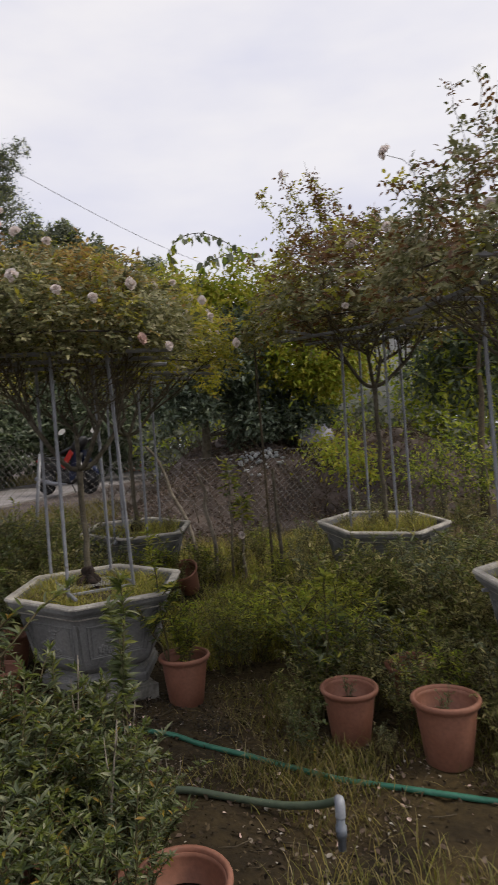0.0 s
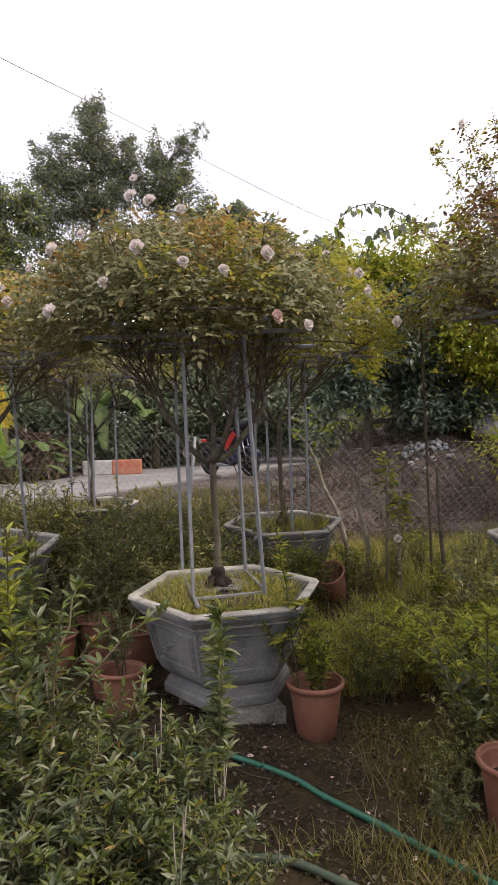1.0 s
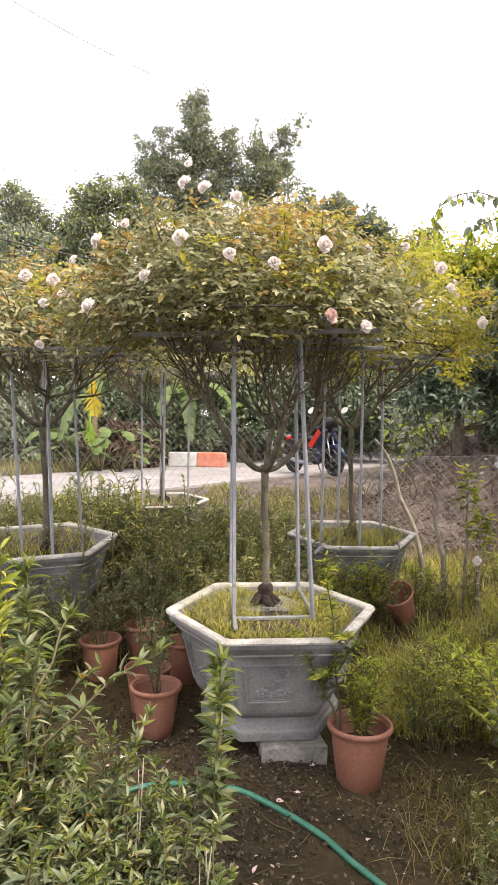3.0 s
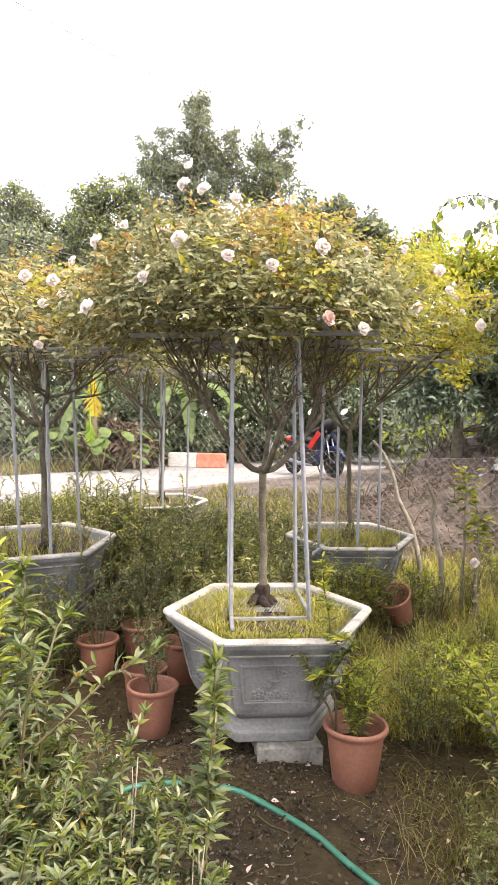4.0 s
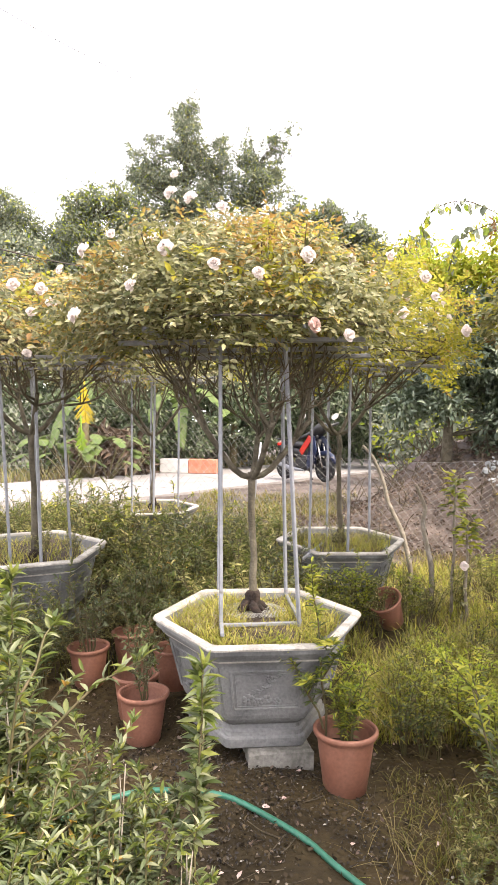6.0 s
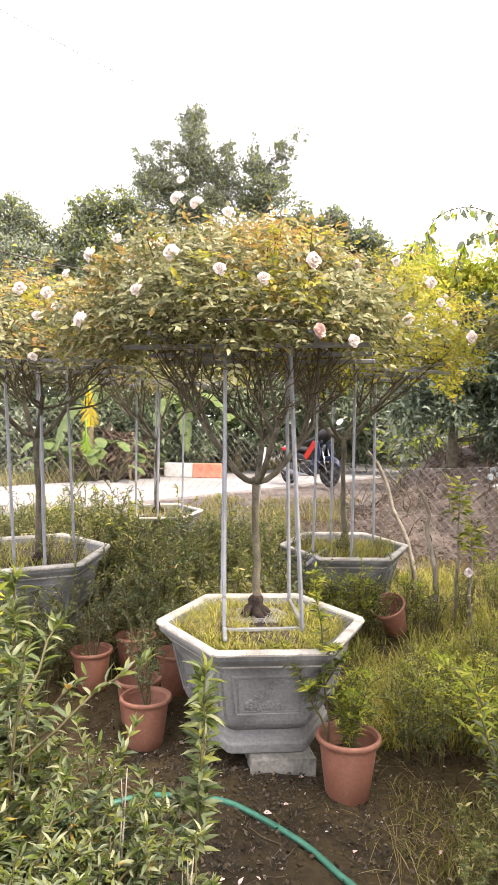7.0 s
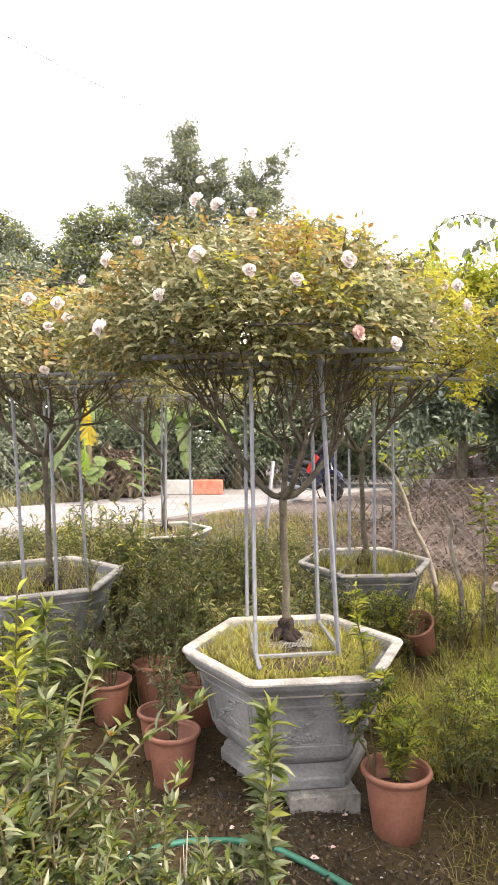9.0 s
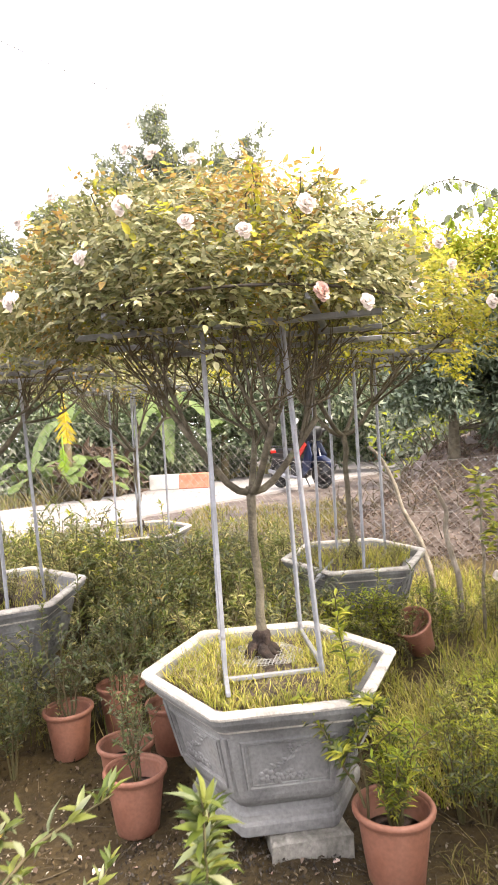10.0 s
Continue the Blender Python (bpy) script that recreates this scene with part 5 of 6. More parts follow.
blades("fence_grass", "dry pale grass along the foot of the fence", 6500, patch(6.5, 7.7, -0.6, 6.0, -0.2), 0.06, 0.22, 0.006, [L_STRAW, L_GRASS_D], 0.35)
def bank_patch(q, n):
    x, y, keep = patch(8.0, 11.5, -0.8, 2.2, -0.2)(q, n)
    f, r = fr(x, y)
    return x, y, keep & (r - 0.3 * (f - 8) < 0.9)


blades("verge_grass", "rough green grass on the verge of the road", 4000, patch(7.7, 8.9, -5.5, 1.2, -0.6), 0.1, 0.32, 0.008, GRD, 0.25)
blades("bank_grass", "olive and straw-coloured grass between the fence and the road", 6500, bank_patch, 0.08, 0.26, 0.009, [L_GRASS_D, L_STRAW], 0.45)


def far_verge(q, n):
    s, o = q.uniform(-12, 26, n), q.uniform(0.1, 3.5, n)
    f, r = 8.35 + 0.837 * s + 0.548 * (3.8 + o), -3.1 + 0.548 * s - 0.837 * (3.8 + o)
    return -0.153 - 0.806 * f + 0.592 * r, 1.021 + 0.592 * f + 0.806 * r, np.ones(n, bool)


blades("roadside_grass", "rough grass beyond the road", 13000, far_verge, 0.15, 0.5, 0.02, [L_STRAW, L_DULL], 0.55)
for i, (px, py, pz, tn, s) in enumerate(PLANTERS):
    def inside(q, n, px=px, py=py, s=s, tn=tn):
        a, d = q.uniform(0, 2 * math.pi, n), np.sqrt(q.uniform(0.02, 1, n)) * 0.47 * s
        d = d * 0.92 / np.cos(((a - math.radians(tn)) % (math.pi / 3)) - math.pi / 6)
        k = np.sin(9 * np.cos(a) * d + i) * np.sin(8 * np.sin(a) * d) + q.normal(0, 0.4, n)
        return px + d * np.cos(a) * 0.97, py + d * np.sin(a) * 0.97, (k > -0.75) & (d > 0.10)
    blades("planter_grass", "fine yellow-green grass growing in a planter", (6500, 2000, 1300, 350, 2600, 2600)[i], inside, 0.06, 0.16 if i == 0 else 0.2, 0.0048, GR, 0.25, height=pz + 0.53 * s, droop=0.5)


def dry_corner(q, n):
    x, y = -3.2 + q.normal(0, 0.11, n), 2.97 + q.normal(0, 0.09, n)
    return x, y, (x + 3.0) ** 2 + (y - 3.2) ** 2 < 0.45 ** 2


blades("dead_grass", "tan dead grass in one corner of the planter", 1300, dry_corner, 0.04, 0.12, 0.004, [L_STRAW, L_LITTER], 0.4, height=0.625, droop=1.2)


def litter(name, label, n, sample, s0, s1, mats, category, flat=0.25):
    q = np.random.default_rng(n)
    x, y, keep = sample(q, n)
    x, y = x[keep], y[keep]
    m = len(x)
    z = ground_z(x, y) + 0.008
    an = q.uniform(0, 2 * math.pi, m)
    A = np.stack([np.cos(an), np.sin(an), q.normal(0, flat, m)], -1)
    U = np.array((0, 0, 1.0)) + q.normal(0, flat, (m, 3))
    L = q.uniform(s0, s1, m)
    ob = new(name, leaves(name, np.stack([x, y, z], -1), A, U, L, L * 0.6, mats, None, OVATE))
    return tagged(ob, label, category, kind="stuff")


litter("fallen_leaves", "pale and brown fallen leaves on dark soil", 3000, patch(1.4, 4.0, -2.2, 2.6, -0.6), 0.004, 0.021, [L_LITTER], "leaf litter")
litter("soil_crumbs", "dark clods and bits of dead leaf on the damp soil", 16000, patch(1.2, 4.2, -2.4, 3.0, -1.2), 0.006, 0.03, [L_CRUMB], "leaf litter", 0.9)
litter("curled_leaves", "curled brown dead leaves on the dark soil", 1300, patch(1.4, 4.0, -2.2, 2.6, -0.5), 0.01, 0.034, [L_DRY], "leaf litter", 0.7)
# near-black crumbs make the soil darker round the first planter's foot
litter("damp_mulch", "near-black crumbs strewn thickly round the foot of the planter", 3800, patch(2.5, 3.4, -0.6, 0.6, -0.7), 0.006, 0.02, [L_BLACK_CRUMB], "leaf litter", 0.8)
litter("pale_petals", "few pale fallen petals on the damp soil", 130, patch(1.4, 3.6, -1.4, 1.4, -2.0), 0.022, 0.04, [M_PETAL_DRY, L_LITTER], "leaf litter", 0.35)


def fallen_twigs(n, sample):
    """Bits of dead stalk lying on the soil."""
    q, g = np.random.default_rng(77), Geo()
    x, y, keep = sample(q, n)
    for px, py in zip(x[keep], y[keep]):
        a, l = q.uniform(0, 2 * math.pi), q.uniform(0.04, 0.17)
        pts = []
        for u in (-0.5, 0.0, 0.5):
            tx, ty = px + l * u * math.cos(a) + q.normal(0, 0.006), py + l * u * math.sin(a) + q.normal(0, 0.006)
            pts.append((tx, ty, float(ground_z(tx, ty)) + 0.007 + (0.01 if u > 0 else 0.0)))
        w = q.uniform(0.0012, 0.003)
        g.tube(pts, [w, w, w * 0.6], 4)
    tagged(new("fallen_twigs", g.mesh("fallen_twigs", M_TWIG)), "thin brown dead twigs strewn over the soil", "twigs", kind="stuff")


fallen_twigs(420, patch(1.3, 4.0, -2.2, 2.8, -0.9))
litter("pale_leaves", "pale fallen petals and leaves on the trodden earth", 900, patch(-0.4, 2.6, 0.0, 3.4, -0.6), 0.012, 0.034, [L_LITTER], "leaf litter")
litter("dry_leaves", "brown dry leaves scattered on the trodden earth", 2200, patch(-0.6, 2.2, -0.6, 3.0, -0.5), 0.015, 0.04, [L_DRY], "leaf litter")
litter("bank_litter", "dry brown leaves and stalks covering the bank", 42000, patch(7.6, 10.6, 0.4, 7.2, -2.0), 0.014, 0.05, [L_DRY, L_LITTER], "leaf litter", 0.9)


def build_brush():
    g = Geo()
    r = random.Random(5)
    for _ in range(420):
        f, s = r.uniform(7.7, 10.5), r.uniform(1.2, 7)
        p = at(f, s)
        p.z = float(ground_z(p.x, p.y)) - 0.02
        e = p + Vector((r.uniform(-0.4, 0.4), r.uniform(-0.4, 0.4), r.uniform(0.1, 0.5)))
        g.tube(bent(p, e, 0.05, 3, 0.04, r), [0.008, 0.006, 0.005, 0.002], 4, False)
    tagged(new("brushwood", g.mesh("brushwood", M_TWIG)), "dry grey-brown brushwood tangled over the bank", "brushwood", kind="stuff")


build_brush()


def build_rubble():
    r = random.Random(12)
    g = Geo()
    for _ in range(46):
        p = at(8.45 + r.gauss(0, 0.12), 3.38 + r.gauss(0, 0.17))
        p.z = float(ground_z(p.x, p.y)) + r.uniform(0.0, 0.06)
        s = r.uniform(0.02, 0.06)
        m = pose(0, 0, 0, r.uniform(-40, 40), r.uniform(-40, 40), r.uniform(0, 360))
        g.rings([[m @ Vector((x * s * k * r.uniform(0.75, 1.2), y * s * k * r.uniform(0.75, 1.2), z * s)) + p for x, y in ((1, 0), (0.5, 0.8), (-0.4, 0.85), (-1, 0.1), (-0.5, -0.8), (0.6, -0.75))] for z, k in ((-0.5, 0.7), (-0.1, 1.0), (0.35, 0.75))])
    tagged(new("rubble", g.mesh("rubble", M_RUBBLE, False)), "pale grey rubble spilled down the dry bank", "rubble", kind="stuff")


build_rubble()


# ---- stakes and saplings ----
def stick(label, pts, r0, r1, mat, category="stake", name="wooden_stake"):
    base = Vector(pts[-1])
    base.z = float(ground_z(base.x, base.y)) - 0.04
    path = smooth_path([Vector(p) for p in pts] + [base], 4)
    n = len(path)
    ob = new(name, Geo().tube(path, [r0 + (r1 - r0) * i / (n - 1) for i in range(n)], 8).mesh(name, mat))
    return tagged(ob, label, category, group="stakes by the fence")


stick("pale crooked dead branch stuck in the ground", [(-4.66, 5.70, 1.56), (-4.56, 5.76, 1.42), (-4.47, 5.80, 1.2), (-4.41, 5.80, 1.02), (-4.30, 5.82, 0.83), (-4.23, 5.82, 0.70), (-4.12, 5.79, 0.42)], 0.014, 0.026, M_DRYWOOD)
stick("crooked dead branch, greyish brown, stuck in the ground", [(-3.83, 5.50, 1.24), (-3.80, 5.53, 1.14), (-3.77, 5.55, 1.04), (-3.79, 5.55, 0.9), (-3.72, 5.53, 0.7), (-3.66, 5.51, 0.53)], 0.014, 0.024, M_DRYWOOD)
stick("tall thin grey bamboo pole standing upright", [(-3.05, 5.49, 2.58), (-3.03, 5.50, 1.5), (-3.01, 5.51, 0.43)], 0.010, 0.014, M_TWIG)
stick("short dark wooden stake beside a tall pole", [(-3.01, 5.63, 1.25), (-3.0, 5.64, 0.8), (-2.98, 5.65, 0.42)], 0.016, 0.020, M_BARK)


def sapling(x, y, h, seed):
    r, q = random.Random(seed), np.random.default_rng(seed)
    gz = float(ground_z(x, y))
    t = thing("sapling", "slim sapling with a tuft of broad bright green leaves", "sapling", (x, y, gz), group="saplings by the fence")
    sp = bent((0, 0, -0.03), (0.02, 0.01, h), 0, 6, 0.015, r)
    part("stem", Geo().tube(sp, [0.016, 0.014, 0.013, 0.012, 0.010, 0.008, 0.004], 7), M_DRYWOOD, t, "", True)
    n = 95
    s = q.uniform(0.74, 1, n)
    an = q.uniform(0, 6.28, n)
    P = np.stack([0.02 * s, 0.01 * s, h * s], -1)
    A = np.stack([np.cos(an), np.sin(an), q.uniform(-0.2, 0.7, n)], -1)
    L = q.uniform(0.05, 0.10, n)
    P = P + A * q.uniform(0.0, 0.07, n)[:, None]
    part("foliage", leaves("foliage", P, A, np.array((0, 0, 1.0)) + q.normal(0, 0.3, (n, 3)), L, L * 0.5, [L_SHRUB_Y, L_SHRUB], (q.uniform(0, 1, n) < 0.15).astype(int), OVATE), None, t)


sapling(-3.53, 5.61, 1.22, 1)
sapling(-3.39, 5.59, 0.86, 2)


def lone_rose(f, r, h, seed):
    """One pale bloom on a thin stem among the weeds."""
    q, x = np.random.default_rng(seed), G(f, r)
    t = thing("garden_rose", "single pale rose on a thin stem among the weeds", "rose", x, group="single roses in the grass")
    sp = bent((0, 0, -0.03), (0.03, -0.02, h), 0.02, 5, 0.012, random.Random(seed))
    part("stem", Geo().tube(sp, [0.004, 0.0035, 0.003, 0.003, 0.0025, 0.002], 5), M_STEM, t, "", True)
    n = 26
    P = np.array([list(sp[int(k)]) for k in q.integers(1, 5, n)])
    A = q.normal(0, 1, (n, 3))
    part("foliage", leaves("foliage", P, A, np.array((0, 0, 1.0)) + q.normal(0, 0.3, (n, 3)), 0.045, 0.024, [L_ROSE], None, OVATE), None, t)
    bloom = part("flower", F_OPEN, None, t, "pale pink double rose")
    bloom.matrix_basis = Matrix.Translation(sp[-1]) @ Vector((0.6, -0.4, 0.5)).to_track_quat("Z", "Y").to_matrix().to_4x4()


lone_rose(5.3, 1.745, 0.49, 3)


# ---- chain-link fence ----
def build_fence():
    t = thing("chain_link_fence", "sagging grey chain-link fence on thin posts along the road", "fence")
    path = [at(f, r) for f, r in ((8.2, -6.0), (8.12, -1.0), (7.95, 1.0), (7.6, 2.2), (7.35, 3.3), (7.32, 3.9))]
    cum = [0.0]
    for a, b in zip(path, path[1:]):
        cum.append(cum[-1] + (b - a).length)
    total = cum[-1]

    def spot(s, h):
        s = min(max(s - 0.30 * (1 - h) * float(smooth(5.2, 6.8, s)), 0), total)
        i = min(int(np.searchsorted(cum, s, "right")) - 1, len(path) - 2)
        p = path[i].lerp(path[i + 1], (s - cum[i]) / (cum[i + 1] - cum[i]))
        low = float(ground_z(p.x, p.y))
        high = 1.98 - 0.60 * float(smooth(5.0, 6.7, s)) + 0.03 * math.sin(s * 2.2)
        lean = 0.12 * math.sin(s * 0.9) * h
        return Vector((p.x + lean, p.y + lean * 0.5, low + (high - low) * h))
    cell, rows = 0.1, 26
    g = Geo()
    n = int(total / cell)
    for sgn in (1, -1):
        for k in range(-rows, n + rows):
            pts = []
            for j in range(0, rows + 1, 2):
                s = (k + sgn * j / 2 + (0 if sgn > 0 else rows / 2)) * cell
                if 0 <= s <= total:
                    pts.append(spot(s, j / rows) + Vector((0.003 * sgn, 0.004 * sgn, 0)))
            if len(pts) > 1:
                g.tube(pts, 0.0017, 3, False)
    mesh_ob = part("wire_mesh", g, M_LINK, t, "galvanised diamond wire mesh")
    mesh_ob["kind"] = "stuff"
    for h in (0.995, 0.5):
        part("line_wire", Geo().tube([spot(total * i / 60, h) for i in range(61)], 0.0016, 4), M_LINK, t)
    for s in (0.3, 2.3, 6.2):
        a, b = spot(s, 0), spot(s, 1.02)
        part("post", Geo().tube([a - Vector((0, 0, 0.1)), (a + b) / 2, b], 0.022, 8), M_STEEL, t, "", True)


build_fence()


# ---- far trees and climbers ----
def clumped_tree(name, label, category, foot, clumps, n_leaf, leaf, mats, shares, trunk_r, seed, top=None, squash=0.75, limb_mat=None, loose=False):
    """A tapered trunk, limbs to each clump, and clumps of leaves (x, y, z, radius) round them."""
    r, q = random.Random(seed), np.random.default_rng(seed)
    t = thing(name, label, category, foot)
    o = Vector(foot)
    top = Vector(top) - o if top else Vector((0, 0, 0.8 * (max(c[2] for c in clumps) - foot[2])))
    tp = bent((0, 0, -0.2), top, 0, 7, trunk_r * 0.5, r)
    part("trunk", Geo().tube(tp, [trunk_r * (1 - 0.12 * i) for i in range(8)], 9), limb_mat or M_BARK, t, "", True)
    P, N = [], []
    for x, y, z, rad in clumps:
        c = Vector((x, y, z)) - o
        w = trunk_r * min(1.0, rad / 1.2)
        src = min(tp[1:], key=lambda p: (p - c).length + max(0, p.z - c.z) * 2)
        part("limb", Geo().tube(bent(src, c, 0.05 * rad, 4, rad * 0.08, r), [w * 0.35, w * 0.28, w * 0.2, w * 0.12, w * 0.04], 6), limb_mat or M_BARK, t, "", True)
        m = int(n_leaf * rad ** 1.7)
        d = unit(q.normal(0, 1, (m, 3)))
        rr = rad * q.uniform(0.35, 1.0, m) ** 0.6 * (1 + 0.22 * np.sin(4 * d[:, 0] + x) * np.sin(5 * d[:, 2] + y))
        if loose:
            rr = rad * np.abs(q.normal(0, 0.85, m)) + rad * 0.1
        P.append(np.array(c) + d * rr[:, None] * np.array((1, 1, squash)))
        N.append(d)
    P, N = np.concatenate(P), np.concatenate(N)
    A = N * 0.6 + q.normal(0, 0.6, P.shape) + np.array((0, 0, -0.25))
    U = N + np.array((0, 0, 0.6)) + q.normal(0, 0.4, P.shape)
    L = leaf * q.uniform(0.6, 1.25, len(P))
    kind = (q.uniform(0, 1, len(P)) < shares).astype(int)
    part("crown", leaves("crown", P, A, U, L, L * 0.42, mats, kind), None, t)
    return t


def mass(c, size, n, rad, seed):
    """n clumps inside an ellipsoid round c = (f, r, z)."""
    r = random.Random(seed)
    out = []
    for _ in range(n):
        while True:
            d = Vector((r.uniform(-1, 1), r.uniform(-1, 1), r.uniform(-1, 1)))
            if d.length < 1:
                break
        d = d * (0.6 + 0.4 * d.length)
        p = at(c[0] + d.x * size[0], c[1] + d.y * size[1], c[2] + d.z * size[2])
        out.append((p.x, p.y, p.z, rad * r.uniform(0.7, 1.3)))
    return out


TR = [L_TREE, L_LIME]
def lobes(f, spots, seed, deep=0.7):
    """Small clumps filling ellipses (r, z, half width, half height, number, clump radius), thickest at their edges."""
    q = random.Random(seed)
    out = []
    for r, z, w, h, n, rad in spots:
        for _ in range(n):
            a, d = q.uniform(0, 6.283), math.sqrt(q.uniform(0.04, 1.0))
            p = at(f + q.uniform(-deep, deep), r + w * d * math.cos(a), z + h * d * math.sin(a))
            out.append((p.x, p.y, p.z, rad * q.uniform(0.65, 1.3)))
    return out


clumped_tree("tall_tree", "tall dark green pointed tree beyond the road", "tree", G(22, -2.3),
             lobes(22, [(-2.22, 12.85, 0.1, 0.2, 6, 0.08), (-1.95, 12.6, 0.1, 0.16, 5, 0.08), (-4.25, 11.3, 0.08, 0.15, 4, 0.08), (-0.95, 11.5, 0.15, 0.1, 5, 0.1), (-2.22, 12.5, 0.16, 0.32, 8, 0.15), (-1.98, 12.32, 0.12, 0.22, 5, 0.15), (-2.75, 12.2, 0.18, 0.14, 4, 0.14), (-2.3, 12.05, 0.42, 0.38, 16, 0.24), (-2.4, 11.3, 0.72, 0.42, 24, 0.28),
                        (-3.4, 11.25, 0.25, 0.2, 6, 0.2), (-1.25, 11.3, 0.3, 0.22, 9, 0.22), (-4.1, 11.0, 0.12, 0.28, 6, 0.17), (-3.85, 10.4, 0.45, 0.4, 14, 0.27), (-2.5, 10.5, 1.25, 0.55, 40, 0.33), (-1.3, 10.4, 0.55, 0.5, 16, 0.3),
                        (-2.6, 9.6, 1.65, 0.6, 46, 0.36), (-2.5, 8.4, 1.9, 0.9, 40, 0.45), (-2.5, 7.0, 2.0, 0.8, 20, 0.6)], 1), 1400, 0.10, TR, 0.06, 0.3, 1, top=(*at(22, -2.25)[:2], 12.4), squash=0.8, loose=True)
clumped_tree("tall_tree", "dark green tree with a forked top beyond the road", "tree", G(22.3, 0.2),
             lobes(22.3, [(-0.25, 11.4, 0.16, 0.26, 7, 0.17), (-0.1, 10.9, 0.42, 0.4, 16, 0.25), (0.45, 11.35, 0.35, 0.2, 9, 0.2), (0.9, 11.62, 0.28, 0.2, 8, 0.17), (1.25, 11.9, 0.16, 0.12, 6, 0.1), (1.5, 12.05, 0.12, 0.07, 4, 0.07), (1.3, 11.5, 0.16, 0.06, 4, 0.08), (-0.3, 11.7, 0.1, 0.1, 4, 0.08), (1.0, 11.2, 0.25, 0.25, 6, 0.17),
                          (0.3, 10.5, 0.7, 0.45, 20, 0.29), (-0.2, 10.0, 0.7, 0.4, 14, 0.3), (0.4, 9.5, 1.1, 0.6, 26, 0.36), (0.6, 8.4, 1.5, 0.8, 26, 0.45), (0.6, 7.2, 1.6, 0.7, 14, 0.6)], 2), 1400, 0.10, TR, 0.10, 0.22, 21, top=(*at(22.3, 0.15)[:2], 10.8), squash=0.8, loose=True)
clumped_tree("broad_tree", "broad dark green tree beyond the road", "tree", G(21.6, -8.3),
             lobes(21.6, [(-8.2, 9.2, 0.5, 0.3, 12, 0.24), (-7.7, 8.6, 0.55, 0.3, 14, 0.27), (-8.6, 8.3, 1.2, 0.7, 36, 0.36), (-7.9, 7.4, 1.2, 0.8, 36, 0.4), (-8.2, 6.2, 1.5, 0.9, 30, 0.5), (-8.2, 5.0, 1.5, 0.6, 12, 0.6)], 4), 1050, 0.13, TR, 0.10, 0.3, 2, top=(*at(21.6, -8.2)[:2], 8.6), loose=True)
clumped_tree("broad_tree", "broad leafy tree with paler green top", "tree", G(20.8, -5.0),
             lobes(20.8, [(-5.65, 8.85, 0.45, 0.3, 12, 0.22), (-4.7, 9.05, 0.65, 0.3, 18, 0.24), (-4.05, 8.7, 0.4, 0.35, 10, 0.24), (-5.0, 8.2, 1.2, 0.6, 40, 0.33), (-5.2, 7.2, 1.3, 0.7, 36, 0.38), (-5.0, 6.1, 1.6, 0.8, 30, 0.48), (-5.0, 5.0, 1.6, 0.6, 12, 0.6)], 5), 1050, 0.125, TR, 0.20, 0.28, 3, top=(*at(20.8, -4.9)[:2], 8.4), loose=True)
clumped_tree("broad_tree", "low dark tree between the taller ones", "tree", G(22.6, -6.7),
             lobes(22.6, [(-6.7, 8.1, 0.9, 0.7, 26, 0.34), (-6.7, 7.2, 1.0, 0.7, 20, 0.4), (-6.7, 6.0, 1.2, 0.9, 16, 0.5)], 31), 1600, 0.14, TR, 0.05, 0.25, 33, top=(*at(22.6, -6.7)[:2], 7.4), loose=True)
clumped_tree("broad_tree", "dark green tree behind the roses", "tree", G(21, 2.6), lobes(21.5, [(1.9, 8.9, 0.8, 0.3, 14, 0.26), (3.0, 8.5, 0.8, 0.3, 14, 0.26), (2.6, 7.8, 1.5, 0.6, 36, 0.38), (4.6, 7.4, 1.0, 0.5, 16, 0.32), (3.0, 6.6, 2.4, 0.8, 40, 0.5), (3.0, 5.0, 2.6, 1.0, 34, 0.7), (3.0, 3.4, 2.6, 1.0, 20, 0.9)], 6), 1500, 0.14, TR, 0.12, 0.3, 4)
clumped_tree("broad_tree", "dark tree at the edge of the road", "tree", G(18.5, -9.5), mass((18.5, -9.2, 5.5), (2.0, 2.6, 3.0), 26, 1.0, 7), 900, 0.16, TR, 0.06, 0.3, 5)
clumped_tree("thicket", "dark thicket under the trees beyond the road", "thicket", G(20.5, -1.0), mass((20.5, -3.0, 2.0), (1.2, 6.5, 1.9), 34, 1.0, 8), 230, 0.26, [L_DARK, L_TREE], 0.5, 0.12, 6)
clumped_tree("thicket", "dense green thicket behind the motorbike", "thicket", G(27, 4.5), mass((27, 4.5, 2.6), (1.5, 5.5, 2.4), 26, 1.1, 9), 650, 0.28, [L_DARK, L_TREE], 0.3, 0.12, 7)
clumped_tree("thicket", "shady thicket at the bend of the road", "thicket", G(16.5, -6.0), mass((16.6, -6.4, 1.7), (0.9, 2.8, 1.3), 20, 0.75, 10), 300, 0.2, [L_DARK, L_TREE], 0.4, 0.08, 8)

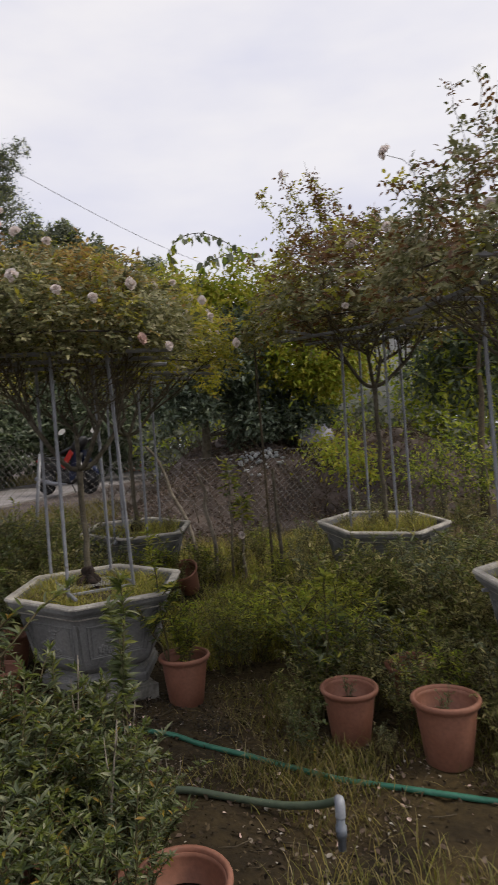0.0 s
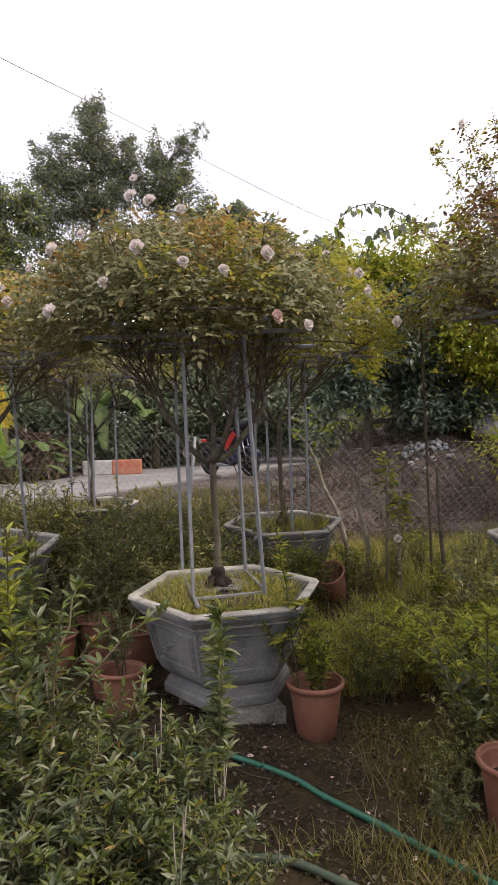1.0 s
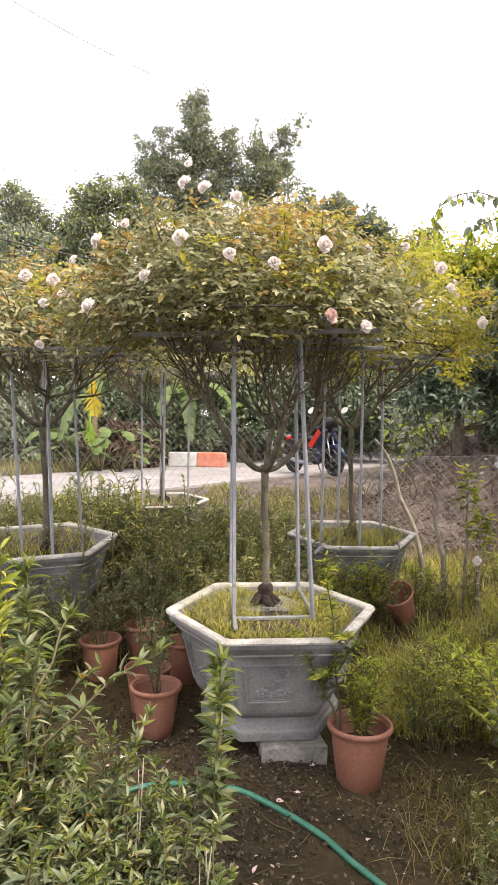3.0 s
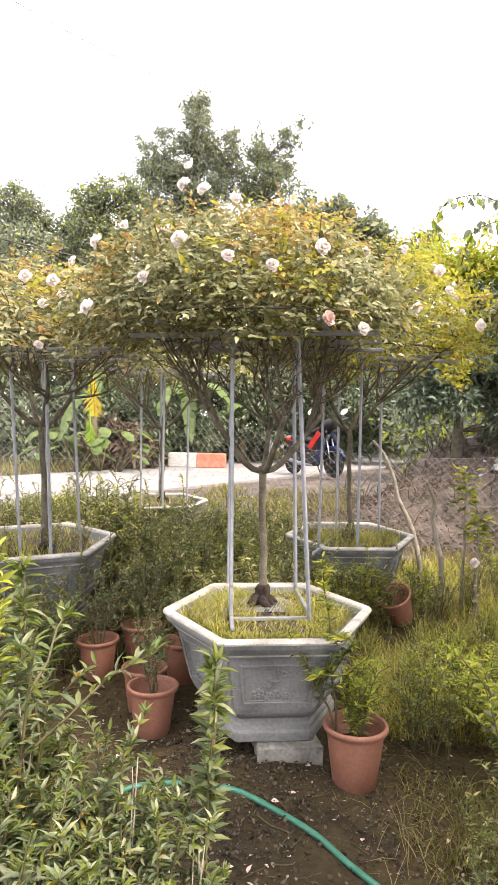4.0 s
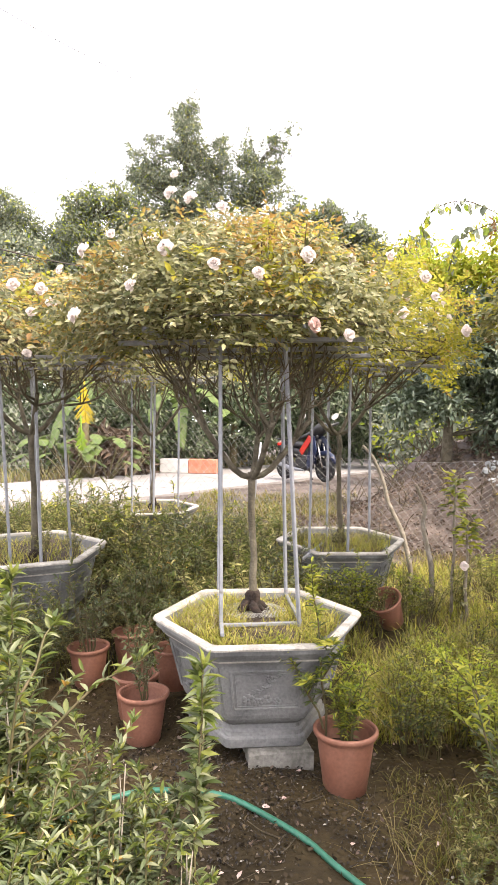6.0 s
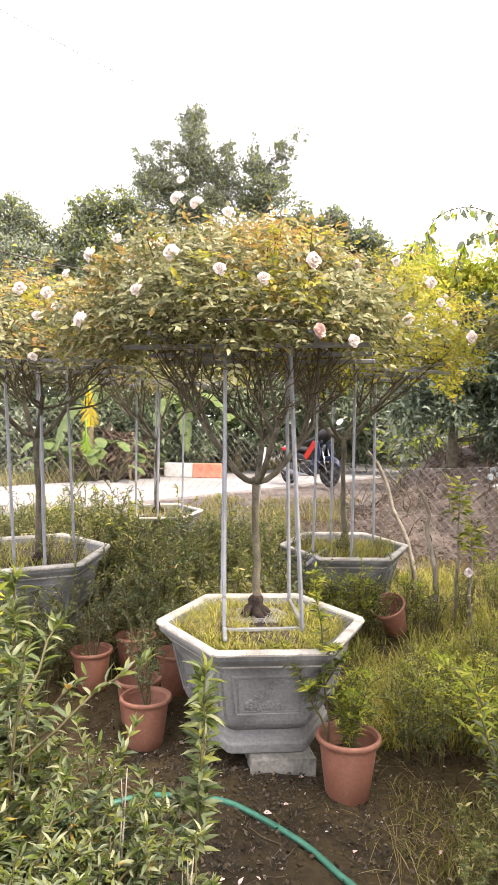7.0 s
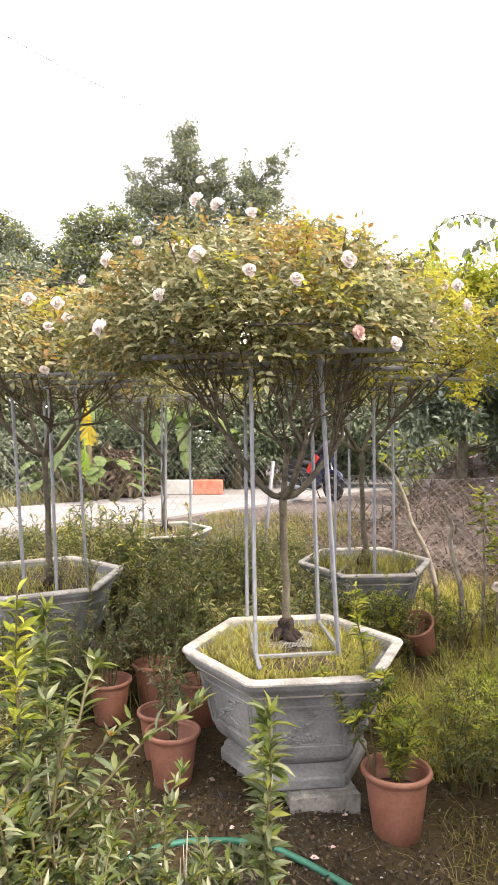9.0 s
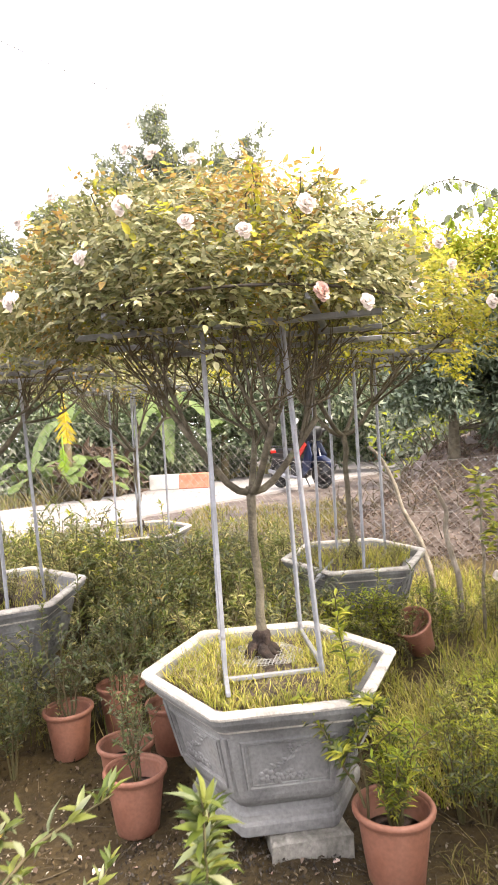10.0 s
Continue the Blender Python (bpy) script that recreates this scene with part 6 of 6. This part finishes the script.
clumped_tree("thicket", "row of shady trees at the far side of the road", "thicket", G(22.5, -3.5), [(*at(22.5 + 0.5 * math.sin(k * 2.3), -11.5 + 1.0 * k)[:2], 4.1 + 0.5 * math.sin(k * 1.7), 1.3) for k in range(19)], 1300, 0.2, [L_DARK, L_TREE], 0.35, 0.1, 29)
VINE = [L_DARK, L_VINE]
clumped_tree("thicket", "dark thicket behind the banana plants", "thicket", G(16.8, -3.0), mass((17.2, -3.4, 1.9), (0.6, 2.2, 1.3), 16, 0.7, 20), 1300, 0.16, [L_DARK], 0.0, 0.08, 23)
clumped_tree("thicket", "shrubby undergrowth below the far trees", "thicket", G(19.4, -2.5), [(*at(19.2 + 0.5 * math.sin(k * 2.3), -9.5 + 0.95 * k)[:2], 2.6 + 0.7 * math.sin(k * 1.7), 1.1) for k in range(18)], 1300, 0.19, [L_DARK, L_TREE], 0.3, 0.1, 24)
clumped_tree("vine_covered_tree", "tree on the bank smothered in dark hanging climbers", "tree", G(9.1, 2.75), mass((9.1, 3.1, 2.8), (0.6, 1.25, 0.85), 34, 0.36, 11) + mass((8.9, 2.35, 2.2), (0.35, 0.45, 0.55), 7, 0.28, 12) + mass((8.9, 3.9, 1.8), (0.4, 0.8, 0.45), 12, 0.34, 26) + mass((9.4, 4.4, 2.1), (0.3, 0.8, 0.5), 12, 0.40, 28), 1900, 0.11, VINE, 0.72, 0.09, 9)
clumped_tree("climber", "yellow-green climber growing over the tree tops", "climber", G(9.3, 3.4), mass((8.9, 3.3, 4.0), (0.5, 1.35, 0.36), 26, 0.30, 13) + mass((8.75, 4.45, 3.0), (0.5, 0.85, 0.85), 26, 0.37, 27) + mass((9.0, 2.6, 3.85), (0.4, 0.8, 0.3), 14, 0.28, 30) + mass((8.3, 4.75, 2.7), (0.3, 0.6, 0.55), 22, 0.25, 34), 1300, 0.10, [L_LIME, L_YELLOW], 0.45, 0.05, 10, loose=True)
clumped_tree("climber", "yellow-green leafy shrub on the bank", "climber", G(9.3, 5.0), mass((9.2, 5.2, 2.75), (0.5, 0.75, 0.7), 18, 0.38, 14), 620, 0.105, [L_YELLOW, L_LIME], 0.4, 0.05, 11, loose=True)
clumped_tree("shade_tree", "dark green shade tree with a curved low limb", "tree", (-1.82, 9.39, 0.5), mass((7.0, 6.25, 2.8), (1.2, 1.1, 0.7), 20, 0.45, 15), 1000, 0.14, [L_DARK, L_LIME], 0.25, 0.07, 12, top=(-1.75, 9.4, 3.2), limb_mat=M_TWIG)
clumped_tree("shade_tree", "leafy green tree behind the tall rose", "tree", G(10.0, 8.2), mass((10.0, 8.6, 2.5), (1.0, 1.5, 0.8), 22, 0.65, 16), 700, 0.13, [L_TREE, L_LIME], 0.65, 0.09, 13, limb_mat=M_TWIG)
clumped_tree("hedge_bush", "bright green leafy bush beside the bank", "bush", (-1.98, 7.85, 0.25), [(-2.3, 7.75, 1.12, 0.3), (-1.95, 7.85, 1.25, 0.32), (-1.65, 7.95, 1.16, 0.32), (-1.35, 8.0, 1.1, 0.3), (-2.05, 7.9, 0.95, 0.3), (-1.5, 7.9, 0.9, 0.28)], 2200, 0.06, [L_LIME, L_SHRUB], 0.4, 0.03, 14, loose=True)
clumped_tree("hedge_bush", "dull green bush at the foot of the bank", "bush", (-3.4, 8.4, 0.4), [(-3.4, 8.3, 1.1, 0.3), (-3.2, 8.4, 1.2, 0.28), (-3.75, 8.6, 1.28, 0.3), (-4.0, 8.9, 1.45, 0.3), (-3.5, 8.8, 1.4, 0.32), (-3.1, 8.5, 1.0, 0.26)], 2200, 0.07, [L_LIME, L_YELLOW], 0.4, 0.03, 15, loose=True)
clumped_tree("broad_tree", "leafy tree far behind the standard roses", "tree", G(17, 12.5), mass((17, 12.5, 3.6), (2.0, 4.5, 2.6), 30, 1.1, 17), 260, 0.24, TR, 0.15, 0.25, 16)
clumped_tree("thicket", "green thicket in front of the house", "thicket", (-4.6, 12.6, 0.5), [(-5.6 + 0.75 * k, 12.3 + 0.3 * (k % 3), 1.2 + 0.3 * (k % 2), 0.7) for k in range(6)], 800, 0.17, [L_TREE, L_LIME], 0.5, 0.08, 22)
clumped_tree("thicket", "row of leafy scrub behind the bank", "thicket", (-5.0, 14.6, 0.5), [(-9.5 + 0.85 * k, 12.6 + 0.42 * k, 1.6 + 0.7 * math.sin(k * 1.9), 1.15) for k in range(14)], 900, 0.19, [L_TREE, L_LIME], 0.25, 0.08, 25)
clumped_tree("broad_tree", "tree beyond the house", "tree", G(24, 8.0), mass((24, 8.0, 3.4), (2.0, 3.8, 2.8), 24, 1.1, 18), 240, 0.26, TR, 0.1, 0.25, 17)


def climber_shoot(pts, seed, hang):
    q = np.random.default_rng(seed)
    path = smooth_path(pts, 6)
    t = thing("climber_shoot", "arching climber shoot hung with heart-shaped leaves", "climber", path[0], group="arching climber shoots")
    loc = [p - path[0] for p in path]
    part("stem", Geo().tube(loc, [0.007] * (len(loc) - 1) + [0.003], 5), M_STEM, t, "", True)
    arr = np.array([list(p) for p in loc])
    idx = np.repeat(np.arange(len(arr)), hang)
    P = arr[idx] + q.normal(0, 0.035, (len(idx), 3))
    A = np.array((0, 0, -1.0)) + q.normal(0, 0.45, P.shape)
    L = q.uniform(0.08, 0.17, len(P))
    part("foliage", leaves("foliage", P, A, q.normal(0, 1, P.shape), L, L * 0.65, [L_TREE, L_LIME], (q.uniform(0, 1, len(P)) < 0.4).astype(int), OVATE), None, t)


climber_shoot([(-6.05, 8.5, 3.7), (-6.1, 8.43, 4.27), (-6.16, 8.38, 4.59), (-6.03, 8.48, 4.83), (-5.73, 8.71, 4.9), (-5.43, 8.92, 4.73), (-5.25, 9.05, 4.55)], 1, 2)
climber_shoot([(-5.5, 8.1, 3.8), (-5.39, 8.16, 4.19), (-5.19, 8.29, 4.31), (-4.92, 8.46, 4.38), (-4.72, 8.57, 4.29)], 2, 2)


# ---- bananas and broad-leaved plants by the road ----
def paddle(g, base, tip, width, sag, fold=0.18, n=11):
    """A long broad leaf, torn into strips on both sides of its midrib."""
    r = random.Random(int(abs(tip[0]) * 1000 + abs(tip[2]) * 77))
    base, tip = Vector(base), Vector(tip)
    d = tip - base
    side = d.cross(Vector((0, 0, 1))).normalized() if abs(d.normalized().z) < 0.95 else Vector((1, 0.3, 0)).normalized()
    mid = [base.lerp(tip, i / n) + Vector((0, 0, sag * math.sin(math.pi * i / n))) for i in range(n + 1)]
    wide = [width * (math.sin(math.pi * min(i / n * 0.9 + 0.06, 1.0)) ** 0.6) for i in range(n + 1)]
    for s in (-1, 1):
        for i in range(n):
            drop = fold * r.uniform(0.5, 2.6)
            lean = d * r.uniform(-0.01, 0.05)
            row = []
            for j in (i, i + 1):
                w = wide[j] * r.uniform(0.85, 1.08)
                row += [mid[j], mid[j] + side * s * w * 0.5 - Vector((0, 0, w * drop * 0.15)) + lean * 0.5, mid[j] + side * s * w * (0.96 if j > i else 1.0) - Vector((0, 0, w * drop)) + lean]
            g.add(row, [(0, 1, 4, 3), (1, 2, 5, 4)] if s > 0 else [(3, 4, 1, 0), (4, 5, 2, 1)])


def banana(f, r, h, spec, label):
    x, y, z = G(f, r)
    t = thing("banana_plant", label, "banana plant", (x, y, z), group="banana plants beyond the road")
    part("stem", Geo().tube([(0, 0, -0.1), (0.02, 0, h * 0.5), (0, 0.03, h)], [0.13, 0.11, 0.07], 10), M_STEM, t, "", True)
    for az, reach, up, width, sag, yellow in spec:
        a = math.radians(az)
        g = Geo()
        paddle(g, (0.05 * math.cos(a), 0.05 * math.sin(a), h - 0.05), (reach * math.cos(a), reach * math.sin(a), h + up), width, sag)
        part("leaf", g, L_BANANA_Y if yellow else L_BANANA, t, "withered yellow leaf" if yellow else "", True)


banana(14.6, -3.75, 1.75, [(60, 1.6, 0.7, 0.24, 0.3, False), (150, 1.5, 0.9, 0.24, 0.3, False), (240, 1.4, 0.8, 0.24, 0.3, False), (-70, 0.9, -1.0, 0.2, 0.4, False)], "banana plant with a yellow withered leaf hanging down")
def hanging_leaf(f, r, z0, z1, width, mat, label):
    """A leaf hanging straight down beside its stem."""
    a, b = at(f, r, z0), at(f, r + 0.05, z1)
    t = thing("banana_leaf", label, "leaf", a, group="withered banana leaves")
    o = Vector((0, 0, 0))
    mid = b - a
    part("midrib", Geo().tube([o + Vector((0, 0, 0.25)), mid * 0.5, mid], [0.02, 0.014, 0.006], 6), mat, t, "", True)
    side = Vector((0.592, 0.806, 0))
    q = random.Random(int(z0 * 100))
    n = 15
    for s in (-1, 1):
        g = Geo()
        for i in range(n):
            u0, u1 = i / n, (i + 1) / n
            w = width * math.sin(math.pi * (0.12 + 0.8 * u0)) * q.uniform(0.6, 1.15)
            tip = side * s * w + Vector((0, 0, -q.uniform(0.5, 1.4) * w)) + at(q.uniform(-0.06, 0.06), 0) - at(0, 0)
            p0, p1 = mid * u0, mid * u1
            g.add([p0, p1, p1 + tip * 0.6, p0 + tip * 0.55, p0.lerp(p1, 0.6) + tip], [(0, 1, 2, 3), (3, 2, 4)])
        part("blade", g, mat, t, "", True)


hanging_leaf(14.0, -3.60, 2.62, 1.84, 0.21, L_BANANA_Y, "withered yellow banana leaf hanging torn from its stem")
hanging_leaf(13.6, -3.56, 1.74, 1.2, 0.15, L_FRESH, "lime green banana leaf hanging below the yellow one")
banana(16.9, -1.9, 1.9, [(-60, 1.3, -0.6, 0.24, 0.5, False), (20, 1.5, -0.4, 0.24, 0.5, False), (110, 1.4, 0.8, 0.26, 0.3, False), (200, 1.4, 0.9, 0.26, 0.3, False), (-20, 0.6, -1.2, 0.2, 0.4, False)], "banana plant with drooping green leaves")
banana(18.6, -0.5, 1.4, [(-50, 1.2, 0.1, 0.24, 0.3, False), (40, 1.1, -0.2, 0.22, 0.4, False), (130, 1.2, 0.8, 0.24, 0.2, False), (-100, 1.0, -0.6, 0.2, 0.4, False)], "low banana plant with fresh green leaves")


def taro(f, r, seed):
    q = random.Random(seed)
    x, y, z = G(f, r)
    t = thing("taro_plant", "clump of large pale green heart-shaped leaves", "taro plant", (x, y, z), group="broad-leaved plants by the road")
    for k in range(7):
        a = q.uniform(0, 6.28)
        tip = Vector((0.5 * math.cos(a), 0.5 * math.sin(a), q.uniform(0.4, 1.0)))
        part("stalk", Geo().tube(bent((0, 0, -0.05), tip, 0.05, 3, 0.02, q), [0.025, 0.02, 0.016, 0.012], 6), M_STEM, t, "", True)
        g = Geo()
        paddle(g, tip - Vector((0.12 * math.cos(a), 0.12 * math.sin(a), -0.04)), tip + Vector((0.30 * math.cos(a), 0.30 * math.sin(a), -0.16)), 0.14, 0.05, 0.1, 7)
        part("leaf", g, L_BANANA, t, "", True)


for f, r, s in ((14.2, -3.1, 1), (14.4, -3.5, 2), (15.0, -2.8, 3), (14.6, -4.6, 4), (14.0, -3.9, 7), (14.9, -4.1, 8)):
    taro(f, r, s)


def build_heap():
    q = np.random.default_rng(9)
    n = 2600
    d = unit(q.normal(0, 1, (n, 3)))
    c = at(15.9, -3.4, 0.95)
    P = np.array(c) + d * np.array((0.9, 0.9, 0.75)) * q.uniform(0.6, 1, n)[:, None]
    A = q.normal(0, 1, (n, 3)) + np.array((0, 0, -0.8))
    L = q.uniform(0.2, 0.55, n)
    tagged(new("withered_leaf_heap", leaves("withered_leaf_heap", P, A, d, L, L * 0.2, [L_DRY])), "heap of withered brown banana leaves beyond the road", "leaf heap", kind="stuff")


build_heap()


# ---- kerb blocks on the road ----
def kerb_block(f, r, turn, label):
    p = at(f, r, 0.615)
    t = thing("kerb_block", label, "kerb block", p, turn, group="painted blocks along the road")
    part("white_half", Geo().box((-0.36, 0, 0.18), (0.72, 0.3, 0.36), None, 0.02), M_WHITE, t, "white painted half")
    part("red_half", Geo().box((0.362, 0, 0.18), (0.72, 0.302, 0.362), None, 0.02), M_ORANGE, t, "orange-red painted half")


kerb_block(16.4, -1.55, 50, "low concrete block painted white and orange-red")
kerb_block(26.5, 4.95, 50, "painted concrete block further along the road")


# ---- motorbike ----
def build_bike():
    p = at(14.4, 1.2, 0.617)
    t = thing("motorbike", "dark blue and red small motorbike parked on the road", "motorbike", p, 4)

    def steer(x, y, z):
        """The handlebars stand turned to one side."""
        a = math.radians(-38)
        return (0.42 + (x - 0.42) * math.cos(a) - y * math.sin(a), (x - 0.42) * math.sin(a) + y * math.cos(a), z + 0.4 * y)
    for x in (-0.62, 0.62):
        w = part("wheel", Geo().tube([(x + 0.255 * math.cos(a), 0, 0.285 + 0.255 * math.sin(a)) for a in [2 * math.pi * i / 26 for i in range(27)]], 0.034, 8, False), M_RUBBER, t, "black tyre", True)
        g = Geo().tube([(x + 0.215 * math.cos(a), 0, 0.285 + 0.215 * math.sin(a)) for a in [2 * math.pi * i / 26 for i in range(27)]], 0.014, 6, False)
        for k in range(14):
            a = 2 * math.pi * k / 14
            g.tube([(x, 0, 0.285), (x + 0.21 * math.cos(a), 0, 0.285 + 0.21 * math.sin(a))], 0.012, 5)
        g.tube([(x, -0.012, 0.285), (x, 0.012, 0.285)], 0.2, 18)
        g.tube([(x, -0.06, 0.285), (x, 0.06, 0.285)], 0.045, 10)
        part("rim", g, M_BLACK, w, "dark spoked rim with a brake disc", True)
    part("seat", Geo().rings([[(x, y * s, z + h) for x, y, z in ((-0.62, -0.1, 0.78), (-0.62, 0.1, 0.78), (-0.2, 0.12, 0.77), (0.05, 0.09, 0.73), (0.05, -0.09, 0.73), (-0.2, -0.12, 0.77))] for s, h in ((0.85, -0.05), (1.0, -0.01), (0.9, 0.035))]), M_BLACK, t, "long black seat", True)
    part("rear_body", Geo().rings([[(x, y * s, z + h) for x, y, z in ((-0.75, -0.08, 0.72), (-0.75, 0.08, 0.72), (-0.1, 0.11, 0.66), (0.0, 0.09, 0.55), (0.0, -0.09, 0.55), (-0.1, -0.11, 0.66))] for s, h in ((0.6, -0.14), (1.0, -0.07), (0.95, 0.0))]), M_BLACK, t, "", True)
    part("engine", Geo().box((0.0, 0, 0.36), (0.46, 0.24, 0.30), None, 0.06), M_BLACK, t)
    part("spine", Geo().tube([(-0.05, 0, 0.58), (0.18, 0, 0.5), (0.36, 0, 0.66), (0.44, 0, 0.86)], [0.07, 0.06, 0.06, 0.05], 8), M_BLACK, t, "", True)
    for s in (-1, 1):
        g = Geo().rings([[(0.28, s * (0.05 + o), 0.95), (0.44, s * (0.14 + o), 0.92), (0.56, s * (0.19 + o), 0.66), (0.50, s * (0.2 + o), 0.40), (0.26, s * (0.16 + o), 0.24), (0.14, s * (0.07 + o), 0.42)] for o in (0.0, 0.025)])
        part("leg_shield", g, M_BLUE, t, "dark blue leg shield")
        part("side_flash", Geo().box((0.20, s * 0.17, 0.74), (0.44, 0.02, 0.14), pose(0, 0, 0, 0, -48, 0), 0.008), M_RED, t, "red side panel")
        part("fork_leg", Geo().tube([(0.46, s * 0.08, 0.78), (0.62, s * 0.08, 0.285)], 0.02, 8), M_CHROME, t, "", True)
        part("handlebar", Geo().tube([steer(0.42, 0, 1.0), steer(0.38, s * 0.2, 1.05), steer(0.30, s * 0.42, 1.03)], [0.045, 0.04, 0.032], 8), M_BLACK, t, "", True)
        m = part("mirror", Geo().tube([steer(0.36, s * 0.26, 1.04), steer(0.33, s * 0.32, 1.28 - 0.13 * s)], 0.008, 6), M_BLACK, t, "", True)
        part("mirror_glass", Geo().rings([[steer(0.33 + o, s * 0.34 + 0.075 * math.cos(a), 1.33 - 0.13 * s + 0.06 * math.sin(a)) for a in [2 * math.pi * i / 14 for i in range(14)]] for o in (-0.012, 0.012)]), M_WHITE, m, "pale round mirror")
        part("turn_signal", Geo().rings([circle(rr, zz, 10, (0.5, s * 0.13)) for rr, zz in ((0.01, 0.88), (0.03, 0.9), (0.03, 0.93), (0.01, 0.95))]), M_BLACK, t)
    part("headlamp_cowl", Geo().rings([[steer(0.34 + o, w * math.cos(a), 1.0 + 0.11 * math.sin(a) * w / 0.15 + 0.5 * o) for a in [2 * math.pi * i / 14 for i in range(14)]] for o, w in ((0.0, 0.14), (0.08, 0.19), (0.18, 0.15), (0.22, 0.08))]), M_BLACK, t, "", True)
    part("front_mudguard", Geo().tube([(0.62 + 0.31 * math.cos(a), 0, 0.285 + 0.31 * math.sin(a)) for a in [math.radians(d) for d in (20, 50, 80, 110, 140)]], [0.03, 0.055, 0.06, 0.055, 0.03], 8), M_BLUE, t, "dark blue front mudguard", True)
    part("rear_mudguard", Geo().tube([(-0.62 + 0.31 * math.cos(a), 0, 0.285 + 0.31 * math.sin(a)) for a in [math.radians(d) for d in (40, 80, 120, 160)]], [0.04, 0.055, 0.055, 0.03], 8), M_BLACK, t, "", True)
    part("exhaust", Geo().tube([(0.1, -0.13, 0.22), (-0.3, -0.15, 0.25), (-0.8, -0.15, 0.36)], [0.02, 0.045, 0.04], 10), M_STEEL, t, "", True)
    part("tail_lamp", Geo().box((-0.80, 0, 0.74), (0.07, 0.16, 0.08), None, 0.02), M_RED, t, "red tail lamp")
    part("rack", Geo().tube([(-0.6, -0.09, 0.84), (-0.85, -0.08, 0.86), (-0.85, 0.08, 0.86), (-0.6, 0.09, 0.84)], 0.01, 6), M_BLACK, t, "", True)
    t.scale = (1.0, 1.08, 1.06)
    part("kickstand", Geo().tube([(0.0, 0.1, 0.26), (0.02, 0.22, 0.005)], 0.012, 6), M_BLACK, t, "", True)


build_bike()


# ---- house, sheet and cables in the distance ----
def build_house():
    t = thing("house", "white-walled house with dark window bars behind the trees", "house", (-5.55, 15.9, 0.5), 24)
    part("wall", Geo().box((0, 0, 2.1), (2.2, 3.0, 4.2), None, 0.02), M_WHITE, t)
    part("roof", Geo().rings([[(-1.3, -1.8, 4.2), (1.3, -1.8, 4.2), (1.3, 1.8, 4.2), (-1.3, 1.8, 4.2)], [(-1.3, -0.05, 4.8), (1.3, -0.05, 4.8), (1.3, 0.05, 4.8), (-1.3, 0.05, 4.8)]]), M_ROOF, t, "grey sheet roof")
    for x in (-0.55, 0.55):
        w = part("window", Geo().box((x, -1.51, 3.0), (0.8, 0.06, 1.2)), M_WHITE, t, "white shuttered window")
        for dx in (-0.4, -0.13, 0.13, 0.4):
            part("window_bar", Geo().box((x + dx, -1.56, 3.0), (0.05, 0.05, 1.3)), M_BLACK, w)
        for dz in (-0.62, 0.62):
            part("window_bar", Geo().box((x, -1.565, 3.0 + dz), (0.85, 0.05, 0.05)), M_BLACK, w)


build_house()


def build_sheet():
    r = random.Random(3)
    x, y = -4.43, 9.67
    gz = float(ground_z(x, y))
    h = 1.74 - gz
    t = thing("covered_pile", "pile of earth covered with a crumpled pale violet plastic sheet", "covered pile", (x, y, gz), 25)
    def dome(k, grow, jit):
        return [[(grow * rad * math.cos(a) * (1 + r.uniform(-jit, jit)), grow * rad * 0.7 * math.sin(a), z + r.uniform(-jit, jit) * 0.3) for a in [2 * math.pi * i / 16 for i in range(16)]] for rad, z in k]
    part("mound", Geo().rings(dome([(0.34, -0.1), (0.26, h * 0.4), (0.18, h * 0.8), (0.06, h * 0.93)], 1.0, 0.03)), M_EARTH, t, "", True)
    part("sheet", Geo().rings(dome([(0.24, h * 0.5), (0.25, h * 0.62), (0.22, h * 0.78), (0.16, h * 0.93), (0.08, h), (0.02, h)], 1.0, 0.25)), M_TARP, t, "crumpled pale violet plastic sheet", True)


build_sheet()


def cable(label, pts, r, mat=M_WIRE):
    tagged(new("overhead_cable", Geo().tube(smooth_path(pts, 10), r, 5).mesh("overhead_cable", mat)), label, "cable", group="overhead cables")


cable("thin grey overhead cable crossing the sky", [(-11.5, -3.0, 10.6), (-13.73, 4.55, 10.07), (-15.0, 10.89, 10.05), (-15.4, 19.81, 9.3), (-15.3, 30, 9.0)], 0.0095)
cable("dark slack cable among the trees by the road", [(-8.3, 1.0, 4.05), (-8.9, 3.28, 4.01), (-9.38, 4.95, 4.08), (-9.9, 7.5, 4.3)], 0.010, M_IRON)
